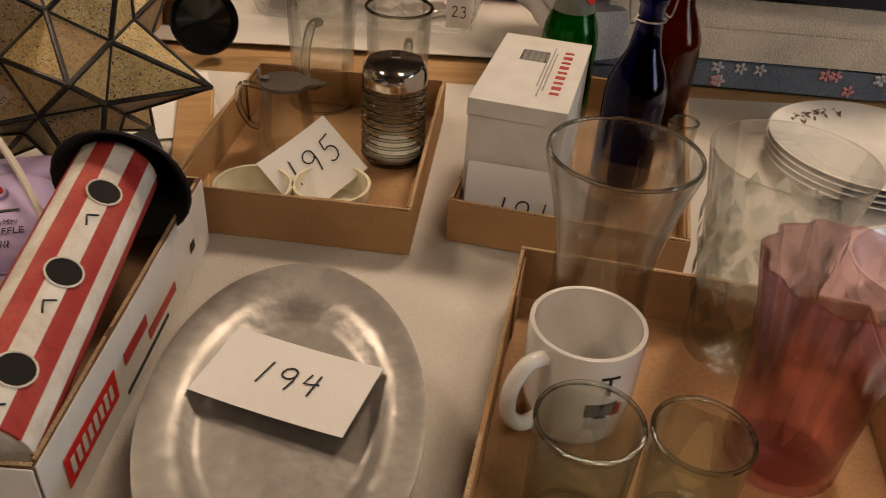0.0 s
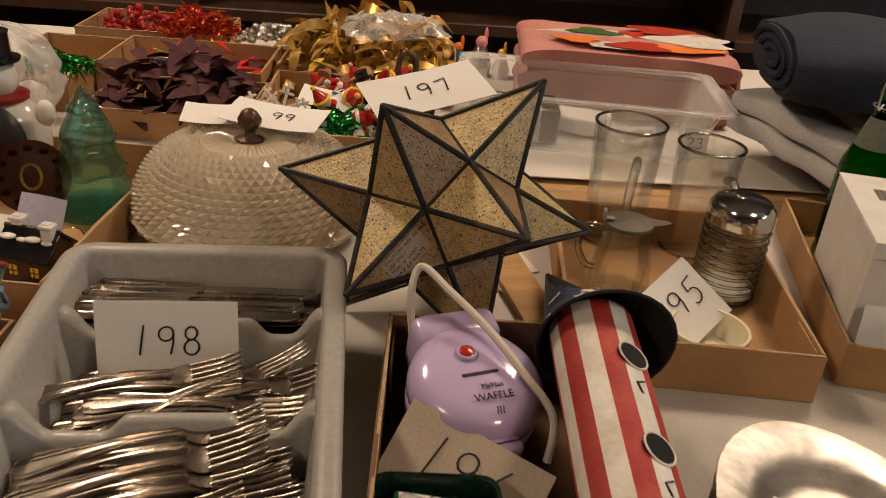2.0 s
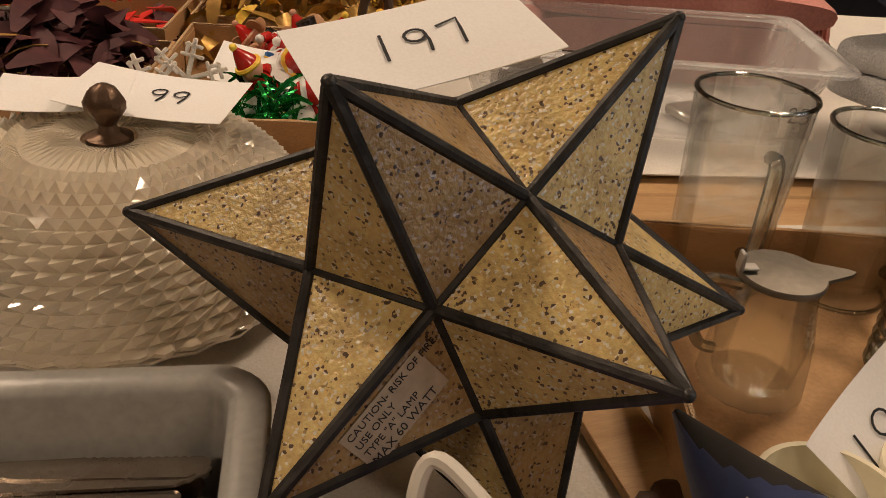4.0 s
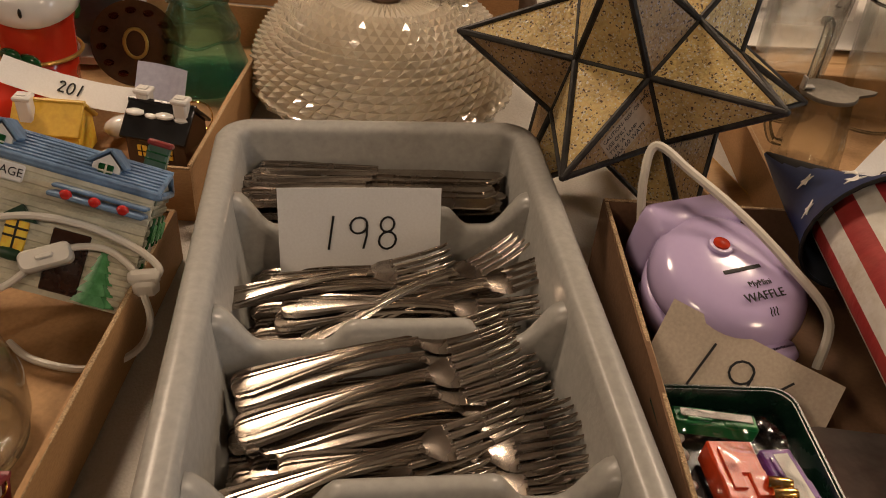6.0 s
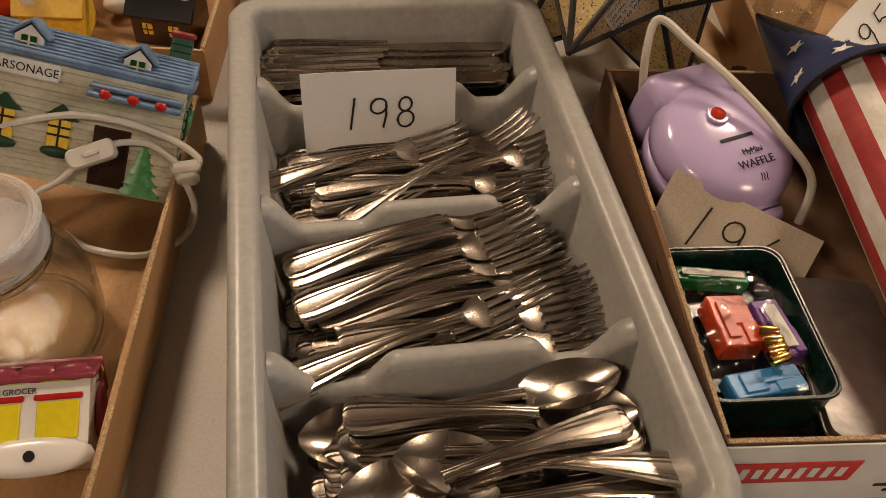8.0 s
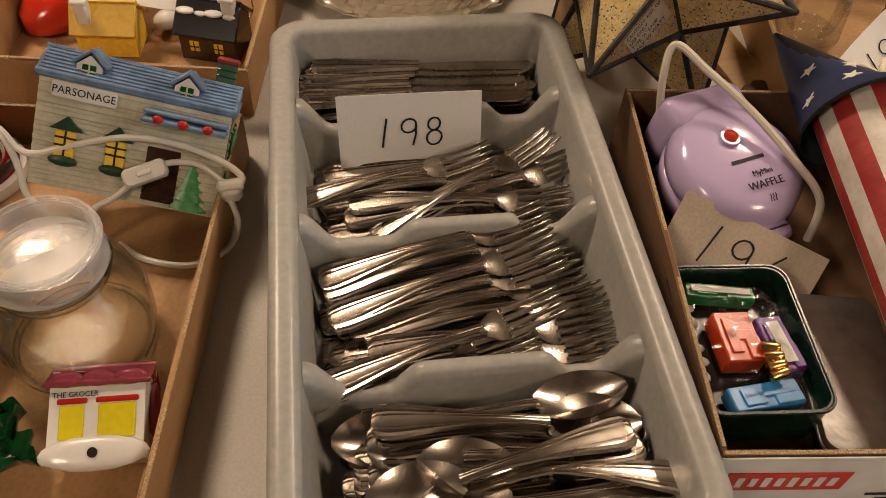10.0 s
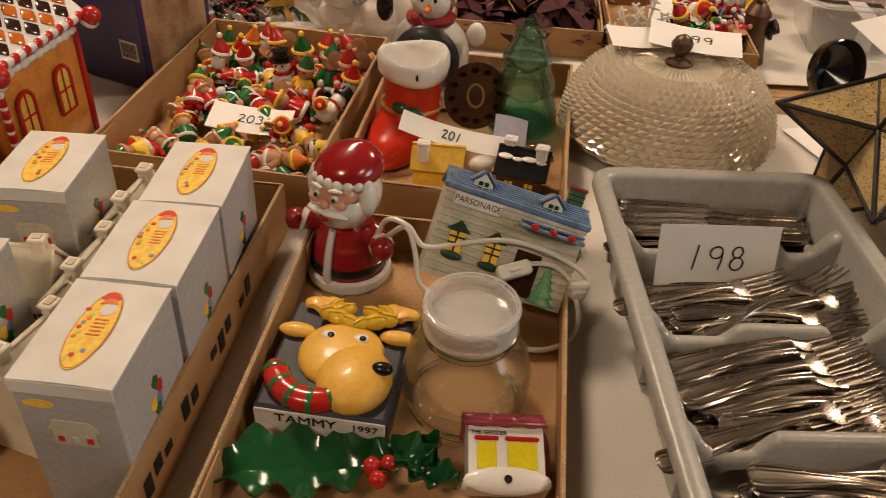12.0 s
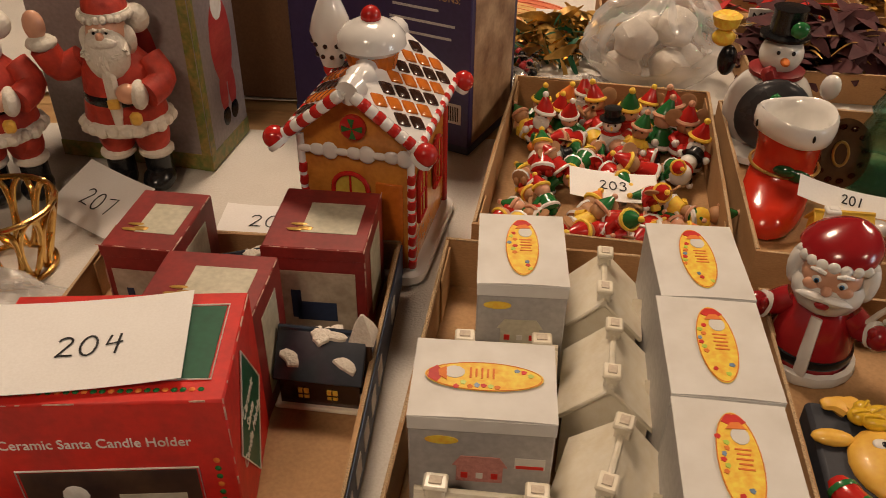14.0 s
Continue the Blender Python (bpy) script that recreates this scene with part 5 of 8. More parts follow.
for i in range(16):
    r0, z0 = prof[i]
    r1, z1 = prof[i + 1]
    nx, nz = (z1 - z0), -(r1 - r0)
    L = math.hypot(nx, nz)
    for j in range(n):
        a, b = i * n + j, i * n + (j + 1) % n
        k = 0 if i % 2 == 0 else 1
        c, d = (i + 1) * n + (j + k) % n, (i + 1) * n + (j + 1 + k) % n
        ang = TAU * (j + .5 + .25) / n if i % 2 == 0 else TAU * (j + 1.25) / n
        amp = .006 * min(1, r0 / .08)
        rc, zc = (r0 + r1) / 2 + amp * nx / L, (z0 + z1) / 2 + amp * nz / L
        ang = TAU * (j + .5 * (i % 2) + .75 - (.25 if k else .25)) / n
        v.append((rc * math.cos(ang), rc * math.sin(ang), zc))
        m_ = len(v) - 1
        f += [(a, b, m_), (b, d if k == 0 else c, m_), (c if k == 0 else c, a, m_)]
        if k == 0:
            f += [(d, c, m_)]
        else:
            f += [(d, c, m_), (b, d, m_)]
part("cover", G().add(v, f), GLASS_C, dome, smooth=0)
part("scalloped_edge", G().lathe([(.146, .0262), (.152, .027), (.153, .031), (.147, .034)], 112, wob=lambda a, z: 1 + .014 * math.cos(48 * a), cap0=False, cap1=False), GLASS_C, dome)
part("knob", G().lathe([(.0, .117), (.017, .117), (.017, .121), (.008, .124), (.006, .13), (.009, .134), (.014, .142), (.0145, .148), (.01, .156), (.004, .16), (0, .161)], 20, wob=lambda a, z: 1 + (.06 * math.cos(7 * a) if z > .135 else 0)), BRONZE, dome, "antique bronze acorn knob")
card("99", on3((-.545, 1.262, .888), (-.487, 1.25, .886), (-.53, 1.32, .892)), size=.022, at=(.01, 0), label="white card numbered 99 laid across the cake dome")
card("", on3((-.615, 1.268, .885), (-.56, 1.272, .886), (-.62, 1.32, .89)), w=.1, d=.06, label="blank side of a white card on the cake dome")

# ---- generic little house ----
def little_house(name, label, m, w, d, h, roof_h, body, roof, extras=(), over=.004, chim=(), cat="ornament", group="", chim_mat=None, windows=None, door=None):
    t = thing(name, label, cat, 0, 0, 0, m=m, group=group)
    part("wall_body", G().prism([(-d / 2, 0), (d / 2, 0), (d / 2, h), (0, h + roof_h * .94), (-d / 2, h)], -w / 2, w / 2, Matrix(((0, 0, 1, 0), (1, 0, 0, 0), (0, 1, 0, 0), (0, 0, 0, 1)))), body, t)
    sl = math.atan2(roof_h, d / 2)
    L = math.hypot(roof_h, d / 2) + over * 1.5
    for sgn in (1, -1):
        part("roof_slope", G().box(w + 2 * over, L, .004, (0, -L / 2 + .001, .0022), .0012, pose(0, 0, h + roof_h, math.degrees(sl), 0, 0) if sgn > 0 else Matrix.Rotation(math.pi, 4, 'Z') @ pose(0, 0, h + roof_h, math.degrees(sl), 0, 0)), roof, t)
    part("ridge", G().tube([(-w / 2 - over, 0, h + roof_h + .003), (w / 2 + over, 0, h + roof_h + .003)], .003, 8), roof, t)
    for cx, cy in chim:
        top = h + roof_h + .012
        g = G().box(.014, .012, .03, (cx, cy, top - .015), .002).box(.017, .015, .005, (cx, cy, top), .0015)
        part("chimney", g, chim_mat or body, t)
        part("flue", G().box(.009, .007, .001, (cx, cy, top + .003), .0003), KRAFT if chim_mat is None else chim_mat, t)
    if windows:
        for wx, wz, ww, wh in windows:
            part("window", G().box(ww, .002, wh, (wx, -d / 2 - .0006, wz), .0006), BRONZE if windows is not None and body is BISQUE else YELLOW, t)
            part("window_bar", G().box(.0012, .0028, wh, (wx, -d / 2 - .001, wz), .0003).box(ww, .0028, .0012, (wx, -d / 2 - .001, wz), .0003), body, t)
    return t


# ---- tray of ceramic ornaments ----
ps = little_house("parsonage_house", "painted ceramic house lamp with blue roof and the word parsonage", pose(-.831, .814, .787, -32, 15, -4) @ Matrix.Diagonal((.88, .72, .914, 1)), .168, .078, .1, .014, SIDING, BLUEROOF, cat="lamp")
for k in range(11):
    part("siding_board", G().box(.168, .0022, .0055, (0, -.0398, .008 + k * .0086), .0008), SIDING, ps)
    part("siding_board", G().box(.0022, .074, .0055, (.0848, 0, .008 + k * .0086), .0008), SIDING_D, ps, "grey green siding")
part("name_plate", G().box(.056, .003, .014, (-.045, -.0415, .088), .002), CHINA, ps)
letters("PARSONAGE", .0095, INK, ps, pose(-.045, -.0432, .088, 90, 0, 0))
HOODG = mat("dull dark green glaze", (.02, .06, .03), .35, col2=(.012, .035, .018), scale=80)
for wx in (-.056, -.012):
    part("window", G().box(.018, .003, .026, (wx, -.0412, .04), .001), YELLOW, ps)
    part("window_bar", G().box(.0018, .0042, .026, (wx, -.0414, .04), .0004).box(.018, .0042, .0018, (wx, -.0414, .04), .0004).box(.018, .0042, .0018, (wx, -.0414, .047), .0004), INK, ps)
    part("gable_hood", G().prism([(-.014, 0), (.014, 0), (0, .012)], 0, .006, pose(wx, -.039, .054, 90, 0, 0)), HOODG, ps)
    part("window_box", G().sph((.013, .004, .005), (wx, -.0425, .026), 10, 6), HOODG, ps)
part("porch_roof", G().box(.075, .03, .004, (.045, -.052, .082), .0012, pose(0, 0, 0, 0, 0, 0)).box(.075, .02, .003, (.045, -.046, .088), .001), BLUEROOF, ps)
for k in range(3):
    part("red_bow", G().sph((.005, .003, .004), (.022 + k * .022, -.066, .084), 8, 6), RED, ps)
part("porch_door", G().box(.03, .003, .05, (.03, -.041, .03), .001), DKBROWN, ps)
PINEG = mat("bright pine glaze", (.05, .24, .07), .3, col2=(.12, .36, .16), scale=90)
for k in range(5):
    part("pine_tier", G().lathe([(.0, .003 + k * .009), (.0165 - k * .0028, .003 + k * .009), (.0145 - k * .0028, .007 + k * .009), (.006 - k * .0008, .0135 + k * .009)], 14, pose(.058, -.04, 0), wob=lambda a, z: 1 + .12 * math.cos(7 * a), sy=.5), PINEG, ps, "bright green pine in relief")
for wy in (-.022, .006, .026):
    for wz in (.03, .068):
        part("side_shutter", G().box(.003, .012, .026, (.0862, wy, wz), .001), LEAFG, ps, "dark green shuttered side window")
        part("wreath", G().tube([(.0882, wy + .004 * math.cos(TAU * q / 10), wz + .007 * math.sin(TAU * q / 10)) for q in range(10)], .0014, 5, True), PINEG, ps)
for k in range(7):
    part("shingle_strip", G().box(.17, .0018, .0016, (0, -.041 + k * .0062, .1045 + k * .0022), .0006), BLUEROOF, ps)
for dx in (-.045, .04):
    part("dormer", G().prism([(-.013, 0), (.013, 0), (.013, .013), (0, .024), (-.013, .013)], -.016, .016, pose(dx, -.02, .101, 90, 0, 0) @ Matrix.Scale(.85, 4)), CHINA, ps)
    part("dormer_roof", G().box(.02, .036, .003, (0, 0, 0), .001, pose(dx - .008, -.018, .1185, 0, -40, 0)).box(.02, .036, .003, (0, 0, 0), .001, pose(dx + .008, -.018, .1185, 0, 40, 0)), BLUEROOF, ps)
    part("dormer_window", G().box(.012, .002, .011, (dx, -.0348, .1075), .0006), LEAFG, ps)
    part("dormer_bar", G().box(.0016, .003, .011, (dx, -.0352, .1075), .0004).box(.012, .003, .0016, (dx, -.0352, .1075), .0004), SIDING, ps)
CHIMG = mat("grey green brick glaze", (.07, .14, .1), .4, col2=(.035, .08, .055), scale=90)
chm = part("chimney", G().box(.018, .016, .024, (.07, .012, .126), .002), CHIMG, ps, "grey green brick chimney")
part("chimney_cap", G().box(.021, .019, .005, (.07, .012, .139), .0015), MAROON, chm, "dark red chimney cap")
for k in range(3):
    part("brick_course", G().box(.0186, .0166, .0016, (.07, .012, .119 + k * .006), .0004), LEAFG, chm)
part("eave_trim", G().box(.176, .006, .006, (0, -.041, .099), .002).box(.006, .08, .006, (.086, 0, .099), .002), BLUEROOF, ps)
cord = thing("lamp_cord", "white vinyl lamp cord with an inline switch coiled over the house", "cord", 0, 0, 0)
part("cable", G().tube(spline([(-.955, .85, .80), (-.938, .832, .852), (-.915, .818, .857), (-.897, .807, .841), (-.863, .811, .844), (-.821, .814, .849), (-.781, .812, .843), (-.747, .806, .829), (-.73, .799, .816), (-.736, .794, .809)], 8), .0028, 8), CORD_W, cord)
part("cable", G().tube(spline([(-.744, .796, .812), (-.764, .803, .828), (-.789, .803, .83), (-.811, .797, .822), (-.833, .787, .808), (-.852, .78, .80), (-.872, .768, .772)], 8), .0026, 8), CORD_W, cord)
part("cable", G().tube(spline([(-.935, .838, .83), (-.916, .818, .855), (-.906, .804, .835), (-.901, .788, .812), (-.888, .78, .80), (-.876, .77, .775)], 8), .0028, 8), CORD_W, cord)
part("cable", G().tube(spline([(-.741, .789, .80), (-.737, .782, .782), (-.742, .77, .768), (-.757, .757, .7635), (-.781, .749, .7635), (-.816, .758, .7635), (-.838, .775, .7635)], 8), .0028, 8), CORD_W, cord)
part("switch", G().rings([rrect(.036 - a, .0155 - a, .005, z) for a, z in ((.003, -.006), (0, -.004), (0, .003), (.003, .0052))], pose(-.806, .796, .826, 40, -8, 18)).box(.012, .004, .003, (0, 0, .006), .001, pose(-.806, .796, .826, 40, -8, 18)), CORD_W, cord, "white inline switch")
part("plug", G().box(.018, .015, .02, (0, 0, 0), .004, pose(-.74, .794, .806, 15, 0, 10)).box(.022, .01, .012, (0, 0, .008), .003, pose(-.74, .794, .806, 15, 0, 10)), CORD_W, cord, "cream plug")

def santa_bank():
    g = G()
    g.k = 0
    g.lathe([(.0, .002), (.036, .002), (.0405, .01), (.0395, .026), (.036, .044), (.031, .06), (.024, .073), (.014, .084)], 28)
    g.k = 1
    g.lathe([(.038, .0), (.0455, .001), (.0475, .006), (.046, .0125), (.041, .0145)], 32, cap0=False, cap1=False, wob=lambda a, z: 1 + .012 * math.sin(15 * a))
    g.tube([(.0, -.0405, .014), (.0, -.0415, .022), (.0, -.038, .042), (.0, -.0335, .058), (.0, -.028, .072)], [.008, .0085, .008, .0075, .007], 10, flat=.5)
    # head, beard and hair
    g.sph((.0355, .0335, .034), (0, .004, .107), 24, 16)
    g.lathe([(.0, -.032), (.014, -.029), (.026, -.02), (.033, -.006), (.034, .004), (.03, .012)], 26, pose(0, -.011, .101), wob=lambda a, z: 1 + .035 * math.sin(9 * a + 60 * z), cap1=False, sy=.86)
    for sg in (-1, 1):
        g.tube([(0, -.041, .1035), (sg * .008, -.0425, .1045), (sg * .017, -.0395, .103), (sg * .024, -.0345, .099)], [.0045, .0052, .0045, .0015], 9, flat=.9)
        g.tube([(sg * .005, -.0375, .1275), (sg * .0115, -.038, .13), (sg * .018, -.034, .128)], [.0022, .003, .0018], 8, flat=.8)
        g.sph((.0085, .012, .021), (sg * .032, -.008, .112), 12, 8)
    for k in range(9):
        a = radians(200 + 17.5 * k)
        g.sph((.0062, .0055, .006), (.0325 * math.cos(a), .002 + .033 * math.sin(a), .1315 - .002 * abs(k - 4) / 4), 10, 7)
    # face
    g.k = 2
    g.sph((.0265, .02, .0195), (0, -.019, .117), 20, 12)
    g.sph((.0075, .005, .006), (-.0145, -.0345, .112), 10, 7).sph((.0075, .005, .006), (.0145, -.0345, .112), 10, 7)
    g.sph((.0052, .0058, .0047), (0, -.0405, .1115), 10, 7)
    # cap, falling softly to one side
    g.k = 0
    rr = []
    for z, r, dx, dy in ((.128, .0345, 0, .004), (.134, .0365, 0, .004), (.141, .0345, .001, .005), (.148, .029, .003, .007), (.154, .021, .006, .009), (.158, .012, .009, .011), (.1605, .005, .011, .012), (.161, .001, .011, .012)):
        rr.append([(dx + r * (1 + .02 * math.sin(5 * a + z * 90)) * math.cos(a), dy + r * math.sin(a), z - .1 * dx * math.cos(a)) for a in [TAU * k / 26 for k in range(26)]])
    g.rings(rr)
    for sg, hz in ((-1, .058), (1, .062)):
        g.tube(spline([(sg * .026, .0, .068), (sg * .04, -.003, .058), (sg * .05, -.011, hz)], 4), [.013, .0135, .0138, .0135, .013, .0125, .012, .0115, .011], 12)
        g.sph((.0125, .0125, .013), (sg * .0555, -.018, hz + .002), 14, 9).sph((.0045, .0045, .007), (sg * .048, -.024, hz + .009), 8, 6)
    g.sph((.0065, .003, .0042), (0, -.0418, .096), 10, 7)
    g.k = 1
    for sg, hz in ((-1, .058), (1, .062)):
        g.lathe([(.0095, -.0045), (.0135, -.003), (.0135, .003), (.0095, .0045)], 16, pose(sg * .05, -.012, hz, 0, sg * 72, -sg * 24))
        g.sph((.0048, .0028, .0036), (sg * .0108, -.0365, .1195), 10, 7)
    g.k = 4
    for sg in (-1, 1):
        g.sph((.0024, .0018, .0026), (sg * .0108, -.0388, .1193), 9, 6)
    g.k = 3
    for sg in (-1, 1):
        g.sph((.0017, .0012, .002), (sg * .0108, -.0402, .1193), 7, 5)
    g.lathe([(.0405, .0185), (.0415, .0205), (.041, .0275), (.0395, .0285)], 28, cap0=False, cap1=False)
    return g


solid("santa_figurine", santa_bank(), [mat("dark red glaze", (.33, .014, .018), .16, coat=.5, grain=.02), WHITE, SKIN, BLACK, mat("painted blue iris", (.06, .2, .42), .2)], "glossy painted santa figurine with a big white-bearded head", "figurine", m=pose(-.982, .868, .7555, 0, 0, -27))

rb = thing("reindeer_plaque", "dark blue block with a yellow reindeer head in relief", "plaque", -.968, .692, .7555, -6, m=pose(-.968, .692, .7555, 0, 0, -6) @ Matrix.Diagonal((1, 1, .86, 1)))
part("block", G().box(.118, .142, .045, (0, 0, .0228), .004), mat("dark slate painted block", (.03, .034, .045), .5, scale=30), rb)
part("front_face", G().box(.116, .002, .042, (0, -.0715, .0225), .001), MATTEW, rb, "white front with black handwriting")
letters("TAMMY", .016, INK, rb, pose(-.012, -.0729, .034, 90, 0, 0))
letters("1997", .012, INK, rb, pose(.04, -.0729, .034, 90, 0, 0))
letters("+", .014, INK, rb, pose(-.02, -.0729, .022, 90, 0, 0))
letters("AFTON", .014, INK, rb, pose(-.004, -.0729, .01, 90, 0, 0))
part("head", G().sph((.04, .042, .016), (.002, .002, .047), 20, 12).sph((.034, .04, .0205), (.022, -.03, .051), 20, 12), GOLDY, rb)
part("ear", G().sph((.018, .009, .007), (-.046, .024, .05), 12, 8), GOLDY, rb)
part("ear", G().sph((.018, .009, .007), (.05, .03, .05), 12, 8), GOLDY, rb)
HAIR = mat("bright yellow glaze", (.72, .47, .03), .25, col2=(.6, .36, .02), coat=.3, scale=40)
for sg in (-1, 1):
    cx = .008 + sg * .022
    for q, (hx, hy, hz, sx_, sy_) in enumerate(((.006, .037, .057, .011, .008), (.018, .041, .058, .012, .009), (.028, .048, .056, .011, .009), (.014, .051, .059, .012, .008), (.024, .058, .055, .009, .008))):
        part("hair_curl", G().sph((sx_, sy_, .0085), (0, 0, 0), 14, 9, pose(.008 + sg * hx, hy, hz, 0, 0, sg * (30 - 18 * q))).tube([(-sx_ * .8, -.002, .006), (0, -.001, .0088), (sx_ * .8, .001, .006)], .0016, 6, False, pose(.008 + sg * hx, hy, hz, 0, 0, sg * (30 - 18 * q))), HAIR, rb, "bright yellow hair curl")
    for k, (ax, ay, bx, by) in enumerate(((.02, .05, .045, .07), (.03, .056, .03, .073), (.036, .06, .056, .062))):
        part("antler", G().tube(spline([(.008 + sg * ax, ay, .049), (.008 + sg * (ax + bx) / 2, (ay + by) / 2 + .002, .052), (.008 + sg * bx, by, .05)], 4), [.0095, .0095, .009, .0085, .008, .0075, .007, .006, .004], 8, flat=.7), GOLDY, rb, "golden ridged antler")
for ex in (-.012, .018):
    part("eye", G().sph((.0075, .006, .0028), (ex, .014, .0605), 14, 8), WHITE, rb)
    part("pupil", G().sph((.0036, .0034, .0018), (ex + .002, .0125, .0625), 8, 6), BLACK, rb)
part("nose", G().sph((.01, .007, .007), (.046, -.026, .067), 12, 8), BLACK, rb)
arcp = [(-.012 + .042 * math.cos(radians(196 + k * 11)), -.008 + .0525 * math.sin(radians(196 + k * 11)), .05) for k in range(11)]
part("scarf", G().tube(arcp, [.008] + [.0125] * 9 + [.009], 10), RED, rb, "red scarf with green stripes")
for k in (1, 3, 5, 7, 9):
    d = (Vector(arcp[k + 1]) - Vector(arcp[k - 1])).normalized() if k < 10 else Vector((1, 0, 0))
    part("scarf_stripe", G().lathe([(.0127, -.0025), (.0131, 0), (.0127, .0025)], 14, Matrix.Translation(arcp[k]) @ d.to_track_quat('Z', 'Y').to_matrix().to_4x4(), cap0=False, cap1=False), GREEN, rb)

LIDM = film("milky clear lid", (0.85, 0.84, 0.82), 0.16, 0.06, 0.0, 60)
jr = thing("candy_jar", "clear glass jar with a domed glass lid", "jar", -.85, .684, .7555, 0)
part("body", G().lathe(hollow([(.042, 0), (.052, .004), (.058, .02), (.059, .045), (.054, .066), (.043, .08), (.0385, .086), (.0385, .094), (.041, .096)], .0026, .006), 48), GLASS, jr, smooth=50)
part("lid", G().lathe([(.0385, .097), (.042, .096), (.0425, .1), (.0412, .104), (.0405, .112), (.0395, .118), (.037, .1195), (.035, .118), (.0345, .111), (.03, .109), (.0005, .1085), (.0005, .1065), (.034, .107), (.037, .103)], 48, cap0=False, cap1=False), LIDM, jr, "dished clear glass lid")
part("lid_ring", G().tube([(.0405 * math.cos(TAU * k / 40), .0405 * math.sin(TAU * k / 40), .119) for k in range(40)], .0025, 7, True), LIDM, jr)
for zr, rr_, tr_ in ((.004, .051, .003), (.086, .0388, .002), (.0945, .041, .0026)):
    part("glass_ring", G().tube([(rr_ * math.cos(TAU * k / 44), rr_ * math.sin(TAU * k / 44), zr) for k in range(44)], tr_, 8, True), GLASS_RIM, jr)
part("decal", G().box(.022, .0006, .022, (.012, -.0585, .035), .0002), WHITEBOX, jr, "santa decal")
part("decal_figure", G().sph((.009, .0012, .009), (.014, -.0592, .034), 10, 6).sph((.007, .0012, .005), (.012, -.0594, .044), 10, 6), RED, jr)
gr = little_house("grocer_house", "small white ceramic shop ornament lettered the grocer", pose(-.815, .574, .7725, -72, 2, 3) @ Matrix.Diagonal((.96, .75, 1.0, 1)), .066, .04, .048, .012, WHITE, mat("mauve red glaze", (.28, .05, .07), .2), windows=())
for gx, gw in ((-.017, .017), (.014, .026)):
    gp = part("shop_window", G().box(gw, .002, .024, (gx, -.0205, .022), .001), mat("lemon glaze", (.8, .68, .02), .2, coat=.4), gr, "bright yellow painted window")
    part("window_trim", G().box(gw + .004, .0024, .004, (gx, -.0212, .0365), .001), RED, gp)
    part("lime_gable", G().prism([(-.011, 0), (.011, 0), (0, .008)], 0, .0016, pose(gx, -.0195, .046, 90, 0, 0)), LIME, gp)
letters("THE GROCER", .0052, INK, gr, pose(-.015, -.0216, .041, 90, 0, 0))
part("awning", G().sph((.012, .004, .006), (-.022, -.021, .052), 12, 7).sph((.012, .004, .006), (.0, -.021, .052), 12, 7).sph((.012, .004, .006), (.022, -.021, .052), 12, 7), mat("mauve awning glaze", (.3, .05, .08), .2), gr, "scalloped mauve awning")
part("base", G().box(.076, .034, .007, (0, -.006, -.002), .003).sph((.038, .006, .012), (0, -.022, .0), 16, 8), WHITE, gr)
# flat disc coloured near black for the shade within the hole
part("drain_hole", G().lathe([(.0035, 0), (.0035, .0008), (0, .0009)], 12, pose(0, -.028, .0, 90, 0, 0)), DARK_INSIDE, gr)
part("hanger_loop", G().tube([(.033 + .004 * math.cos(a), 0, .055 + .006 * math.sin(a)) for a in [TAU * j / 12 for j in range(12)]], .0007, 5, True), GOLD, gr)
part("ribbon", G().sph((.004, .004, .02), (.037, .0, .03), 8, 8), mat("mauve ribbon", (.28, .04, .06), .3), gr)


hl = thing("holly_dish", "dark green glazed holly leaf dish with red berries", "dish", -.985, .573, .7565, 0)


def leaf(u, v):
    w = .034 * math.sin(math.pi * min(max(u * .94 + .05, .02), .98)) ** .7 * (1 + .28 * math.cos(u * TAU * 4))
    return ((u - .5) * .15, (v - .5) * 2 * w, .012 + .016 * abs(v - .5) * 2 + .006 * math.sin(u * 7))


part("leaf", G().sheet(leaf, 40, 10, .004), LEAFG, hl, m=pose(.0, .01, 0, 0, 0, 12))
part("leaf", G().sheet(leaf, 40, 10, .004), LEAFG, hl, m=pose(.088, .018, .008, 0, -6, 30) @ Matrix.Diagonal((.45, .5, 1, 1)))
part("leaf", G().sheet(leaf, 40, 10, .004), LEAFG, hl, m=pose(.1, .012, .006, 0, 4, -28) @ Matrix.Diagonal((.45, .5, 1, 1)))
for bx, by in ((.06, .004), (.074, .007), (.066, -.009)):
    part("berry", G().sph(.0078, (bx, by, .03), 14, 9), RED, hl, "glossy red berry")

# ---- tray of boot, glass tree and little houses ----
BOOTRED = mat("orange red glaze", (.58, .035, .014), .16, col2=(.48, .025, .01), coat=.5, grain=.02)
bt = thing("ceramic_boot", "glossy red ceramic santa boot with a white cuff", "planter", -.935, 1.165, .757, -25)
rr = []
for z, cx, cy, rx, ry in ((0, 0, -.03, .034, .066), (.006, 0, -.031, .04, .072), (.022, 0, -.03, .041, .071), (.036, 0, -.018, .04, .058), (.046, 0, -.002, .04, .043), (.06, 0, .004, .037, .037), (.09, 0, .004, .039, .039), (.105, 0, .004, .042, .042)):
    rr.append([(cx + rx * math.cos(TAU * k / 28), cy + ry * math.sin(TAU * k / 28), z) for k in range(28)])
part("boot_body", G().rings(rr, cap1=False), BOOTRED, bt, smooth=70)
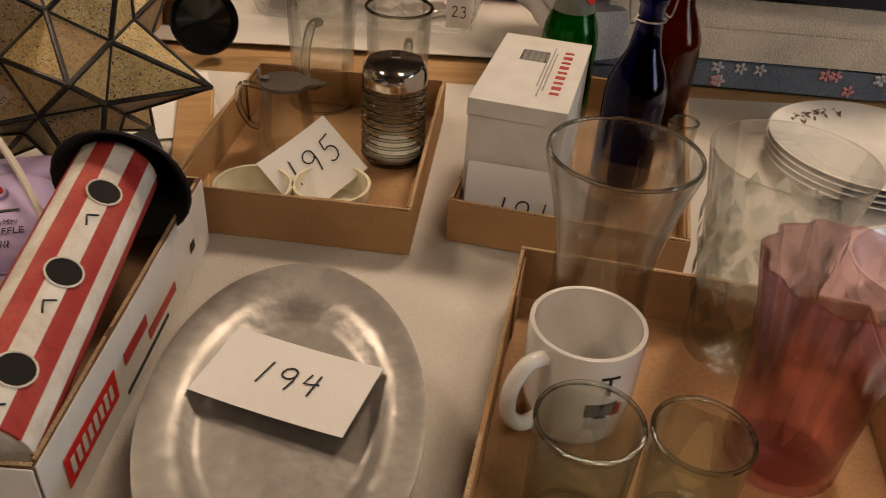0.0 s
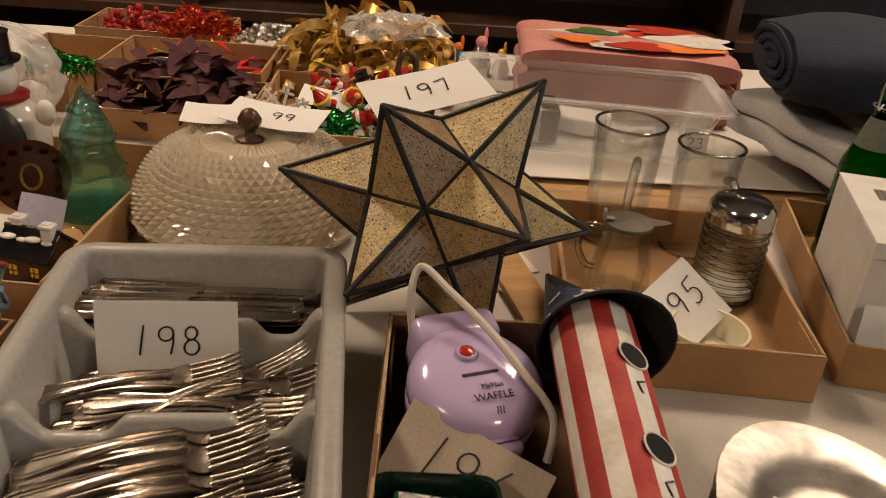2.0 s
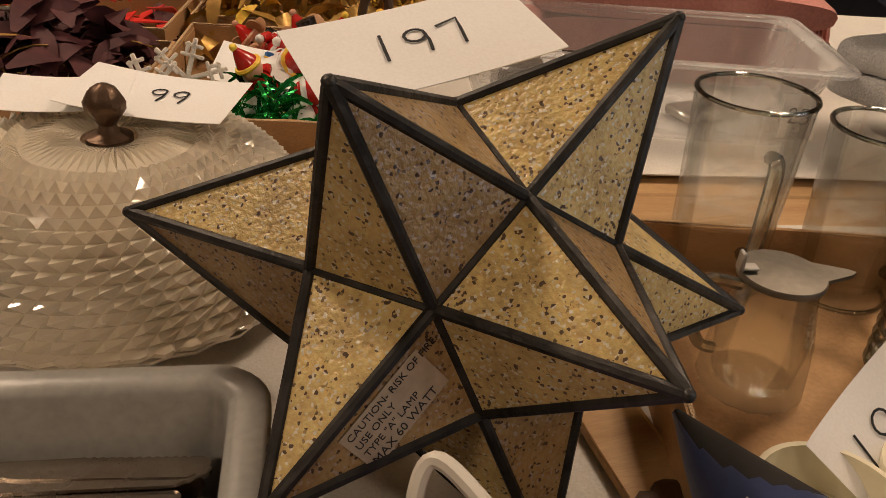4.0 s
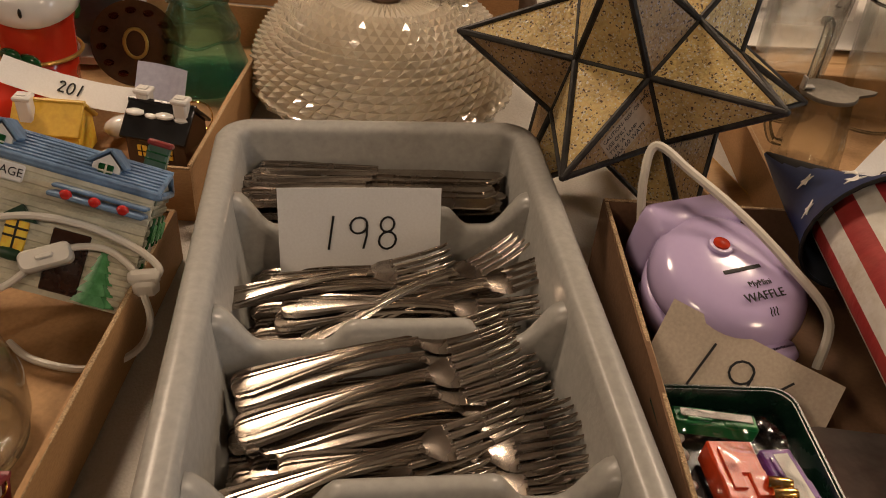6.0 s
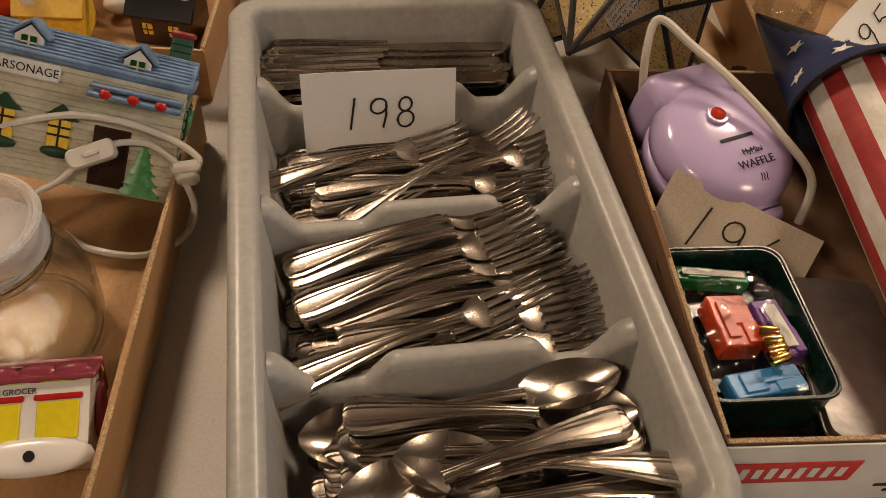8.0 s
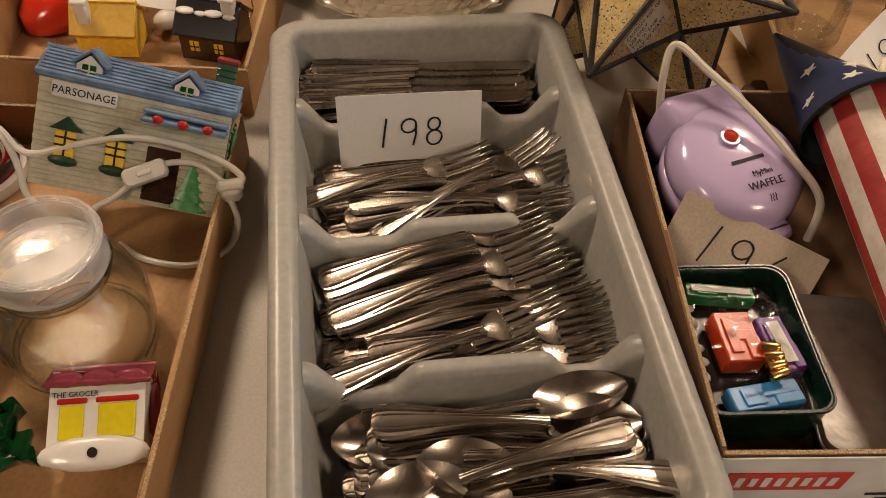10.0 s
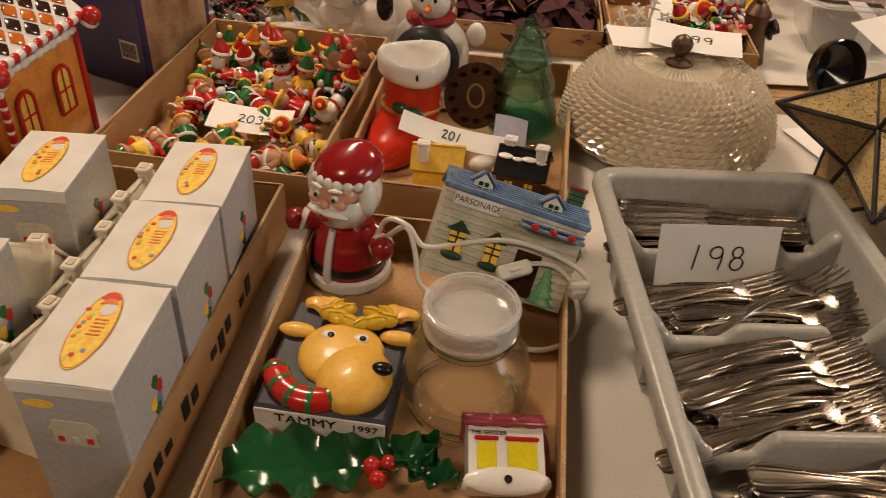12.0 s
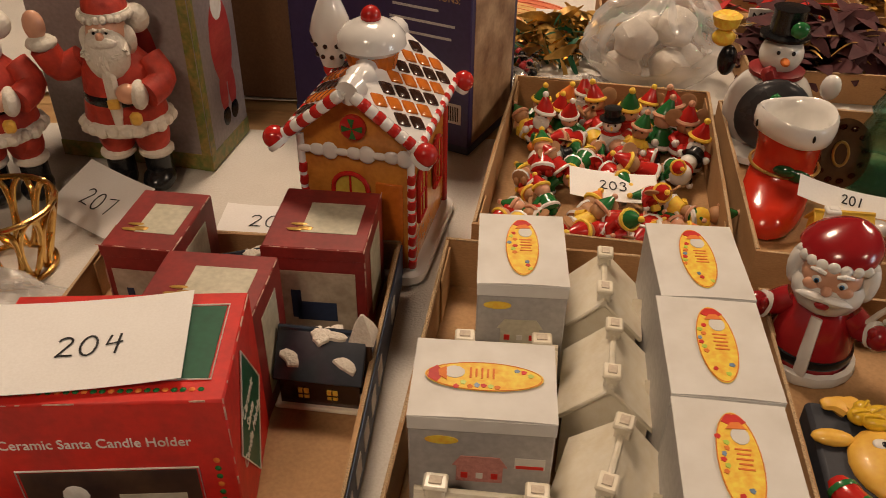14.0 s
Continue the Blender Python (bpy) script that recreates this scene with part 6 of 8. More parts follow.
cuff = [[(r * math.cos(TAU * k / 28), .004 + r * math.sin(TAU * k / 28), z + .004 * math.sin(2 * TAU * k / 28)) for k in range(28)] for r, z in ((.042, .1), (.047, .103), (.049, .114), (.048, .126), (.045, .13), (.0405, .127), (.038, .115), (.034, .06), (.004, .05))]
part("cuff", G().rings(cuff, cap0=False), CHINA, bt, "white glazed cuff", smooth=70)
for k in range(4):
    part("toggle", G().sph((.002, .002, .005), (.0488 * math.cos(1.57 * k + .6), .004 + .0488 * math.sin(1.57 * k + .6), .115), 6, 5), BLACK, bt)
part("holly_sprig", G().sph((.016, .006, .009), (.022, -.034, .062), 12, 8).sph((.014, .006, .008), (.006, -.04, .068), 12, 8), LEAFG, bt)
part("strap", G().tube([(.0415 * math.cos(a), .004 + .0415 * math.sin(a), .058) for a in [TAU * j / 28 for j in range(28)]], .0022, 6, True), GOLDRIB, bt)
tree_p = [(.0005, 0), (.046, 0), (.05, .004), (.05, .012), (.049, .025), (.04, .052), (.037, .056), (.042, .062), (.041, .07), (.031, .093), (.028, .097), (.033, .103), (.031, .111), (.019, .135), (.02, .139), (.012, .15), (.006, .162), (.0005, .168), (.0005, .16), (.009, .148), (.016, .134), (.027, .108), (.029, .102), (.025, .095), (.037, .066), (.033, .055), (.045, .022), (.046, .008), (.0005, .006)]
gt = thing("glass_tree", "teal green glass christmas tree in stacked tiers", "ornament", -.778, 1.232, .757)
part("tree_body", G().lathe(tree_p, 40, wob=lambda a, z: 1 + .03 * math.cos(9 * a) * (1 if z < .15 else 0)), GLASS_T, gt, smooth=60)
part("base", G().lathe([(.0005, 0), (.051, 0), (.052, .006), (.05, .008), (0, .009)], 36), GLASS_T, gt)
for z, r in ((.058, .0425), (.1, .0335), (.138, .0205)):
    part("bead_garland", G().tube([(r * math.cos(TAU * k / 36), r * math.sin(TAU * k / 36), z + .003 * math.sin(5 * TAU * k / 36)) for k in range(36)], .0016, 6, True), GLASS_T, gt)


def snowman():
    g = G()
    g.k = 0
    g.sph((.06, .045, .064), (0, 0, .064), 24, 16).sph((.029, .027, .028), (0, -.004, .145), 20, 12)
    g.lathe([(.06, 0), (.068, .004), (.066, .012), (.05, .016)], 28)
    g.k = 1
    g.sph((.05, .016, .052), (0, -.039, .07), 22, 14)
    g.k = 2
    g.lathe([(.026, .112), (.036, .116), (.037, .122), (.029, .126)], 22)
    g.box(.02, .012, .06, (.045, -.03, .098), .005, pose(0, 0, 0, 0, -28, 0))
    g.k = 3
    g.lathe([(.0, .167), (.032, .167), (.033, .171), (.022, .173), (.0215, .202), (.023, .206), (0, .208)], 24)
    g.k = 4
    g.sph((.006, .012, .005), (0, -.034, .144), 10, 7)
    g.k = 3
    for x in (-.012, .012):
        g.sph((.0026, .002, .003), (x * .8, -.0285, .154), 8, 6)
    g.k = 5
    g.sph((.016, .014, .012), (-.078, 0, .16), 10, 7).lathe([(.006, .17), (.016, .176), (.02, .19), (.013, .194), (0, .188)], 12, pose(-.078, 0, 0))
    g.k = 3
    g.sph((.013, .011, .022), (-.068, -.004, .13), 12, 8)
    g.k = 6
    g.sph((.012, .008, .012), (.01, -.03, .186), 8, 6).sph((.012, .008, .028), (-.004, -.053, .08), 8, 6)
    g.k = 0
    g.sph((.014, .012, .018), (.07, -.02, .108), 10, 8)
    return g


solid("snowman_figurine", snowman(), [CHINA, mat("grey snow scene", (.05, .05, .055), .25), mat("plaid red scarf", (.3, .03, .03), .35, scale=90), BLACK, ORANGE, YELLOW, GREEN], "white ceramic snowman with a black top hat and red scarf", "figurine", m=pose(-.918, 1.318, .757, 0, 0, -6))
br = thing("brown_glass_plate", "round dark brown embossed glass plate leaning upright", "plate", -.848, 1.222, .757, 0, m=pose(-.848, 1.215, .806, 72, 0, 18))
part("disc", G().lathe([(.0005, 0), (.03, 0), (.045, .004), (.047, .0055), (.044, .006), (.03, .003), (.0005, .003)], 40), mat("dark amber pressed glass", (.07, .03, .012), .12, coat=.4), br)
for k in range(12):
    part("boss", G().sph((.006, .004, .002), (.036 * math.cos(TAU * k / 12), .036 * math.sin(TAU * k / 12), .0055), 8, 5), GLASS_A, br)
part("centre_boss", G().tube([(.012 * math.cos(TAU * k / 16), .016 * math.sin(TAU * k / 16), .004) for k in range(16)], .002, 6, True), GOLDRIB, br)
little_house("yellow_cottage", "small bright yellow cottage ornament", pose(-.892, 1.062, .7565, 0, 0, -4), .06, .04, .03, .02, YELLOW, mat("yellow roof", (.68, .42, .04), .4, scale=50), chim=((-.018, -.012),), chim_mat=WHITE)
bh = little_house("black_roof_cottage", "tiny brown cottage ornament with a black snow-flecked roof", pose(-.783, 1.055, .7565, 0, 0, -14), .06, .048, .034, .022, DKBROWN, BLACK, chim=((.022, -.005), (-.02, .004)), chim_mat=WHITE, windows=((-.014, .018, .01, .012), (.012, .018, .01, .012)))
for k in range(4):
    part("snow_patch", G().sph((.01, .006, .003), (-.022 + .015 * k, -.014 + .005 * (k % 2), .0535 - .004 * (k % 2)), 9, 5), WHITE, bh)
solid("paper_tag", G().sheet(lambda u, v: ((u - .5) * .05, (v - .5) * .05, .006 * math.sin(u * 3)), 6, 6, .0005), mat("pale lilac paper", (.5, .5, .62), .7), "small folded pale lilac paper tag", "tag", m=pose(-.80, 1.115, .80, 55, 20, 20))
solid("wire_ring", G().tube([(.018 * math.cos(a), .018 * math.sin(a), .002 * math.sin(3 * a)) for a in [TAU * j / 20 for j in range(20)]], .0009, 5, True), GOLD, "small gold wire ring", "ornament", m=pose(-.765, 1.1, .778, 40, 0, 0))
solid("white_bauble", G().sph((.02, .014, .011), u=14, v=9), CHINA, "small glossy white bauble", "ornament", m=pose(-.835, 1.09, .77, 0, 0, 30))
card("201", on3((-.877, 1.083, .812), (-.809, 1.0725, .8015), (-.873, 1.095, .821)), size=.012, w=.135, d=.028, bend=.012, label="curled white card numbered 201 laid over the cottages")

# ---- tray of white boxes and porcelain houses ----
def white_carton(x, y, w, d, rz, along, h=.14):
    t = thing("ornament_carton", "white ornament carton with a yellow oval label", "box", x, y, .7555, rz, group="white ornament cartons")
    part("body", G().box(w, d, h - .002, (0, 0, (h - .002) / 2), .0012), GREYPRINT_SHADE, t, "grey printed carton sides, shade included in the colour")
    lid = part("lid", G().sheet(lambda u, v: ((u - .5) * (w + .0016), (v - .5) * (d + .0016), h + .0006 + .0014 * math.sin(3.1 * u) * (1 - v)), 6, 4, .0016), WHITEBOX, t, "white top flap")
    part("flap", G().box(w + .001, .0012, .012, (0, -d / 2 - .0008, h - .006), .0003), WHITEBOX, lid)
    a, b = (.0165, .042) if along else (.045, .0155)
    turn = pose(0, 0, 0) if along else pose(0, 0, 0, 0, 0, 90)
    A, B = .0148, .0435
    z0 = h + .0024
    ring = [(A * math.cos(TAU * k / 32), B * math.sin(TAU * k / 32)) for k in range(32)]
    lab = part("oval_label", G().prism(ring, z0, z0 + .0004, turn), YELLOW, t, "yellow oval label")
    part("border", G().tube([(px * .97, py * .97, z0 + .0004) for px, py in ring], .0004, 5, True, turn), ORANGE, lab)
    part("holly_top", G().prism([(-.008, .034), (.001, .029), (.009, .035), (.004, .041), (-.004, .041)], z0 + .0004, z0 + .0008, turn), REDCARD, lab)
    part("santa_face", G().lathe([(.0062, z0 + .0004), (.0062, z0 + .0009), (0, z0 + .001)], 14, turn @ pose(.003, .022, 0), sy=1.25), WHITEBOX, lab, "white bearded face print")
    part("santa_hat", G().prism([(-.006, .027), (.008, .028), (.004, .034), (-.002, .033)], z0 + .0009, z0 + .0013, turn), ORANGE, lab)
    for k in range(5):
        part("text_line", G().box(.011 - .002 * (k % 2), .0016, .0004, (.003, .01 - .0042 * k, z0 + .0006), .0001, turn), ORANGE, lab)
    rq = random.Random(int(x * 977 + y * 331))
    for k in range(10):
        px, py = (-.0095 + rq.uniform(-.003, .003), .02 - k * .005) if k < 7 else (rq.uniform(-.006, .008), -.024 - (k - 7) * .005)
        part("garland_dot", G().prism([(px + rq.uniform(.0016, .0028) * math.cos(q), py + .0024 * math.sin(q)) for q in (0, 1.2, 2.5, 3.6, 5)], z0 + .0004, z0 + .0008, turn), (REDCARD, LIME, ORANGE, BLUEROOF)[k % 4], lab)
    # printed house picture and lines on the front and the side
    part("front_label", G().lathe([(.012, 0), (.012, .0005)], 18, pose(-w * .27, -d / 2, h * .84, 90, 0, 0), sy=.34), YELLOW, t)
    pic = part("front_picture", G().box(.034, .0006, .017, (.0, -d / 2 - .0004, h * .6), .0002).prism([(-.02, 0), (.02, 0), (.014, .01), (-.014, .01)], 0, .0008, pose(0, -d / 2 - .0001, h * .6 + .0085, 90, 0, 0)), ROSE if not along else SIDING, t, "printed picture of a little house")
    for k in range(3):
        part("window_print", G().box(.005, .0008, .006, (-.011 + .011 * k, -d / 2 - .0007, h * .59), .0002), REDCARD if k != 1 else WHITEBOX, pic)
    if not along:
        part("price_sticker", G().box(.022, .0006, .011, (.036, -d / 2 - .0004, h * .7), .0002), WHITEBOX, t, "white and red price sticker")
        part("sticker_band", G().box(.02, .0006, .003, (.036, -d / 2 - .0008, h * .675), .0001), REDCARD, t)
    for k, (q, zz, c) in enumerate(((.0, .45, GREEN), (.008, .58, REDCARD), (-.006, .52, YELLOW), (.004, .5, BLUEROOF), (.002, .64, GREEN), (-.004, .38, REDCARD))):
        part("side_art", G().prism([(.006 * math.cos(e) * (1.3 if j % 2 else .7), .007 * math.sin(e) * (.8 if j % 2 else 1.2)) for j, e in enumerate([TAU * i / 7 for i in range(7)])], 0, .0006, pose(w / 2 - .0001, q, h * zz, 90, 0, 90)), c, t, "printed holly art on the carton side")
    return t


white_carton(-1.275, .837, .077, .108, 0, True, .141)
white_carton(-1.306, .668, .104, .08, -1, False, .141)
white_carton(-1.122, .827, .076, .108, -1, True, .144)
white_carton(-1.129, .714, .079, .112, -3, True, .144)
white_carton(-1.138, .598, .077, .111, -4, True, .144)
for k, (x, y, rz, w, d, h) in enumerate(((-1.197, .845, 84, .072, .066, .1), (-1.201, .738, 82, .076, .068, .1), (-1.211, .628, 72, .078, .07, .1), (-1.29, .755, 0, .085, .05, .09), (-1.302, .597, -3, .092, .056, .092))):
    hh = little_house("porcelain_house", "unpainted ivory porcelain house ornament", pose(x, y, .7555, 0, 0, rz), w, d, h - .03, .034, BISQUE, BISQUE, chim=((-w * .38, .0), (w * .38, .0)), group="porcelain houses", windows=tuple((-w * .3 + w * .3 * q, (h - .03) * .45, .009, .014) for q in range(3)))
    part("gable", G().prism([(-.012, 0), (.012, 0), (0, .016)], 0, .018, pose(0, -d / 2 + .004, h - .03, 90, 0, 0)), BISQUE, hh)
    for q in range(6):
        part("shingle_strip", G().box(w + .007, .0022, .0018, (0, -d / 2 + .003 + q * d * .08, h - .027 + q * .034 * .155 + .003), .0006), BISQUE, hh)
solid("paper_flap", G().sheet(lambda u, v: ((u - .5) * .13, (v - .5) * .05, .008 + .012 * v), 6, 4, .0006), KRAFT, "tan paper flap lying in the tray", "paper", m=pose(-1.31, .53, .757, 0, 0, -2))


# ---- tray of little figures ----
def figure(kind, seed):
    """A painted ornament about 5 cm tall: kind is santa, elf, mouse, snowman or child."""
    r = random.Random(seed)
    g = G()
    h = r.uniform(.022, .026)
    coat = {"santa": 0, "elf": 3, "mouse": r.choice((0, 3, 6)), "snowman": 1, "child": r.choice((1, 7, 0, 3)), "bear": r.choice((7, 5))}[kind]
    hat = {"santa": 0, "elf": r.choice((0, 3)), "mouse": r.choice((0, 3)), "snowman": 4, "child": r.choice((0, 3, 1)), "bear": r.choice((0, 3, 8))}[kind]
    skin = {"mouse": 7, "snowman": 1, "bear": 7}.get(kind, 2)
    pale = r.choice((1, 5, 2))
    g.k = coat
    if kind == "snowman":
        g.sph((.013, .012, .0125), (0, 0, .012), 12, 8)
    else:
        g.lathe([(.0, .004), (.009, .004), (.0125, .006), (.011, h * .55), (.0075, h * .95), (.005, h)], 12)
        g.k = 4 if kind in ("santa", "elf") else coat
        g.sph((.0048, .0065, .004), (-.0055, -.003, .0035), 8, 6).sph((.0048, .0065, .004), (.0055, -.003, .0035), 8, 6)
        g.k = 1
        g.lathe([(.0122, .005), (.0135, .007), (.0122, .0095)], 12, cap0=False, cap1=False)
    g.k = skin
    g.sph((.0092, .0088, .0088), (0, 0, h + .007), 12, 8)
    if kind == "mouse":
        g.sph((.0045, .006, .004), (0, -.008, h + .005), 8, 6)
        for s in (-1, 1):
            g.k = 7
            g.lathe([(0, -.001), (.008, -.001), (.0085, .0005), (.0075, .001), (0, .0004)], 14, pose(s * .0125, .001, h + .0135, 82, 0, s * 20))
        g.k = 4
        g.sph(.0016, (0, -.0138, h + .006), 6, 5)
    if kind == "santa":
        g.k = 1
        g.sph((.0085, .0055, .0085), (0, -.0055, h + .0015), 10, 7).sph((.0055, .003, .002), (0, -.0085, h + .0055), 8, 5)
    g.k = 4
    g.sph((.0011, .001, .0014), (-.0034, -.0084, h + .009), 5, 4).sph((.0011, .001, .0014), (.0034, -.0084, h + .009), 5, 4)
    if kind == "snowman":
        g.lathe([(0, h + .0125), (.0125, h + .0125), (.0125, h + .014), (.0078, h + .0145), (.0085, h + .024), (0, h + .0245)], 14)
        g.k = 0
        g.lathe([(.008, h - .003), (.0105, h - .001), (.0082, h + .0015)], 12, cap0=False, cap1=False).box(.005, .003, .012, (.006, -.009, h - .008), .001)
        g.k = 5
        g.sph((.0012, .005, .0012), (0, -.011, h + .007), 6, 5)
    else:
        lean = r.uniform(-14, 14)
        g.k = hat
        g.lathe([(.0094, 0), (.0088, .004), (.0052, .011), (.0014, .018)], 12, pose(0, 0, h + .0105, 6, lean, 0))
        g.k = pale
        g.tube([(.0095 * math.cos(TAU * k / 12), .0093 * math.sin(TAU * k / 12), h + .0115) for k in range(12)], .0021, 6, True)
        g.sph(.0032, (.018 * math.sin(radians(lean)), -.002, h + .0285), 8, 6)
    up = r.uniform(-.002, .006)
    g.k = coat if kind != "snowman" else 4
    for s in (-1, 1):
        g.tube([(s * .007, 0, h * .86), (s * .0125, -.004, h * .66 + up), (s * .012, -.0105, h * .62 + up)], [.0042, .004, .0036] if kind != "snowman" else .0012, 7)
    g.k = 1
    for s in (-1, 1):
        g.sph(.0038, (s * .0118, -.0125, h * .62 + up), 7, 5)
    if kind in ("santa", "elf", "mouse") and r.random() < .7:
        g.k = r.choice((3, 5, 6, 0))
        g.box(.009, .007, .008, (0, -.0135, h * .5), .001)
        g.k = 5
        g.box(.0016, .0074, .0084, (0, -.0135, h * .5), .0002)
    return g


FIGM = [RED, WHITE, SKIN, GREEN, BLACK, YELLOW, mat("bright blue paint", (.03, .12, .35), .25), mat("tan mouse paint", (.42, .22, .1), .5), ORANGE]
KINDS = ("santa", "elf", "mouse", "snowman", "child", "santa", "mouse", "elf", "mouse", "bear", "child", "bear", "child")
FIGS = [figure(k, s).mesh("ornament_figure", FIGM) for s, k in enumerate(KINDS)]
tm = pose(-1.154, 1.185, .7553, 0, 0, -7.5)
rf = random.Random(21)
LBL = {"santa": "red santa ornament with a white beard", "elf": "green elf ornament in a pointed hat", "mouse": "tan mouse ornament with big round ears", "snowman": "white snowman ornament in a black top hat", "child": "child ornament in a bright winter coat", "bear": "tan bear ornament with a coloured hat"}
stood = ((-.1, .155, 1), (-.068, .165, 9), (-.012, .152, 2), (-.045, .168, 5), (.05, .16, 0), (.098, .158, 8), (-.098, .098, 5), (-.05, .112, 7), (.008, .098, 3), (.038, .086, 11), (.072, .112, 10), (.105, .108, 6), (-.075, .132, 4), (.03, .135, 12), (.112, .065, 0))
for x, y, k in stood:
    s = rf.uniform(1.3, 1.6)
    solid("ornament_figure", FIGS[k], None, "small painted " + LBL[KINDS[k]], "ornament", m=tm @ pose(x, y, .0045, rf.uniform(-10, 4), rf.uniform(-10, 10), rf.uniform(-35, 35)) @ Matrix.Scale(s, 4), group="figures in the tray")
lain = ((.075, .07, 0), (.03, .04, 5), (-.1, .02, 3), (-.075, .0, 4), (-.08, -.05, 12), (-.1, -.09, 0), (-.07, -.12, 10), (-.03, -.125, 9), (.01, -.128, 2), (.065, -.1, 5), (.085, -.05, 1), (.1, -.085, 11), (.09, .005, 3), (.105, -.13, 0), (-.01, -.15, 8), (.04, -.15, 7), (-.06, -.15, 5), (-.1, -.15, 6), (.075, -.165, 9))
for x, y, k in lain:
    s = rf.uniform(1.05, 1.35)
    solid("ornament_figure", FIGS[k], None, "small painted " + LBL[KINDS[k]] + " lying down", "ornament", m=tm @ pose(x, y, .0045 + .0115 * s, rf.choice((86, 80, 70)), rf.uniform(-14, 14), rf.uniform(0, 360)) @ Matrix.Scale(s, 4), group="figures in the tray")
for k in range(34):
    x, y = rf.uniform(-.112, .112), (rf.uniform(-.175, .02) if k < 22 else rf.uniform(.02, .17))
    s, q = rf.uniform(.95, 1.3), rf.choice((2, 4, 6, 8, 9, 10, 11, 12))
    solid("ornament_figure", FIGS[q], None, "loose painted " + LBL[KINDS[q]], "ornament", m=tm @ pose(x, y, .016 + rf.uniform(0, .016), rf.uniform(50, 100), rf.uniform(-40, 40), rf.uniform(0, 360)) @ Matrix.Scale(s, 4), group="figures in the tray")
for k in range(16):
    x, y = rf.uniform(-.11, .11), rf.uniform(-.19, .12)
    solid("ornament_bead", G().sph(rf.uniform(.006, .011), u=10, v=7), (RED, WHITE, GREEN, YELLOW, ORANGE)[k % 5], "tiny round painted ornament", "ornament", m=tm @ pose(x, y, .012), group="loose baubles")
card("203", tm @ pose(.012, -.052, .036, 10, 4, 6), size=.016, w=.11, d=.055, label="white card numbered 203 lying among the figures")

# ---- gingerbread house jar and the boxes round it ----
gm = pose(-1.434, 1.062, .7505, 0, 0, -9.5)
gh = thing("gingerbread_jar", "glossy ceramic gingerbread house jar with snowy roof and candy trim", "cookie jar", 0, 0, 0, m=gm)
W2, D2, HW, HR = .06, .078, .172, .055
part("base", G().rings([rrect(.146 + a, .184 + a, .02, z) for a, z in ((0, 0), (.004, .004), (.002, .012), (-.006, .015))]), SNOW, gh, "white icing base")
part("wall_body", G().prism([(-W2, .012), (W2, .012), (W2, HW), (0, HW + HR * .92), (-W2, HW)], -D2, D2, Matrix(((1, 0, 0, 0), (0, 0, 1, 0), (0, 1, 0, 0), (0, 0, 0, 1)))), GINGER, gh)
RL = math.hypot(W2 + .01, HR) + .004
RA = math.degrees(math.atan2(HR, W2 + .01))
part("ridge_snow", G().tube([(.002 * math.sin(k * 1.9), -D2 - .014 + k * (2 * D2 + .028) / 16, HW + HR + .001 + .002 * math.sin(k * 2.7)) for k in range(17)], [.013 + .003 * math.sin(k * 2.1) for k in range(17)], 12), SNOW, gh, "thick mounded icing along the ridge")
for sg, nm in ((1, "east"), (-1, "west")):
    rm = pose(0, 0, HW + HR + .004, 0, sg * RA, 0)
    part("roof_slope", G().box(RL, D2 * 2 + .03, .009, (sg * RL / 2, 0, 0), .004, rm), SNOW, gh, "glossy white icing roof")
    for i in range(6):
        for j in range(4):
            px, py = sg * (.03 + j * .0152), -.074 + i * .0295 + (.01475 if j % 2 else 0)
            if py > .076:
                continue
            part("roof_tile", G().rings([[(c * e, d * e, z) for c, d in ((-.0125, 0), (-.0068, -.0068), (0, -.0128), (.0068, -.0068), (.0125, 0), (.0068, .0068), (0, .0128), (-.0068, .0068))] for e, z in ((.9, 0), (.86, .0016), (.6, .0028))], rm @ pose(px, py, .0045)), DKBROWN if (i + j // 2) % 2 else AMBERP, gh, "amber or dark candy tile")
    for k in range(9):
        part("candy_stripe", G().lathe([(.0056, -.005), (.0066, -.003), (.0066, .003), (.0056, .005)], 12, rm @ pose(sg * (.012 + k * .0096), -D2 - .016, .001, 0, 90, 0)), RED if k % 2 else SNOW, gh)
    for k in range(16):
        part("candy_stripe", G().lathe([(.0052, -.0054), (.0062, -.003), (.0062, .003), (.0052, .0054)], 12, rm @ pose(sg * (RL - .003), -D2 - .008 + k * .0108, 0, 90, 0, 0)), RED if k % 2 else SNOW, gh)
    for yy in (-D2 - .018, D2 + .012):
        part("candy_ball", G().sph(.0125, (0, 0, 0), 16, 10, rm @ pose(sg * (RL + .006), yy, .004)), RED, gh, "round red candy ball")
        part("candy_band", G().lathe([(.0128, -.003), (.0134, 0), (.0128, .003)], 16, rm @ pose(sg * (RL + .006), yy, -.003), cap0=False, cap1=False), SNOW, gh)
    part("corner_cane", G().lathe([(.0042, .012), (.0042, HW)], 10, pose(sg * W2, -D2, 0)), SNOW, gh)
    for k in range(8):
        part("cane_stripe", G().lathe([(.0045, 0), (.005, .003), (.0045, .0115)], 10, pose(sg * W2, -D2, .018 + k * .0155, 6, 8, 0)), RED, gh)
    part("corner_cane", G().lathe([(.005, .012), (.005, HW)], 10, pose(sg * W2, D2, 0)), RED, gh)


def arched(w, h):
    return [(-w / 2, 0), (w / 2, 0)] + [(w / 2 * math.cos(radians(q)), h - w / 2 + w / 2 * math.sin(radians(q))) for q in range(0, 181, 20)]


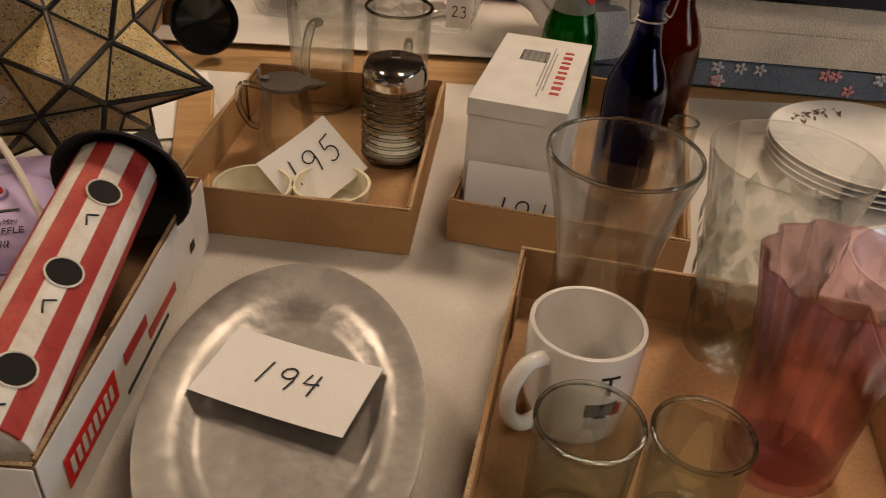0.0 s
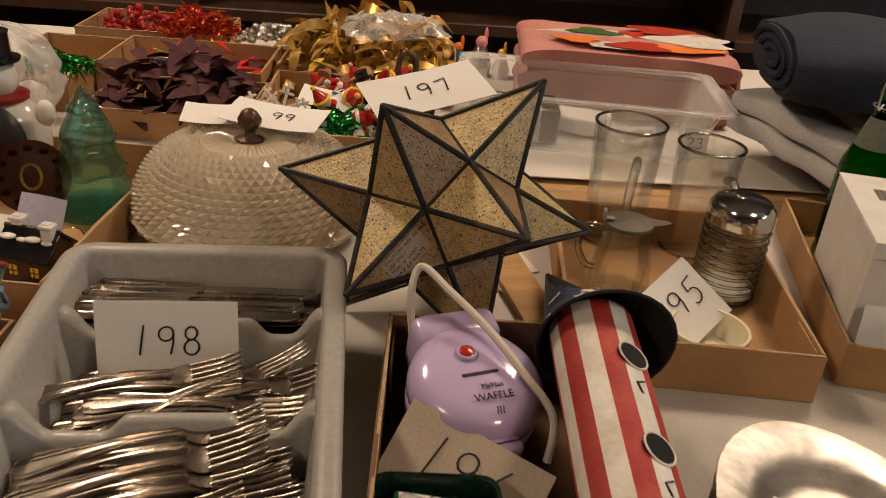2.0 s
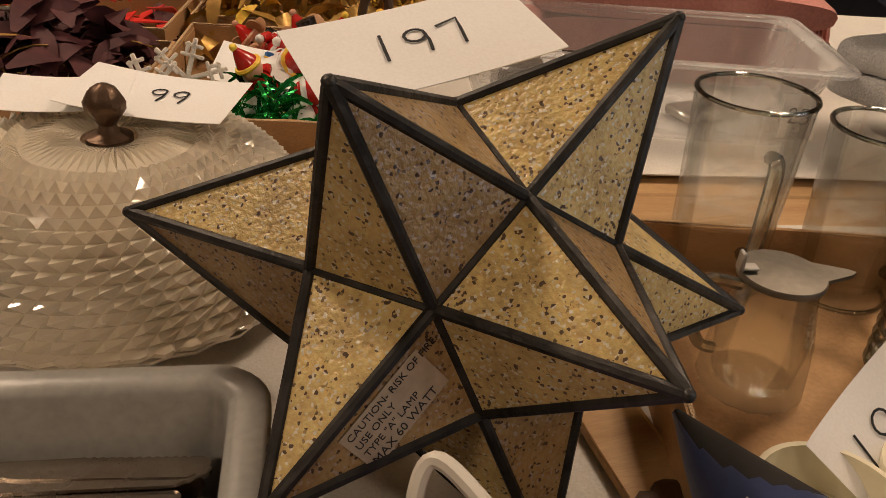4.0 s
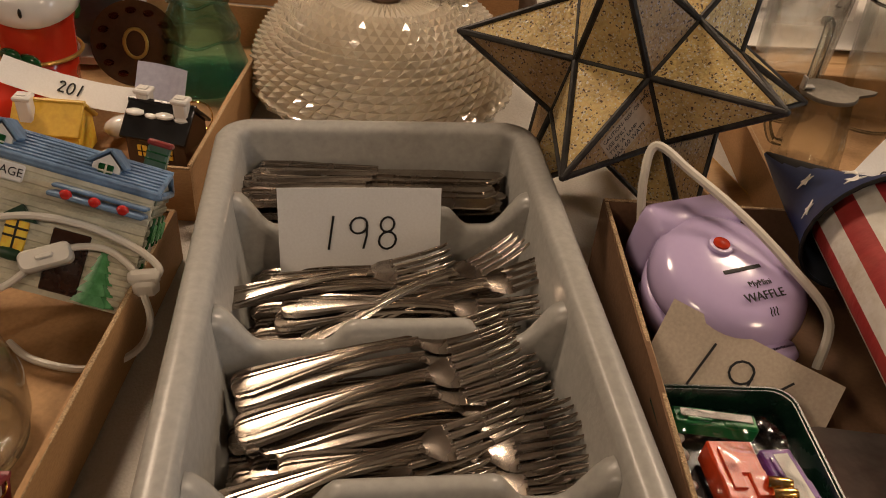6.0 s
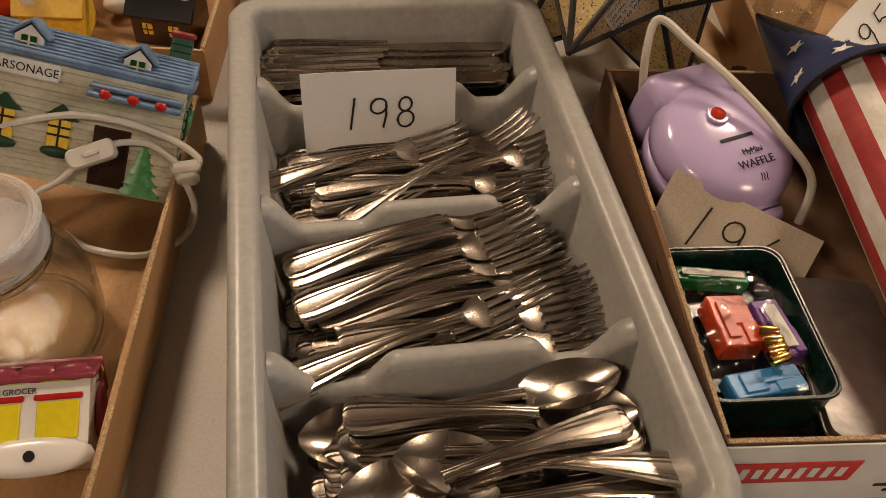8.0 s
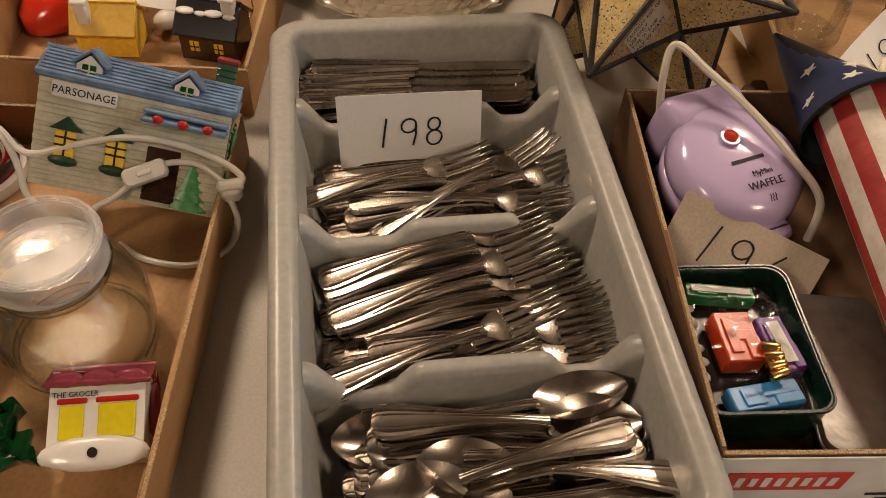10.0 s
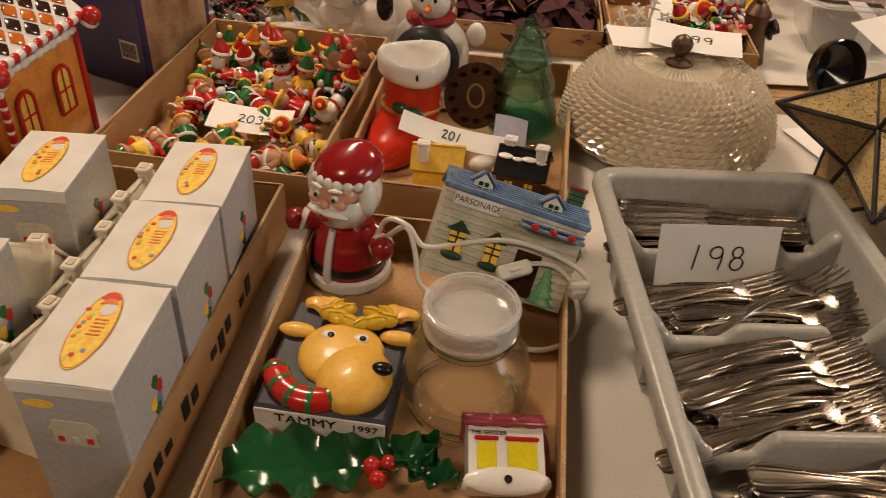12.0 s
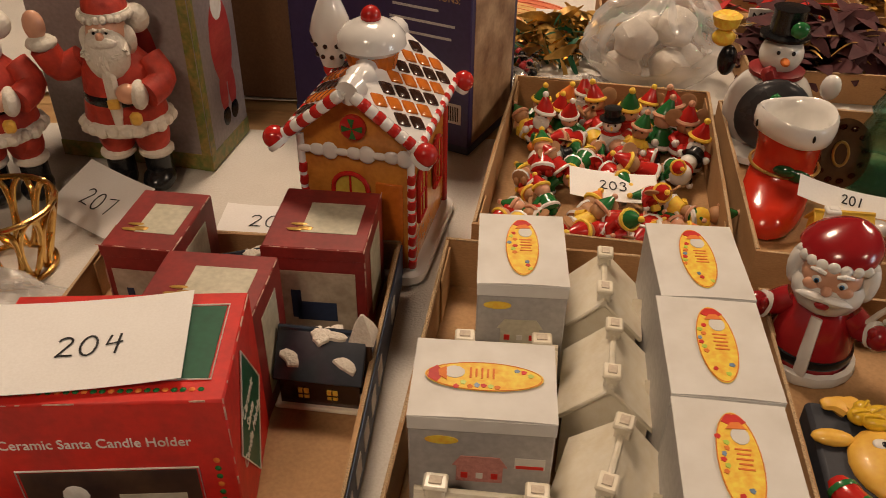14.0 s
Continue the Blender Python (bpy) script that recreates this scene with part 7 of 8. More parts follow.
def candy_window(m, w=.03, h=.055):
    part("window_pane", G().prism(arched(w, h), 0, .003, m), mat("yellow glaze", (.72, .5, .08), .15, coat=.5) if not bpy.data.materials.get("yellow glaze") else bpy.data.materials["yellow glaze"], gh, "yellow glazed window")
    part("window_frame", G().tube([(x, y, .003) for x, y in arched(w + .003, h + .002)], .0028, 7, True, m), RED, gh, "red candy window frame")
    part("window_bar", G().tube([(0, 0, .0035), (0, h, .0035)], .0014, 6, m=m).tube([(-w / 2, h * .5, .0035), (w / 2, h * .5, .0035)], .0014, 6, m=m), RED, gh)


candy_window(pose(-.006, -D2 - .0005, .07, 90, 0, 0), .036, .06)
part("front_door", G().box(.03, .003, .11, (.036, -D2 - .0006, .068), .001), AMBERP, gh)
part("peppermint", G().lathe([(0, 0), (.014, 0), (.014, .004), (.011, .006), (0, .0065)], 24, pose(0, -D2 - .0005, HW + .014, 90, 0, 0)), RED, gh, "round peppermint swirl")
for k in range(4):
    part("swirl", G().prism([(0, 0), (.011, -.003), (.011, .004)], .0062, .0072, pose(0, -D2 - .0005, HW + .014, 90, 0, 0) @ pose(0, 0, 0, 0, 0, 90 * k)), GREEN, gh)
for yy in (-.045, .03):
    candy_window(pose(W2 + .0005, yy, .068, 90, 0, 90), .026, .058)
for k in range(9):
    part("icicle", G().sph((.0095, .003, .0045 + .003 * (k % 3)), (-.054 + k * .0135, -D2 - .003, HW - .016), 9, 6), SNOW, gh)
for k in range(11):
    part("icicle", G().sph((.003, .0095, .0045 + .002 * (k % 2)), (W2 + .003, -.07 + k * .014, HW - .014), 9, 6), SNOW, gh)
part("cupcake_case", G().lathe([(.0, 0), (.023, 0), (.03, .026), (.0, .027)], 36, pose(-.002, .0, HW + HR - .012), wob=lambda a, z: 1 + .03 * math.cos(18 * a)), AMBERP, gh, "amber cupcake case")
part("cupcake_icing", G().lathe([(.03, .024), (.037, .03), (.036, .04), (.028, .05), (.015, .056), (0, .058)], 30, pose(-.002, 0, HW + HR - .012)), SNOW, gh)
part("cherry", G().sph(.011, (-.002, 0, HW + HR + .048), 14, 9), RED, gh)
part("cone_turret", G().lathe([(.0, 0), (.012, 0), (.024, .04), (.02, .055), (.012, .075), (.006, .085), (0, .086)], 20, pose(-.06, .035, HW + .03)), SNOW, gh, "white cone turret")
part("turret_tip", G().sph(.0075, (-.06, .035, HW + .117), 12, 8), RED, gh)
for k in range(20):
    a, z = TAU * k / 10 + (.3 if k >= 10 else 0), .014 + .014 * (k // 10)
    part("sprinkle", G().sph(.0028, (-.06 + (.013 + z * .28) * math.cos(a), .035 + (.013 + z * .28) * math.sin(a), HW + .03 + z), 7, 5), DKBROWN, gh)

pbx = thing("violet_carton", "tall violet printed carton with white instructions", "box", -1.439, 1.402, .7505, -24.8)
part("body", G().box(.298, .15, .30, (0, 0, .15), .0018), PURPLE, pbx)
part("side_picture", G().box(.0006, .128, .27, (.1494, 0, .15), .0002), mat("warm printed picture", (.5, .34, .2), .35, col2=(.2, .1, .05), scale=26, detail=6), pbx, "printed picture on the carton side")
part("blue_edge", G().box(.299, .151, .012, (0, 0, .006), .0006), NAVYCARD, pbx)
letters("CARE INSTRUCTIONS:", .0125, mat("gold print", (.5, .33, .12), .4), pbx, pose(.07, -.0756, .22, 90, 0, 0))
for k, (a, b) in enumerate(((-.01, .07), (.0, .1), (.0, .09))):
    part("text_line", G().box(b, .0005, .0035, (.075 + a, -.0753, .202 - k * .018), .0001), GREYTOW, pbx)
part("barcode_label", G().box(.034, .0006, .03, (.12, -.0753, .06), .0002), WHITEBOX, pbx)
for k in range(10):
    part("barcode_line", G().box(.0014, .0007, .022, (.107 + k * .0028, -.0757, .06), .0001), INK, pbx)


def standing_santa():
    g = G()
    g.k = 3
    g.sph((.024, .034, .018), (-.026, -.012, .018), 14, 8).sph((.024, .034, .018), (.03, -.012, .018), 14, 8)
    g.lathe([(.02, .02), (.02, .055)], 14, pose(-.025, 0, 0)).lathe([(.02, .02), (.02, .055)], 14, pose(.03, 0, 0))
    g.k = 1
    g.sph((.026, .026, .011), (-.025, 0, .058), 14, 7).sph((.026, .026, .011), (.03, 0, .058), 14, 7)
    g.k = 0
    g.sph((.026, .026, .035), (-.022, 0, .085), 14, 9).sph((.026, .026, .035), (.028, 0, .085), 14, 9)
    g.lathe([(.056, .1), (.058, .115), (.052, .15), (.048, .19), (.03, .21), (.015, .22)], 24, sy=.82)
    g.k = 1
    g.lathe([(.054, .097), (.062, .102), (.062, .114), (.056, .119)], 26, sy=.84, wob=lambda a, z: 1 + .02 * math.sin(11 * a))
    g.box(.018, .012, .1, (.0, -.042, .15), .005)
    g.k = 3
    g.lathe([(.0525, .142), (.0535, .145), (.0515, .155), (.05, .157)], 24, sy=.83, cap0=False, cap1=False)
    g.k = 4
    g.box(.016, .006, .014, (0, -.049, .15), .002)
    g.k = 2
    g.sph((.027, .026, .03), (0, -.012, .235), 18, 12)
    g.k = 1
    g.sph((.03, .022, .038), (0, -.028, .212), 18, 12)
    g.sph((.012, .01, .02), (-.026, -.012, .225), 10, 8).sph((.012, .01, .02), (.026, -.012, .225), 10, 8)
    g.sph((.02, .008, .008), (0, -.042, .231), 12, 7)
    rq = random.Random(31)
    for k in range(40):
        x = rq.uniform(-.026, .026)
        top, end = .232 - abs(x) * .25, .172 + abs(x) * 1.1 + rq.uniform(0, .02)
        y0 = -.04 + abs(x) * .5
        g.tube([(x, y0, top), (x * 1.15 + rq.uniform(-.003, .003), y0 - .01, (top + end) / 2), (x * .8 + rq.uniform(-.005, .005), y0 - .004, end)], [.003, .0036, .0008], 5)
    for k in range(22):
        q = TAU * k / 22
        g.sph((.006, .006, .0055), (.032 * math.cos(q), .032 * math.sin(q), .257 + rq.uniform(-.002, .002)), 7, 5)
        g.sph((.0095, .008, .0085), (.0595 * math.cos(q), .05 * math.sin(q), .108 + rq.uniform(-.003, .003)), 7, 5)
    g.tube([(-.012, -.041, .247), (-.006, -.043, .25), (-.002, -.042, .248)], .0022, 6).tube([(.012, -.041, .247), (.006, -.043, .25), (.002, -.042, .248)], .0022, 6)
    g.k = 3
    g.sph(.0022, (-.008, -.0385, .2435), 6, 5).sph(.0022, (.008, -.0385, .2435), 6, 5)
    g.k = 1
    g.lathe([(.029, .25), (.034, .256), (.032, .264)], 20)
    g.k = 0
    g.lathe([(.03, .262), (.028, .275), (.018, .288), (.004, .294)], 18)
    g.k = 2
    g.sph(.006, (0, -.043, .24), 8, 6)
    g.k = 0
    g.tube(spline([(-.045, 0, .195), (-.075, -.004, .185), (-.088, -.01, .215)], 4), .019, 12)
    g.tube(spline([(.045, 0, .195), (.062, -.015, .17), (.045, -.042, .16)], 4), .019, 12)
    g.k = 1
    g.sph((.021, .02, .011), (-.089, -.011, .222), 12, 8).sph((.012, .02, .02), (.036, -.046, .162), 12, 8)
    g.k = 2
    g.sph((.015, .011, .02), (-.092, -.012, .246), 10, 8).sph((.016, .012, .014), (.022, -.052, .166), 10, 8)
    g.k = 4
    g.box(.016, .012, .018, (.028, -.056, .132), .004)
    g.k = 1
    g.sph((.02, .016, .02), (.033, .012, .245), 10, 8)
    return g


SM = standing_santa().mesh("santa_statue", [mat("red resin", (.52, .05, .025), .55, col2=(.3, .025, .015), scale=45, detail=8, bump=.7, bscale=110), mat("white resin fur", (.72, .67, .58), .7, bump=.7, bscale=200), SKIN, BLACK, GOLDY])
for x, y, rz in ((-1.765, 1.16, 8), (-1.915, 1.12, 20)):
    solid("santa_statue", SM, None, "tall resin santa statue in red with black boots", "statue", m=pose(x, y, .7505, 0, 0, rz) @ Matrix.Diagonal((.88, .92, .91, 1)), group="santa statues")
sx = thing("santa_carton", "tall carton printed with a santa and a holly border", "box", -1.783, 1.276, .7505, -8)
part("body", G().box(.225, .125, .31, (0, 0, .155), .0018), mat("grey mauve printed carton", (.3, .26, .25), .4, col2=(.24, .2, .2), scale=5), sx)
HOLLY = mat("holly border print", (.13, .17, .04), .4, col2=(.3, .2, .06), scale=90)
part("holly_border", G().box(.013, .0008, .31, (.105, -.0626, .155), .0002).box(.0008, .013, .31, (.1126, -.055, .155), .0002).box(.225, .0008, .024, (0, -.0627, .013), .0002).box(.0008, .125, .024, (.1127, 0, .013), .0002), HOLLY, sx, "printed holly border")
for px, ax in ((0, 0), (.002, 1)):
    mm = pose(.03, -.0628, 0) if ax == 0 else pose(.1128, .012, 0, 0, 0, 90)
    part("printed_santa", G().sph((.032, .0005, .06), (0, 0, .16), 14, 9, mm).sph((.012, .0005, .03), (-.012, 0, .09), 10, 7, mm).sph((.012, .0005, .03), (.014, 0, .09), 10, 7, mm), STRIPE, sx, "printed santa picture")
    part("printed_boots", G().sph((.012, .0006, .014), (-.012, 0, .055), 10, 6, mm).sph((.012, .0006, .014), (.014, 0, .055), 10, 6, mm), BLACK, sx)
    part("printed_beard", G().sph((.016, .0008, .022), (0, -.0003, .21), 12, 7, mm), MATTEW, sx)
card("207", on3((-1.7885, 1.0840, 0.7710), (-1.6565, 1.0010, 0.7710), (-1.7795, 1.1550, 0.7990)), w=.127, d=.085, size=.026, at=(.0, -.005), label="white card numbered 207 propped before the santa statues")
card("206", on3((-1.572, 1.075, .7535), (-1.51, 1.077, .7535), (-1.57, 1.13, .7535)), size=.026, label="white card numbered 206 lying on the tablecloth")
dk = thing("brown_carton", "tall dark brown carton behind the santa carton", "box", -1.68, 1.50, .7505, -4)
part("body", G().box(.3, .12, .34, (0, 0, .17), .002), CARDB_D, dk)
part("lid_flap", G().box(.302, .06, .003, (0, -.03, .3418), .001).box(.302, .06, .003, (0, .031, .3425), .001), CARDB_D, dk)
part("tape", G().box(.302, .03, .0008, (0, 0, .3446), .0002), KRAFT, dk)

# ---- tray 204: red and maroon cartons ----
def worn_edges(t, w, d, h, seed, material):
    """Chipped strips where the printed skin has rubbed off along a carton's edges."""
    q = random.Random(seed)
    for k in range(34):
        a, L, th = q.random(), q.uniform(.002, .013), q.uniform(.0005, .0013)
        spot = ((w * (a - .5), -d / 2, h), (w / 2, d * (a - .5), h), (w / 2, -d / 2, h * a), (-w / 2, -d / 2, h * a))[k % 4]
        size = ((L, th, th), (th, L, th), (th, th, L), (th, th, L))[k % 4]
        sx_, sy_ = (1 if spot[0] > 0 else -1), -1
        c = (spot[0] - (.0002 * sx_ if k % 4 else 0), spot[1] + (.0002 if k % 4 != 1 else 0), spot[2] - (.0002 if k % 4 < 2 else 0))
        part("worn_edge", G().box(*size, c, .0002), material, t, "rubbed pale paper edge")


WORN = mat("rubbed pale card", (.6, .45, .36), .9, col2=(.45, .22, .17), scale=200)
rbx = thing("red_carton", "red ceramic candle holder carton with green panels", "box", 0, 0, 0, m=pose(-1.582, .673, .7553, 0, 0, 6) @ Matrix.Diagonal((1, .95, 1.168, 1)))
part("body", G().box(.182, .128, .131, (0, 0, .0655), .0016), REDCARD, rbx)
part("top_panel", G().box(.13, .085, .0006, (.012, .002, .1314), .0002), GREENP, rbx, "dark green panel")
part("top_line", G().tube([(-.055, -.042, .1318), (.079, -.042, .1318), (.079, .046, .1318), (-.055, .046, .1318)], .0007, 5, True), MATTEW, rbx)
part("front_picture", G().box(.128, .0006, .064, (-.002, -.0643, .04), .0002), mat("dark printed room picture", (.03, .02, .02), .3, col2=(.09, .05, .03), scale=20), rbx, "printed fireside picture")
part("picture_line", G().tube([(-.068, -.0646, .006), (.064, -.0646, .006), (.064, -.0646, .074), (-.068, -.0646, .074)], .0008, 5, True), MATTEW, rbx)
letters("Ceramic Santa Candle Holder", .0112, MATTEW, rbx, pose(-.005, -.0644, .097, 90, 0, 0))
part("printed_fireplace", G().box(.05, .0007, .04, (.026, -.0645, .03), .0002), SIDING, rbx)
part("printed_hearth", G().box(.026, .0008, .024, (.026, -.0647, .022), .0002), BLACK, rbx)
part("printed_santa", G().sph((.017, .0006, .022), (-.03, -.0648, .028), 12, 7), STRIPE, rbx)
part("printed_beard", G().sph((.01, .0008, .01), (-.03, -.065, .05), 10, 6), MATTEW, rbx)
mm = pose(.0913, 0, .066, 90, 0, 90)
part("side_panel", G().prism([(-.045, 0), (0, -.056), (.045, 0), (0, .056)], 0, .0008, mm), GREENP, rbx, "green diamond panel")
part("panel_line", G().tube([(-.046, 0, .001), (0, -.057, .001), (.046, 0, .001), (0, .057, .001)], .0008, 5, True, mm), MATTEW, rbx)
for k, tx in enumerate(("Ceramic", "Santa", "Candle Holder")):
    letters(tx, .0135, MATTEW, rbx, mm @ pose(-.002, .016 - .015 * k, .001))
for k in range(26):
    u = k / 26
    part("holly_dot", G().sph((.0025, .0025, .0008), (-.08 + .16 * u, -.052, .1314), 6, 4), GREEN if k % 3 else ORANGE, rbx)
for k in range(10):
    part("holly_dot", G().sph((.0025, .0008, .0025), (.078, -.0643, .012 + .0075 * k), 6, 4), GREEN if k % 3 else ORANGE, rbx)
worn_edges(rbx, .182, .128, .131, 4, WORN)
card("204", on3((-1.602, .668, .9135), (-1.54, .681, .913), (-1.61, .715, .9135)), w=.152, d=.1, size=.022, bend=.003, at=(.006, -.006), label="white card numbered 204 lying on the red carton")
for x, y, w, d, h, rz in ((-1.636, .904, .073, .104, .112, -4), (-1.4695, .913, .1, .108, .115, -2), (-1.548, .786, .102, .088, .127, -2)):
    t = thing("maroon_carton", "maroon carton with a cream label and gold ribbon print", "box", x, y, .7553, rz, group="maroon cartons")
    part("body", G().box(w, d, h, (0, 0, h / 2), .0015), MAROON, t)
    worn_edges(t, w, d, h, int(w * 1e4 + d * 3e3), WORN)
    part("lid_edge", G().box(w + .001, .001, .012, (0, -d / 2 - .0006, h - .006), .0003), MAROON, t)
    part("top_label", G().box(w * .55, d * .5, .0006, (w * .1, 0, h + .0003), .0002), SIDING, t, "cream paper label")
    for k in range(7):
        part("gold_bow", G().sph((.008, .0022, .0008), (-w * .2 + .006 * math.cos(k * 2), -d * .18 + .006 * math.sin(k * 2), h + .0008), 8, 4, ), GOLDRIB, t)
    part("front_picture", G().box(w * .8, .0006, h * .66, (0, -d / 2 - .0012, h * .44), .0002), mat("cream printed panel", (.5, .43, .33), .5, col2=(.35, .28, .2), scale=40), t, "printed picture panel")
    part("side_picture", G().box(.0006, d * .5, h * .7, (w / 2 + .0004, 0, h * .5), .0002), SIDING, t)
    part("printed_house", G().box(w * .4, .0006, h * .2, (0, -d / 2 - .0017, h * .35), .0002).box(w * .1, .0006, h * .3, (-w * .2, -d / 2 - .0017, h * .42), .0002), NAVYCARD, t)
for x, y, rz, s in ((-1.452, .792, -4, 1.0), (-1.555, .93, 20, .8), (-1.645, .805, 30, .8)):
    t = little_house("snowy_cottage", "glazed dark cottage ornament capped with rough snow", pose(x, y, .7565, 0, 0, rz) @ Matrix.Scale(s, 4), .075, .055, .038, .03, DKBROWN, mat("slate glaze", (.03, .04, .06), .12, coat=.5, scale=50), windows=((-.015, .018, .01, .012), (.012, .018, .01, .012)))
    part("tower", G().box(.02, .024, .065, (.036, .004, .0325), .002), DKBROWN, t)
    part("tower_cap", G().lathe([(.017, .064), (.012, .075), (.002, .09)], 4, pose(.036, .004, 0, 0, 0, 45)), FLUFF, t, "rough white snow")
    for k, (a, b, c) in enumerate(((0, -.004, .069), (-.026, -.016, .052), (.026, -.018, .05), (.012, 0, .068))):
        part("snow_lump", G().lathe([(.0005, -.003), (.011, -.002), (.0105, .001), (.006, .0035), (.0005, .0042)], 16, pose(a, b, c + .001, 20 if b < -.01 else 4, 0, 40 * k), wob=lambda q, z: 1 + .2 * math.sin(3 * q + k) + .12 * math.sin(7 * q)), FLUFF, t, "rough white snow")
    part("base", G().box(.086, .066, .005, (0, 0, .001), .002), BISQUE, t)

gb = thing("gold_basket", "shiny gold wire basket", "basket", -1.845, .965, .7505)
for k in range(12):
    a = TAU * k / 12
    part("wire_loop", G().tube([((.05 + .012 * math.sin(q)) * math.cos(a + .25 * math.cos(q)), (.05 + .012 * math.sin(q)) * math.sin(a + .25 * math.cos(q)), .045 + .04 * math.sin(q)) for q in [TAU * j / 16 for j in range(16)]], .0036, 8, True), GOLD, gb)
for z, r in ((.003, .045), (.085, .062)):
    part("wire_ring", G().tube([(r * math.cos(TAU * j / 28), r * math.sin(TAU * j / 28), z) for j in range(28)], .0034, 8, True), GOLD, gb)
solid("clear_bag", crumple(18, 18, .2, .2, .09, 9), BAG, "crinkled clear plastic bag", "bag", m=pose(-1.84, .82, .7515), smooth=14)
kid = G()
kid.k = 0
kid.sph((.022, .02, .026), (0, 0, .026), 14, 9).sph((.015, .013, .01), (-.012, 0, .05), 12, 8)
kid.k = 1
kid.sph((.018, .016, .008), (0, -.004, .048), 12, 7)
kid.k = 2
kid.sph(.0085, (.03, -.006, .05), 10, 7)
kid.k = 3
kid.sph((.012, .01, .008), (-.03, 0, .05), 10, 7)
solid("small_santa", kid, [RED, WHITE, GREEN, ORANGE], "small red santa ornament with a green mitten", "ornament", m=pose(-1.51, .585, .7565, 0, 0, 20))

# ---- rear table: more trays and loose decorations ----
tray(-.755, 1.60, .26, .2, .05, -4, "brown cardboard tray heaped with burgundy fabric leaves", z=.7488)
tray(-.5, 1.59, .235, .33, .055, -2, "brown cardboard tray of tinsel and felt ornaments", z=.7488)
tray(-.78, 1.815, .3, .2, .06, -3, "cardboard tray of burgundy ribbon and card", z=.7488)
tray(-1.02, 1.77, .17, .3, .055, -4, "cardboard tray edged with green tinsel", z=.7488)
tray(-.44, 1.90, .34, .26, .06, -3, "cardboard tray heaped with gold straw ribbon", z=.7488)
tray(-.9, 2.05, .3, .18, .06, -3, "cardboard tray of red berry garland", z=.7488)


def blade(L, w, curve, tw):
    g, rr = G(), []
    for i in range(6):
        u = i / 5
        a = tw * u
        ww = w * math.sin(math.pi * min(max(u * .9 + .06, 0), 1)) + .0006
        rr.append([(L * u - L / 2, ww * math.cos(a), curve * math.sin(math.pi * u) + ww * math.sin(a)), (L * u - L / 2, -ww * math.cos(a), curve * math.sin(math.pi * u) - ww * math.sin(a)), (L * u - L / 2, 0, curve * math.sin(math.pi * u) - .0012)])
    return g.rings(rr)


def heap(name, label, cat, cx, cy, w, d, z, h, count, meshes, seed, tilt=35, rz=0, scl=(.8, 1.3)):
    """One heap of loose pieces too many to count, joined into a single mesh."""
    r = random.Random(seed)
    V, F, M = [], [], []
    mats = []
    for me in meshes:
        for mt in me.materials:
            if mt not in mats:
                mats.append(mt)
    for k in range(count):
        me = r.choice(meshes)
        x, y = r.uniform(-w / 2, w / 2), r.uniform(-d / 2, d / 2)
        e = max(0, 1 - (2 * x / w) ** 4) * max(0, 1 - (2 * y / d) ** 4)
        m = pose(cx, cy, z, 0, 0, rz) @ pose(x, y, .008 + r.random() * h * e, r.uniform(-tilt, tilt), r.uniform(-tilt, tilt), r.uniform(0, 360)) @ Matrix.Scale(r.uniform(*scl), 4)
        o = len(V)
        V += [tuple(m @ v.co) for v in me.vertices]
        F += [tuple(o + i for i in p.vertices) for p in me.polygons]
        M += [mats.index(me.materials[p.material_index]) for p in me.polygons]
    me = bpy.data.meshes.new(name)
    me.from_pydata(V, [], F)
    for mt in mats:
        me.materials.append(mt)
    me.polygons.foreach_set("material_index", M)
    me.polygons.foreach_set("use_smooth", [True] * len(F))
    me.set_sharp_from_angle(angle=radians(50))
    return tagged(new(name, me), label, cat, kind="stuff")


LEAFM = [blade(.07, .011, .008, .6).mesh("fabric_leaf", TWIG), blade(.06, .0014, .008, .5).mesh("gold_cord", GOLDRIB), blade(.08, .012, .012, -.5).mesh("fabric_leaf", TWIG), blade(.065, .01, .006, .9).mesh("fabric_leaf", TWIG)]
heap("burgundy_leaves", "heap of burgundy fabric leaves edged in gold cord", "decorations", -.755, 1.6, .24, .18, .755, .1, 280, LEAFM, 3, rz=-4)
TIN = [blade(.05, .0016, .006, 2).mesh("tinsel_strand", TINSEL), blade(.04, .002, .01, -2).mesh("tinsel_strand", TINSEL)]
heap("green_tinsel", "tangle of shiny green tinsel", "tinsel", -.5, 1.49, .13, .09, .758, .05, 240, TIN, 4, 60)
heap("green_tinsel", "shiny green tinsel garland on a tray edge", "tinsel", -1.02, 1.67, .17, .07, .80, .022, 220, TIN, 5, 60)
FELT = [FIGS[0], FIGS[3], FIGS[6]]
heap("felt_ornaments", "pile of red and white felt santa ornaments", "ornaments", -.445, 1.585, .12, .2, .762, .045, 26, FELT, 6, 90, scl=(1.2, 1.7))
RIB = [blade(.09, .008, .02, 1.5).mesh("straw_ribbon", GOLDRIB), blade(.07, .01, .03, -1).mesh("straw_ribbon", GOLDRIB), blade(.05, .006, .01, 1).mesh("straw_ribbon", YELLOW)]
heap("gold_ribbon", "heap of gold straw ribbon and foil bows", "ribbon", -.44, 1.89, .36, .27, .755, .12, 300, RIB, 7, 50)
BER = [G().sph(.008, u=8, v=6).mesh("berry_bead", BERRY), G().sph(.006, u=8, v=6).mesh("berry_bead", BERRY)]
heap("red_berries", "heap of dark red berry garland", "garland", -.9, 2.05, .28, .16, .758, .075, 260, BER, 8, 10)
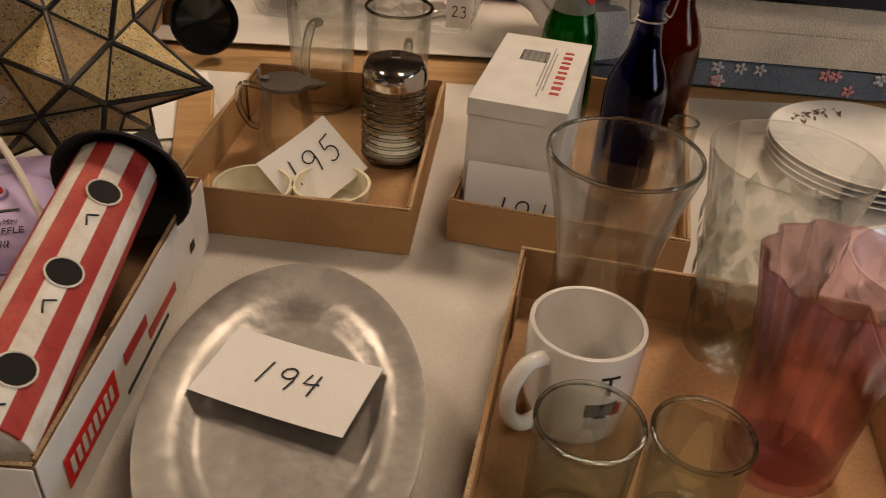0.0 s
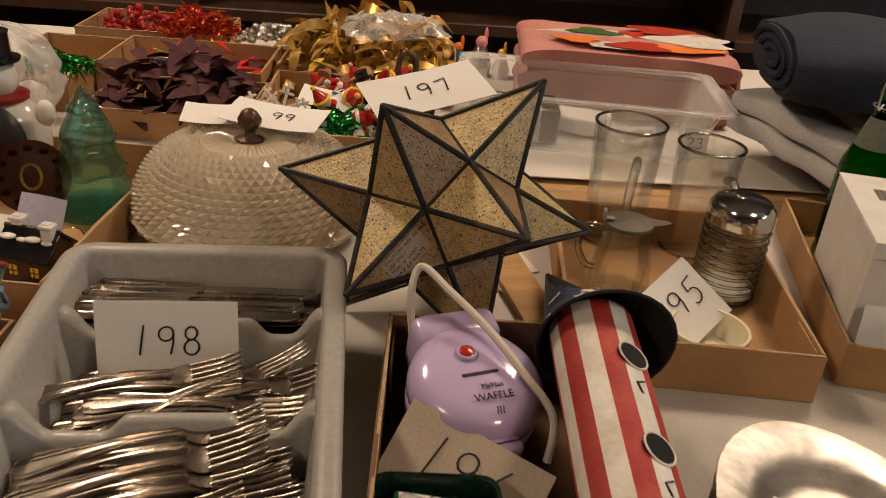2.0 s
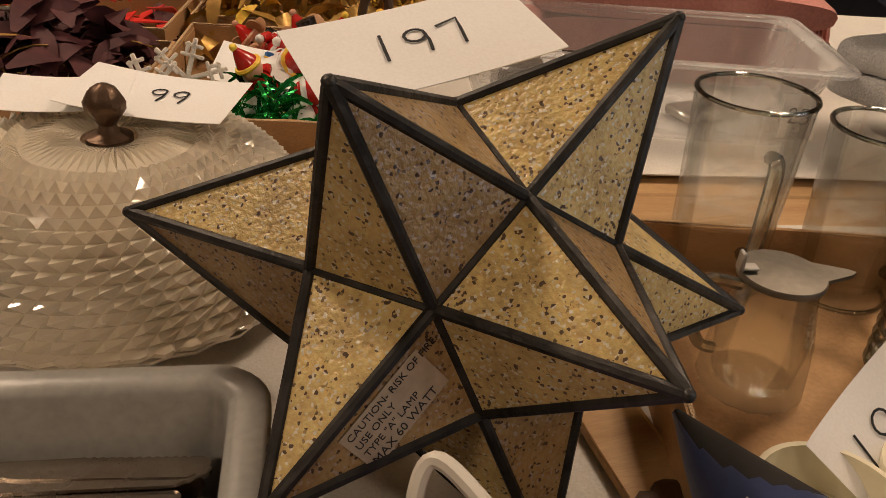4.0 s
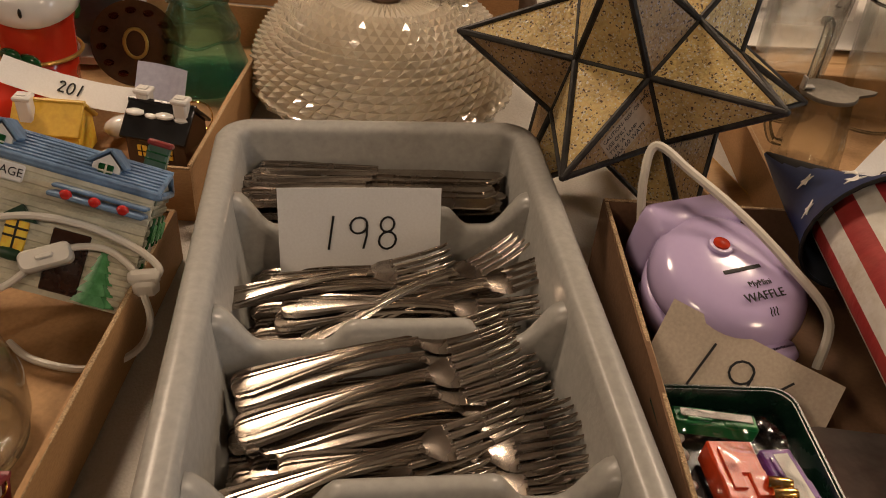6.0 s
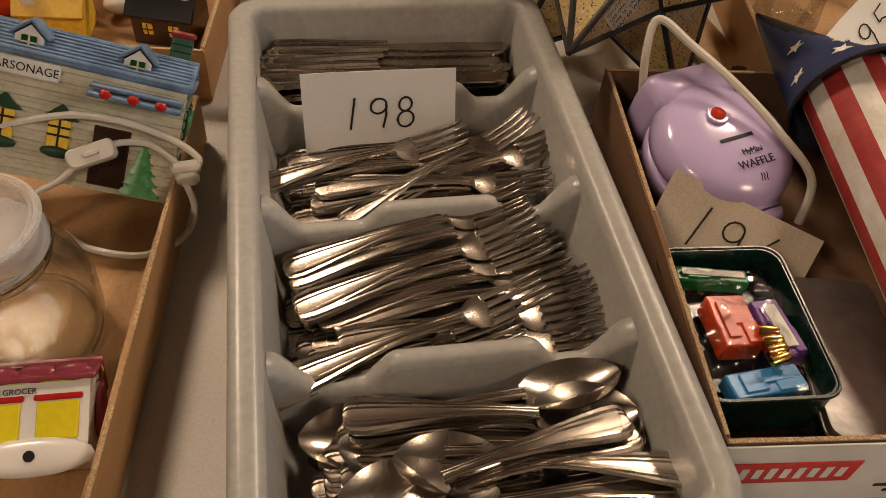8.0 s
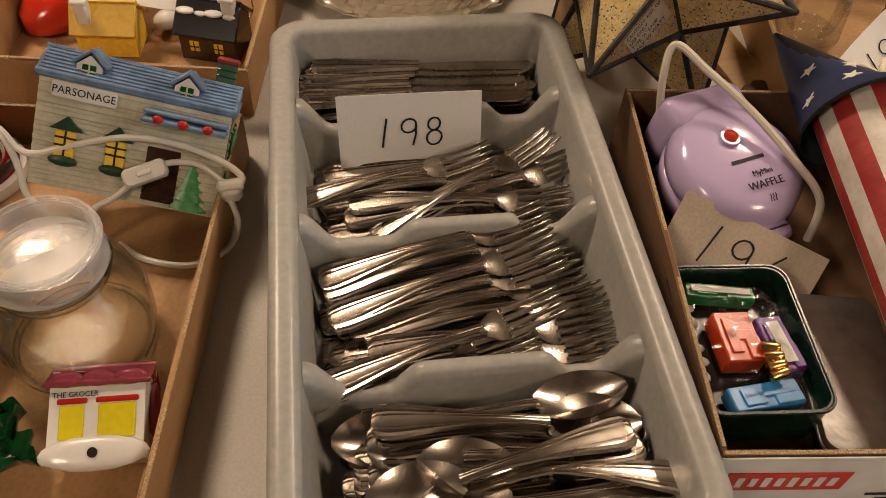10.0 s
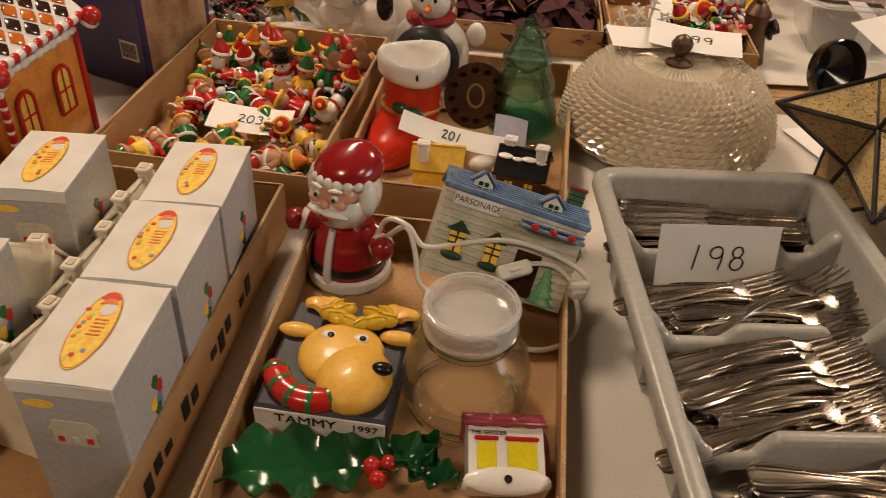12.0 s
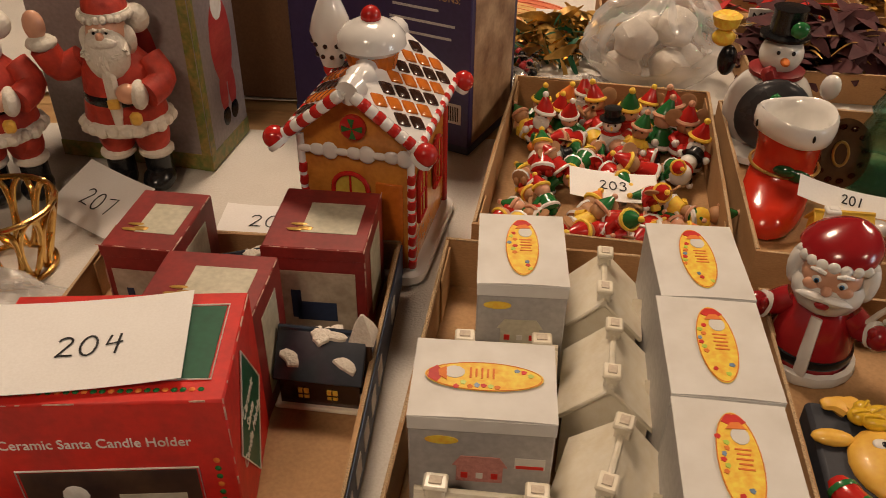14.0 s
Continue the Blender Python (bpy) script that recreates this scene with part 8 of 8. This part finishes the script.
heap("silver_beads", "strings of silver beads", "beads", -.62, 1.97, .2, .07, .80, .03, 200, [G().sph(.006, u=8, v=6).mesh("silver_bead", SILVER)], 9, 10)
heap("burgundy_card", "loose burgundy felt shapes and ribbon", "felt", -.76, 1.81, .26, .16, .765, .06, 40, [G().prism([(-.022, -.016), (.022, -.018), (.026, .014), (-.02, .018)], 0, .0015).mesh("felt_piece", TWIG), G().prism([(-.02, -.012), (.024, -.01), (.02, .014)], 0, .0015).mesh("felt_piece", REDCARD)], 10, 40)
heap("gold_tinsel", "coils of gold tinsel and beads", "tinsel", -1.165, 1.66, .22, .16, .75, .05, 220, [blade(.05, .0016, .006, 2).mesh("gold_strand", GOLD), blade(.05, .004, .01, 1).mesh("green_strand", GREENP), RIB[0]], 12, 60)
heap("dark_trinkets", "dark loose trinkets and bead strings", "trinkets", -1.29, 1.56, .12, .1, .75, .04, 120, [G().sph(.006, u=8, v=6).mesh("dark_bead", BLACK), G().sph(.005, u=8, v=6).mesh("red_bead", BERRY), blade(.04, .006, .008, 1).mesh("foil_scrap", SILVER)], 13, 60)
heap("orange_tinsel", "red orange foil shreds", "tinsel", -.8, 1.97, .14, .08, .80, .05, 180, [blade(.04, .002, .006, 2).mesh("orange_strand", mat("orange foil", (.6, .08, .02), .2, .7))], 14, 60)

mx = thing("lettered_box", "white carton edge printed with black letters", "box", -.79, 1.705, .7985, -3)
part("panel", G().box(.12, .004, .032, (0, 0, .016), .0006), WHITEBOX, mx)
letters("MIXX", .024, INK, mx, pose(-.025, -.0024, .016, 90, 0, 0))
for k, (x, y, r) in enumerate(((-.6, 1.46, 12), (-.565, 1.475, -14))):
    s = thing("snowflake_ornament", "glittery white snowflake ornament stood on edge", "ornament", x, y, .755, 0, m=pose(x, y, .815 + .012 * k, 70, r, 10), group="snowflake ornaments")
    for q in range(6):
        part("arm", G().box(.042, .005, .003, (.021, 0, 0), .001).box(.014, .004, .003, (.03, .006, 0), .001, pose(0, 0, 0, 0, 0, 0)).box(.004, .024, .003, (.024, 0, 0), .001).box(.004, .018, .003, (.034, 0, 0), .001), FLUFF, s, m=pose(0, 0, 0, 0, 0, 60 * q))
card("78", on3((-.5, 1.55, .815), (-.44, 1.54, .81), (-.49, 1.6, .835)), size=.018, w=.1, d=.065, label="white card numbered 78 leaning in the tinsel tray")
wr = thing("pewter_figure", "dark metal figure with a looped handle", "figurine", -.37, 1.53, .7495)
part("body", G().lathe([(.0005, 0), (.03, 0), (.026, .02), (.018, .06), (.022, .085), (.012, .1), (.0005, .105)], 16), BRONZE, wr)
part("loop", G().tube(spline([(0, 0, .1), (-.018, 0, .13), (-.01, 0, .16), (.008, 0, .155), (.01, 0, .12)], 5), .005, 8), BRONZE, wr)

def bag_mesh(rx, ry, rz, seed):
    """A soft blown-up bag: a squashed ball with folds running up to the gathered neck."""
    g = G()
    u, v = 56, 30
    rr = []
    for i in range(v + 1):
        t = i / v
        ring = []
        for j in range(u):
            a = TAU * j / u
            d = Vector((math.cos(a) * 2.2, math.sin(a) * 2.2, t * 3 + seed))
            fold = 1 + .13 * noise.noise(d) + .09 * noise.noise(d * 2.3) + .035 * math.sin(13 * a + 5 * noise.noise(d)) * t
            r = math.sin(math.pi * min(t * .9 + .06, 1)) ** .55 * fold
            ring.append((rx * r * math.cos(a), ry * r * math.sin(a), rz * t * (1 + .12 * noise.noise(d * 1.4)) if t > .05 else 0))
        rr.append(ring)
    return g.rings(rr)


bagm = bag_mesh(.12, .085, .16, 3)
solid("white_bag", bagm, film("cloudy white plastic film", (.85, .84, .82), .2, .14, .7, 45), "cloudy crinkled plastic bag of white ornaments", "bag", m=pose(-1.04, 1.535, .752, 0, 0, 10), smooth=55)
for k, (bx, by, bz) in enumerate(((-.05, .0, .035), (.02, -.02, .04), (.06, .02, .035), (-.01, .03, .085), (-.045, -.02, .09), (.03, .0, .1))):
    solid("white_puff", G().lathe([(.0005, -.03), (.018, -.026), (.031, -.01), (.033, .004), (.025, .021), (.0005, .03)], 20, wob=lambda a, z: 1 + .09 * math.sin(5 * a + 90 * z) + .05 * math.sin(11 * a)), FLUFF, "white fluffy ornament inside the plastic bag", "ornament", m=pose(-1.04, 1.535, .752, 0, 0, 10) @ pose(bx, by, bz, 20 * k, 15 * k, 40 * k), group="ornaments in the bag")
solid("yellow_bauble", G().sph((.018, .014, .016), u=12, v=8), YELLOW, "yellow bauble inside the plastic bag", "ornament", m=pose(-1.04, 1.44, .775))
solid("clear_packet", crumple(20, 14, .22, .1, .03, 23), BAG, "flat crinkled clear packet", "packet", m=pose(-1.19, 1.495, .752, 0, 0, 14), smooth=14)
solid("plastic_packet", crumple(24, 20, .2, .14, .05, 29), BAG, "crinkled clear packet over gold ribbon", "packet", m=pose(-.4, 1.87, .865, 0, 0, 20), smooth=14)
pm = thing("round_placemats", "coral and straw round woven placemats in a stack", "placemats", -1.30, 1.78, .7495, 0)
for k in range(4):
    part("mat_disc", G().lathe([(.0005, k * .006), (.15 - .004 * k, k * .006), (.151 - .004 * k, k * .006 + .003), (.149 - .004 * k, k * .006 + .0055), (.0005, k * .006 + .0055)], 48, sx=1.05), STRAW, pm, m=pose(.006 * k, -.004 * k, 0))
part("centre_disc", G().lathe([(.0005, .0235), (.1, .0235), (.1, .0245), (.0005, .0248)], 48), STRAW_Y, pm, "straw yellow centre")
for k in range(6):
    part("woven_ring", G().tube([((.03 + .02 * k) * 1.05 * math.cos(TAU * j / 44) + .018, (.03 + .02 * k) * math.sin(TAU * j / 44) - .012, .0242) for j in range(44)], .0012, 5, True), STRAW, pm)
card("200", on3((-1.17, 1.745, .785), (-1.11, 1.745, .785), (-1.17, 1.77, .81)), size=.018, w=.11, d=.04, label="white card numbered 200 on the gold tinsel")
# small shiny toys behind the clear bin
for k, (x, y, mt, s) in enumerate(((-.26, 1.99, TRC["blue"], .02), (-.21, 2.0, SILVER, .024), (-.165, 1.985, CHINA, .018), (-.1, 2.0, TRC["purple"], .016), (-.06, 2.0, ORANGE, .018), (-.3, 2.0, TINSEL, .02), (-.02, 2.01, YELLOW, .016))):
    t = thing("party_favour", "small shiny coloured party favour", "favour", x, y, .7495, 20 * k, group="party favours")
    part("body", G().lathe([(.0005, 0), (s, 0), (s * 1.1, s), (s * .7, s * 2), (s * .5, s * 2.6), (.0005, s * 2.7)], 14, wob=lambda a, z: 1 + .08 * math.cos(5 * a)), mt, t)
    part("topper", G().sph(s * .55, (0, 0, s * 3.0), 10, 7).sph((s * .2, s * .2, s * .7), (s * .4, 0, s * 3.6), 8, 6), (ORANGE, PINK, GOLDY)[k % 3], t)

# ---- dark shelf at the back ----
sh = thing("back_shelf", "dark wooden shelf unit behind the tables", "shelf", -.2, 2.75, 0)
part("shelf_board", G().box(4.4, .42, .035, (0, 0, .72), .004), DARKWOOD, sh)
part("shelf_board", G().box(4.4, .42, .035, (0, .02, .98), .004), DARKWOOD, sh)
part("shelf_back", G().box(4.4, .02, 1.6, (0, .21, .8), .003), DARKWOOD, sh)
for x in (-2.2, -.75, .75, 2.2):
    part("upright", G().box(.035, .42, 1.2, (x, 0, .6), .003), DARKWOOD, sh)
tray(.25, 2.62, .46, .26, .09, 0, "cardboard tray of clear glass stemware on the back shelf", z=1.0)
pf = thing("picture_frame", "gilt wooden picture frame lying on the shelf", "frame", -.42, 2.62, .9985, 2)
for sx_, sy_, cx, cy in ((.62, .05, 0, -.14), (.62, .05, 0, .14), (.05, .23, -.285, 0), (.05, .23, .285, 0)):
    part("rail", G().box(sx_, sy_, .03, (cx, cy, .015), .008), mat("gilt wood", (.42, .2, .04), .25, .5, scale=20), pf)
for k in range(9):
    vessel("stem_glass", "clear glass stem glass on the back shelf", "glass", .08 + .055 * (k % 7), 2.56 + .07 * (k // 7), [(.0005, 0), (.02, 0), (.02, .003), (.004, .008), (.004, .05), (.018, .065), (.022, .11), (.021, .11), (.016, .066), (.0005, .056)], GLASS, 20, z=1.005, group="stem glasses")

# ---- odds and ends lying between the trays ----
bd = thing("wood_strip", "pale wooden strip lying beside the star lamp", "wood", -.235, 1.10, .7505, 12)
part("strip", G().box(.045, .3, .008, (0, 0, .004), .0012), WOOD, bd)
part("worn_edge", G().box(.004, .298, .0084, (.0222, 0, .0042), .0012), STRAW_Y, bd)
solid("white_sheet", G().sheet(lambda u, v: ((u - .5) * .12, (v - .5) * .2, .0012 + .001 * math.sin(5 * u + 3 * v)), 8, 8, .0004), PAPER, "sheet of white paper under the star lamp", "paper", m=pose(-.29, 1.2, .7502, 0, 0, 20))
solid("bark_slice", G().lathe([(.0005, 0), (.028, 0), (.032, .004), (.031, .011), (.026, .013), (.0005, .012)], 26, wob=lambda a, z: 1 + .09 * math.sin(5 * a) + .05 * math.sin(11 * a)), [DARKWOOD], "dark slice of bark", "wood", m=pose(-.205, .95, .752, 0, 8, 0))
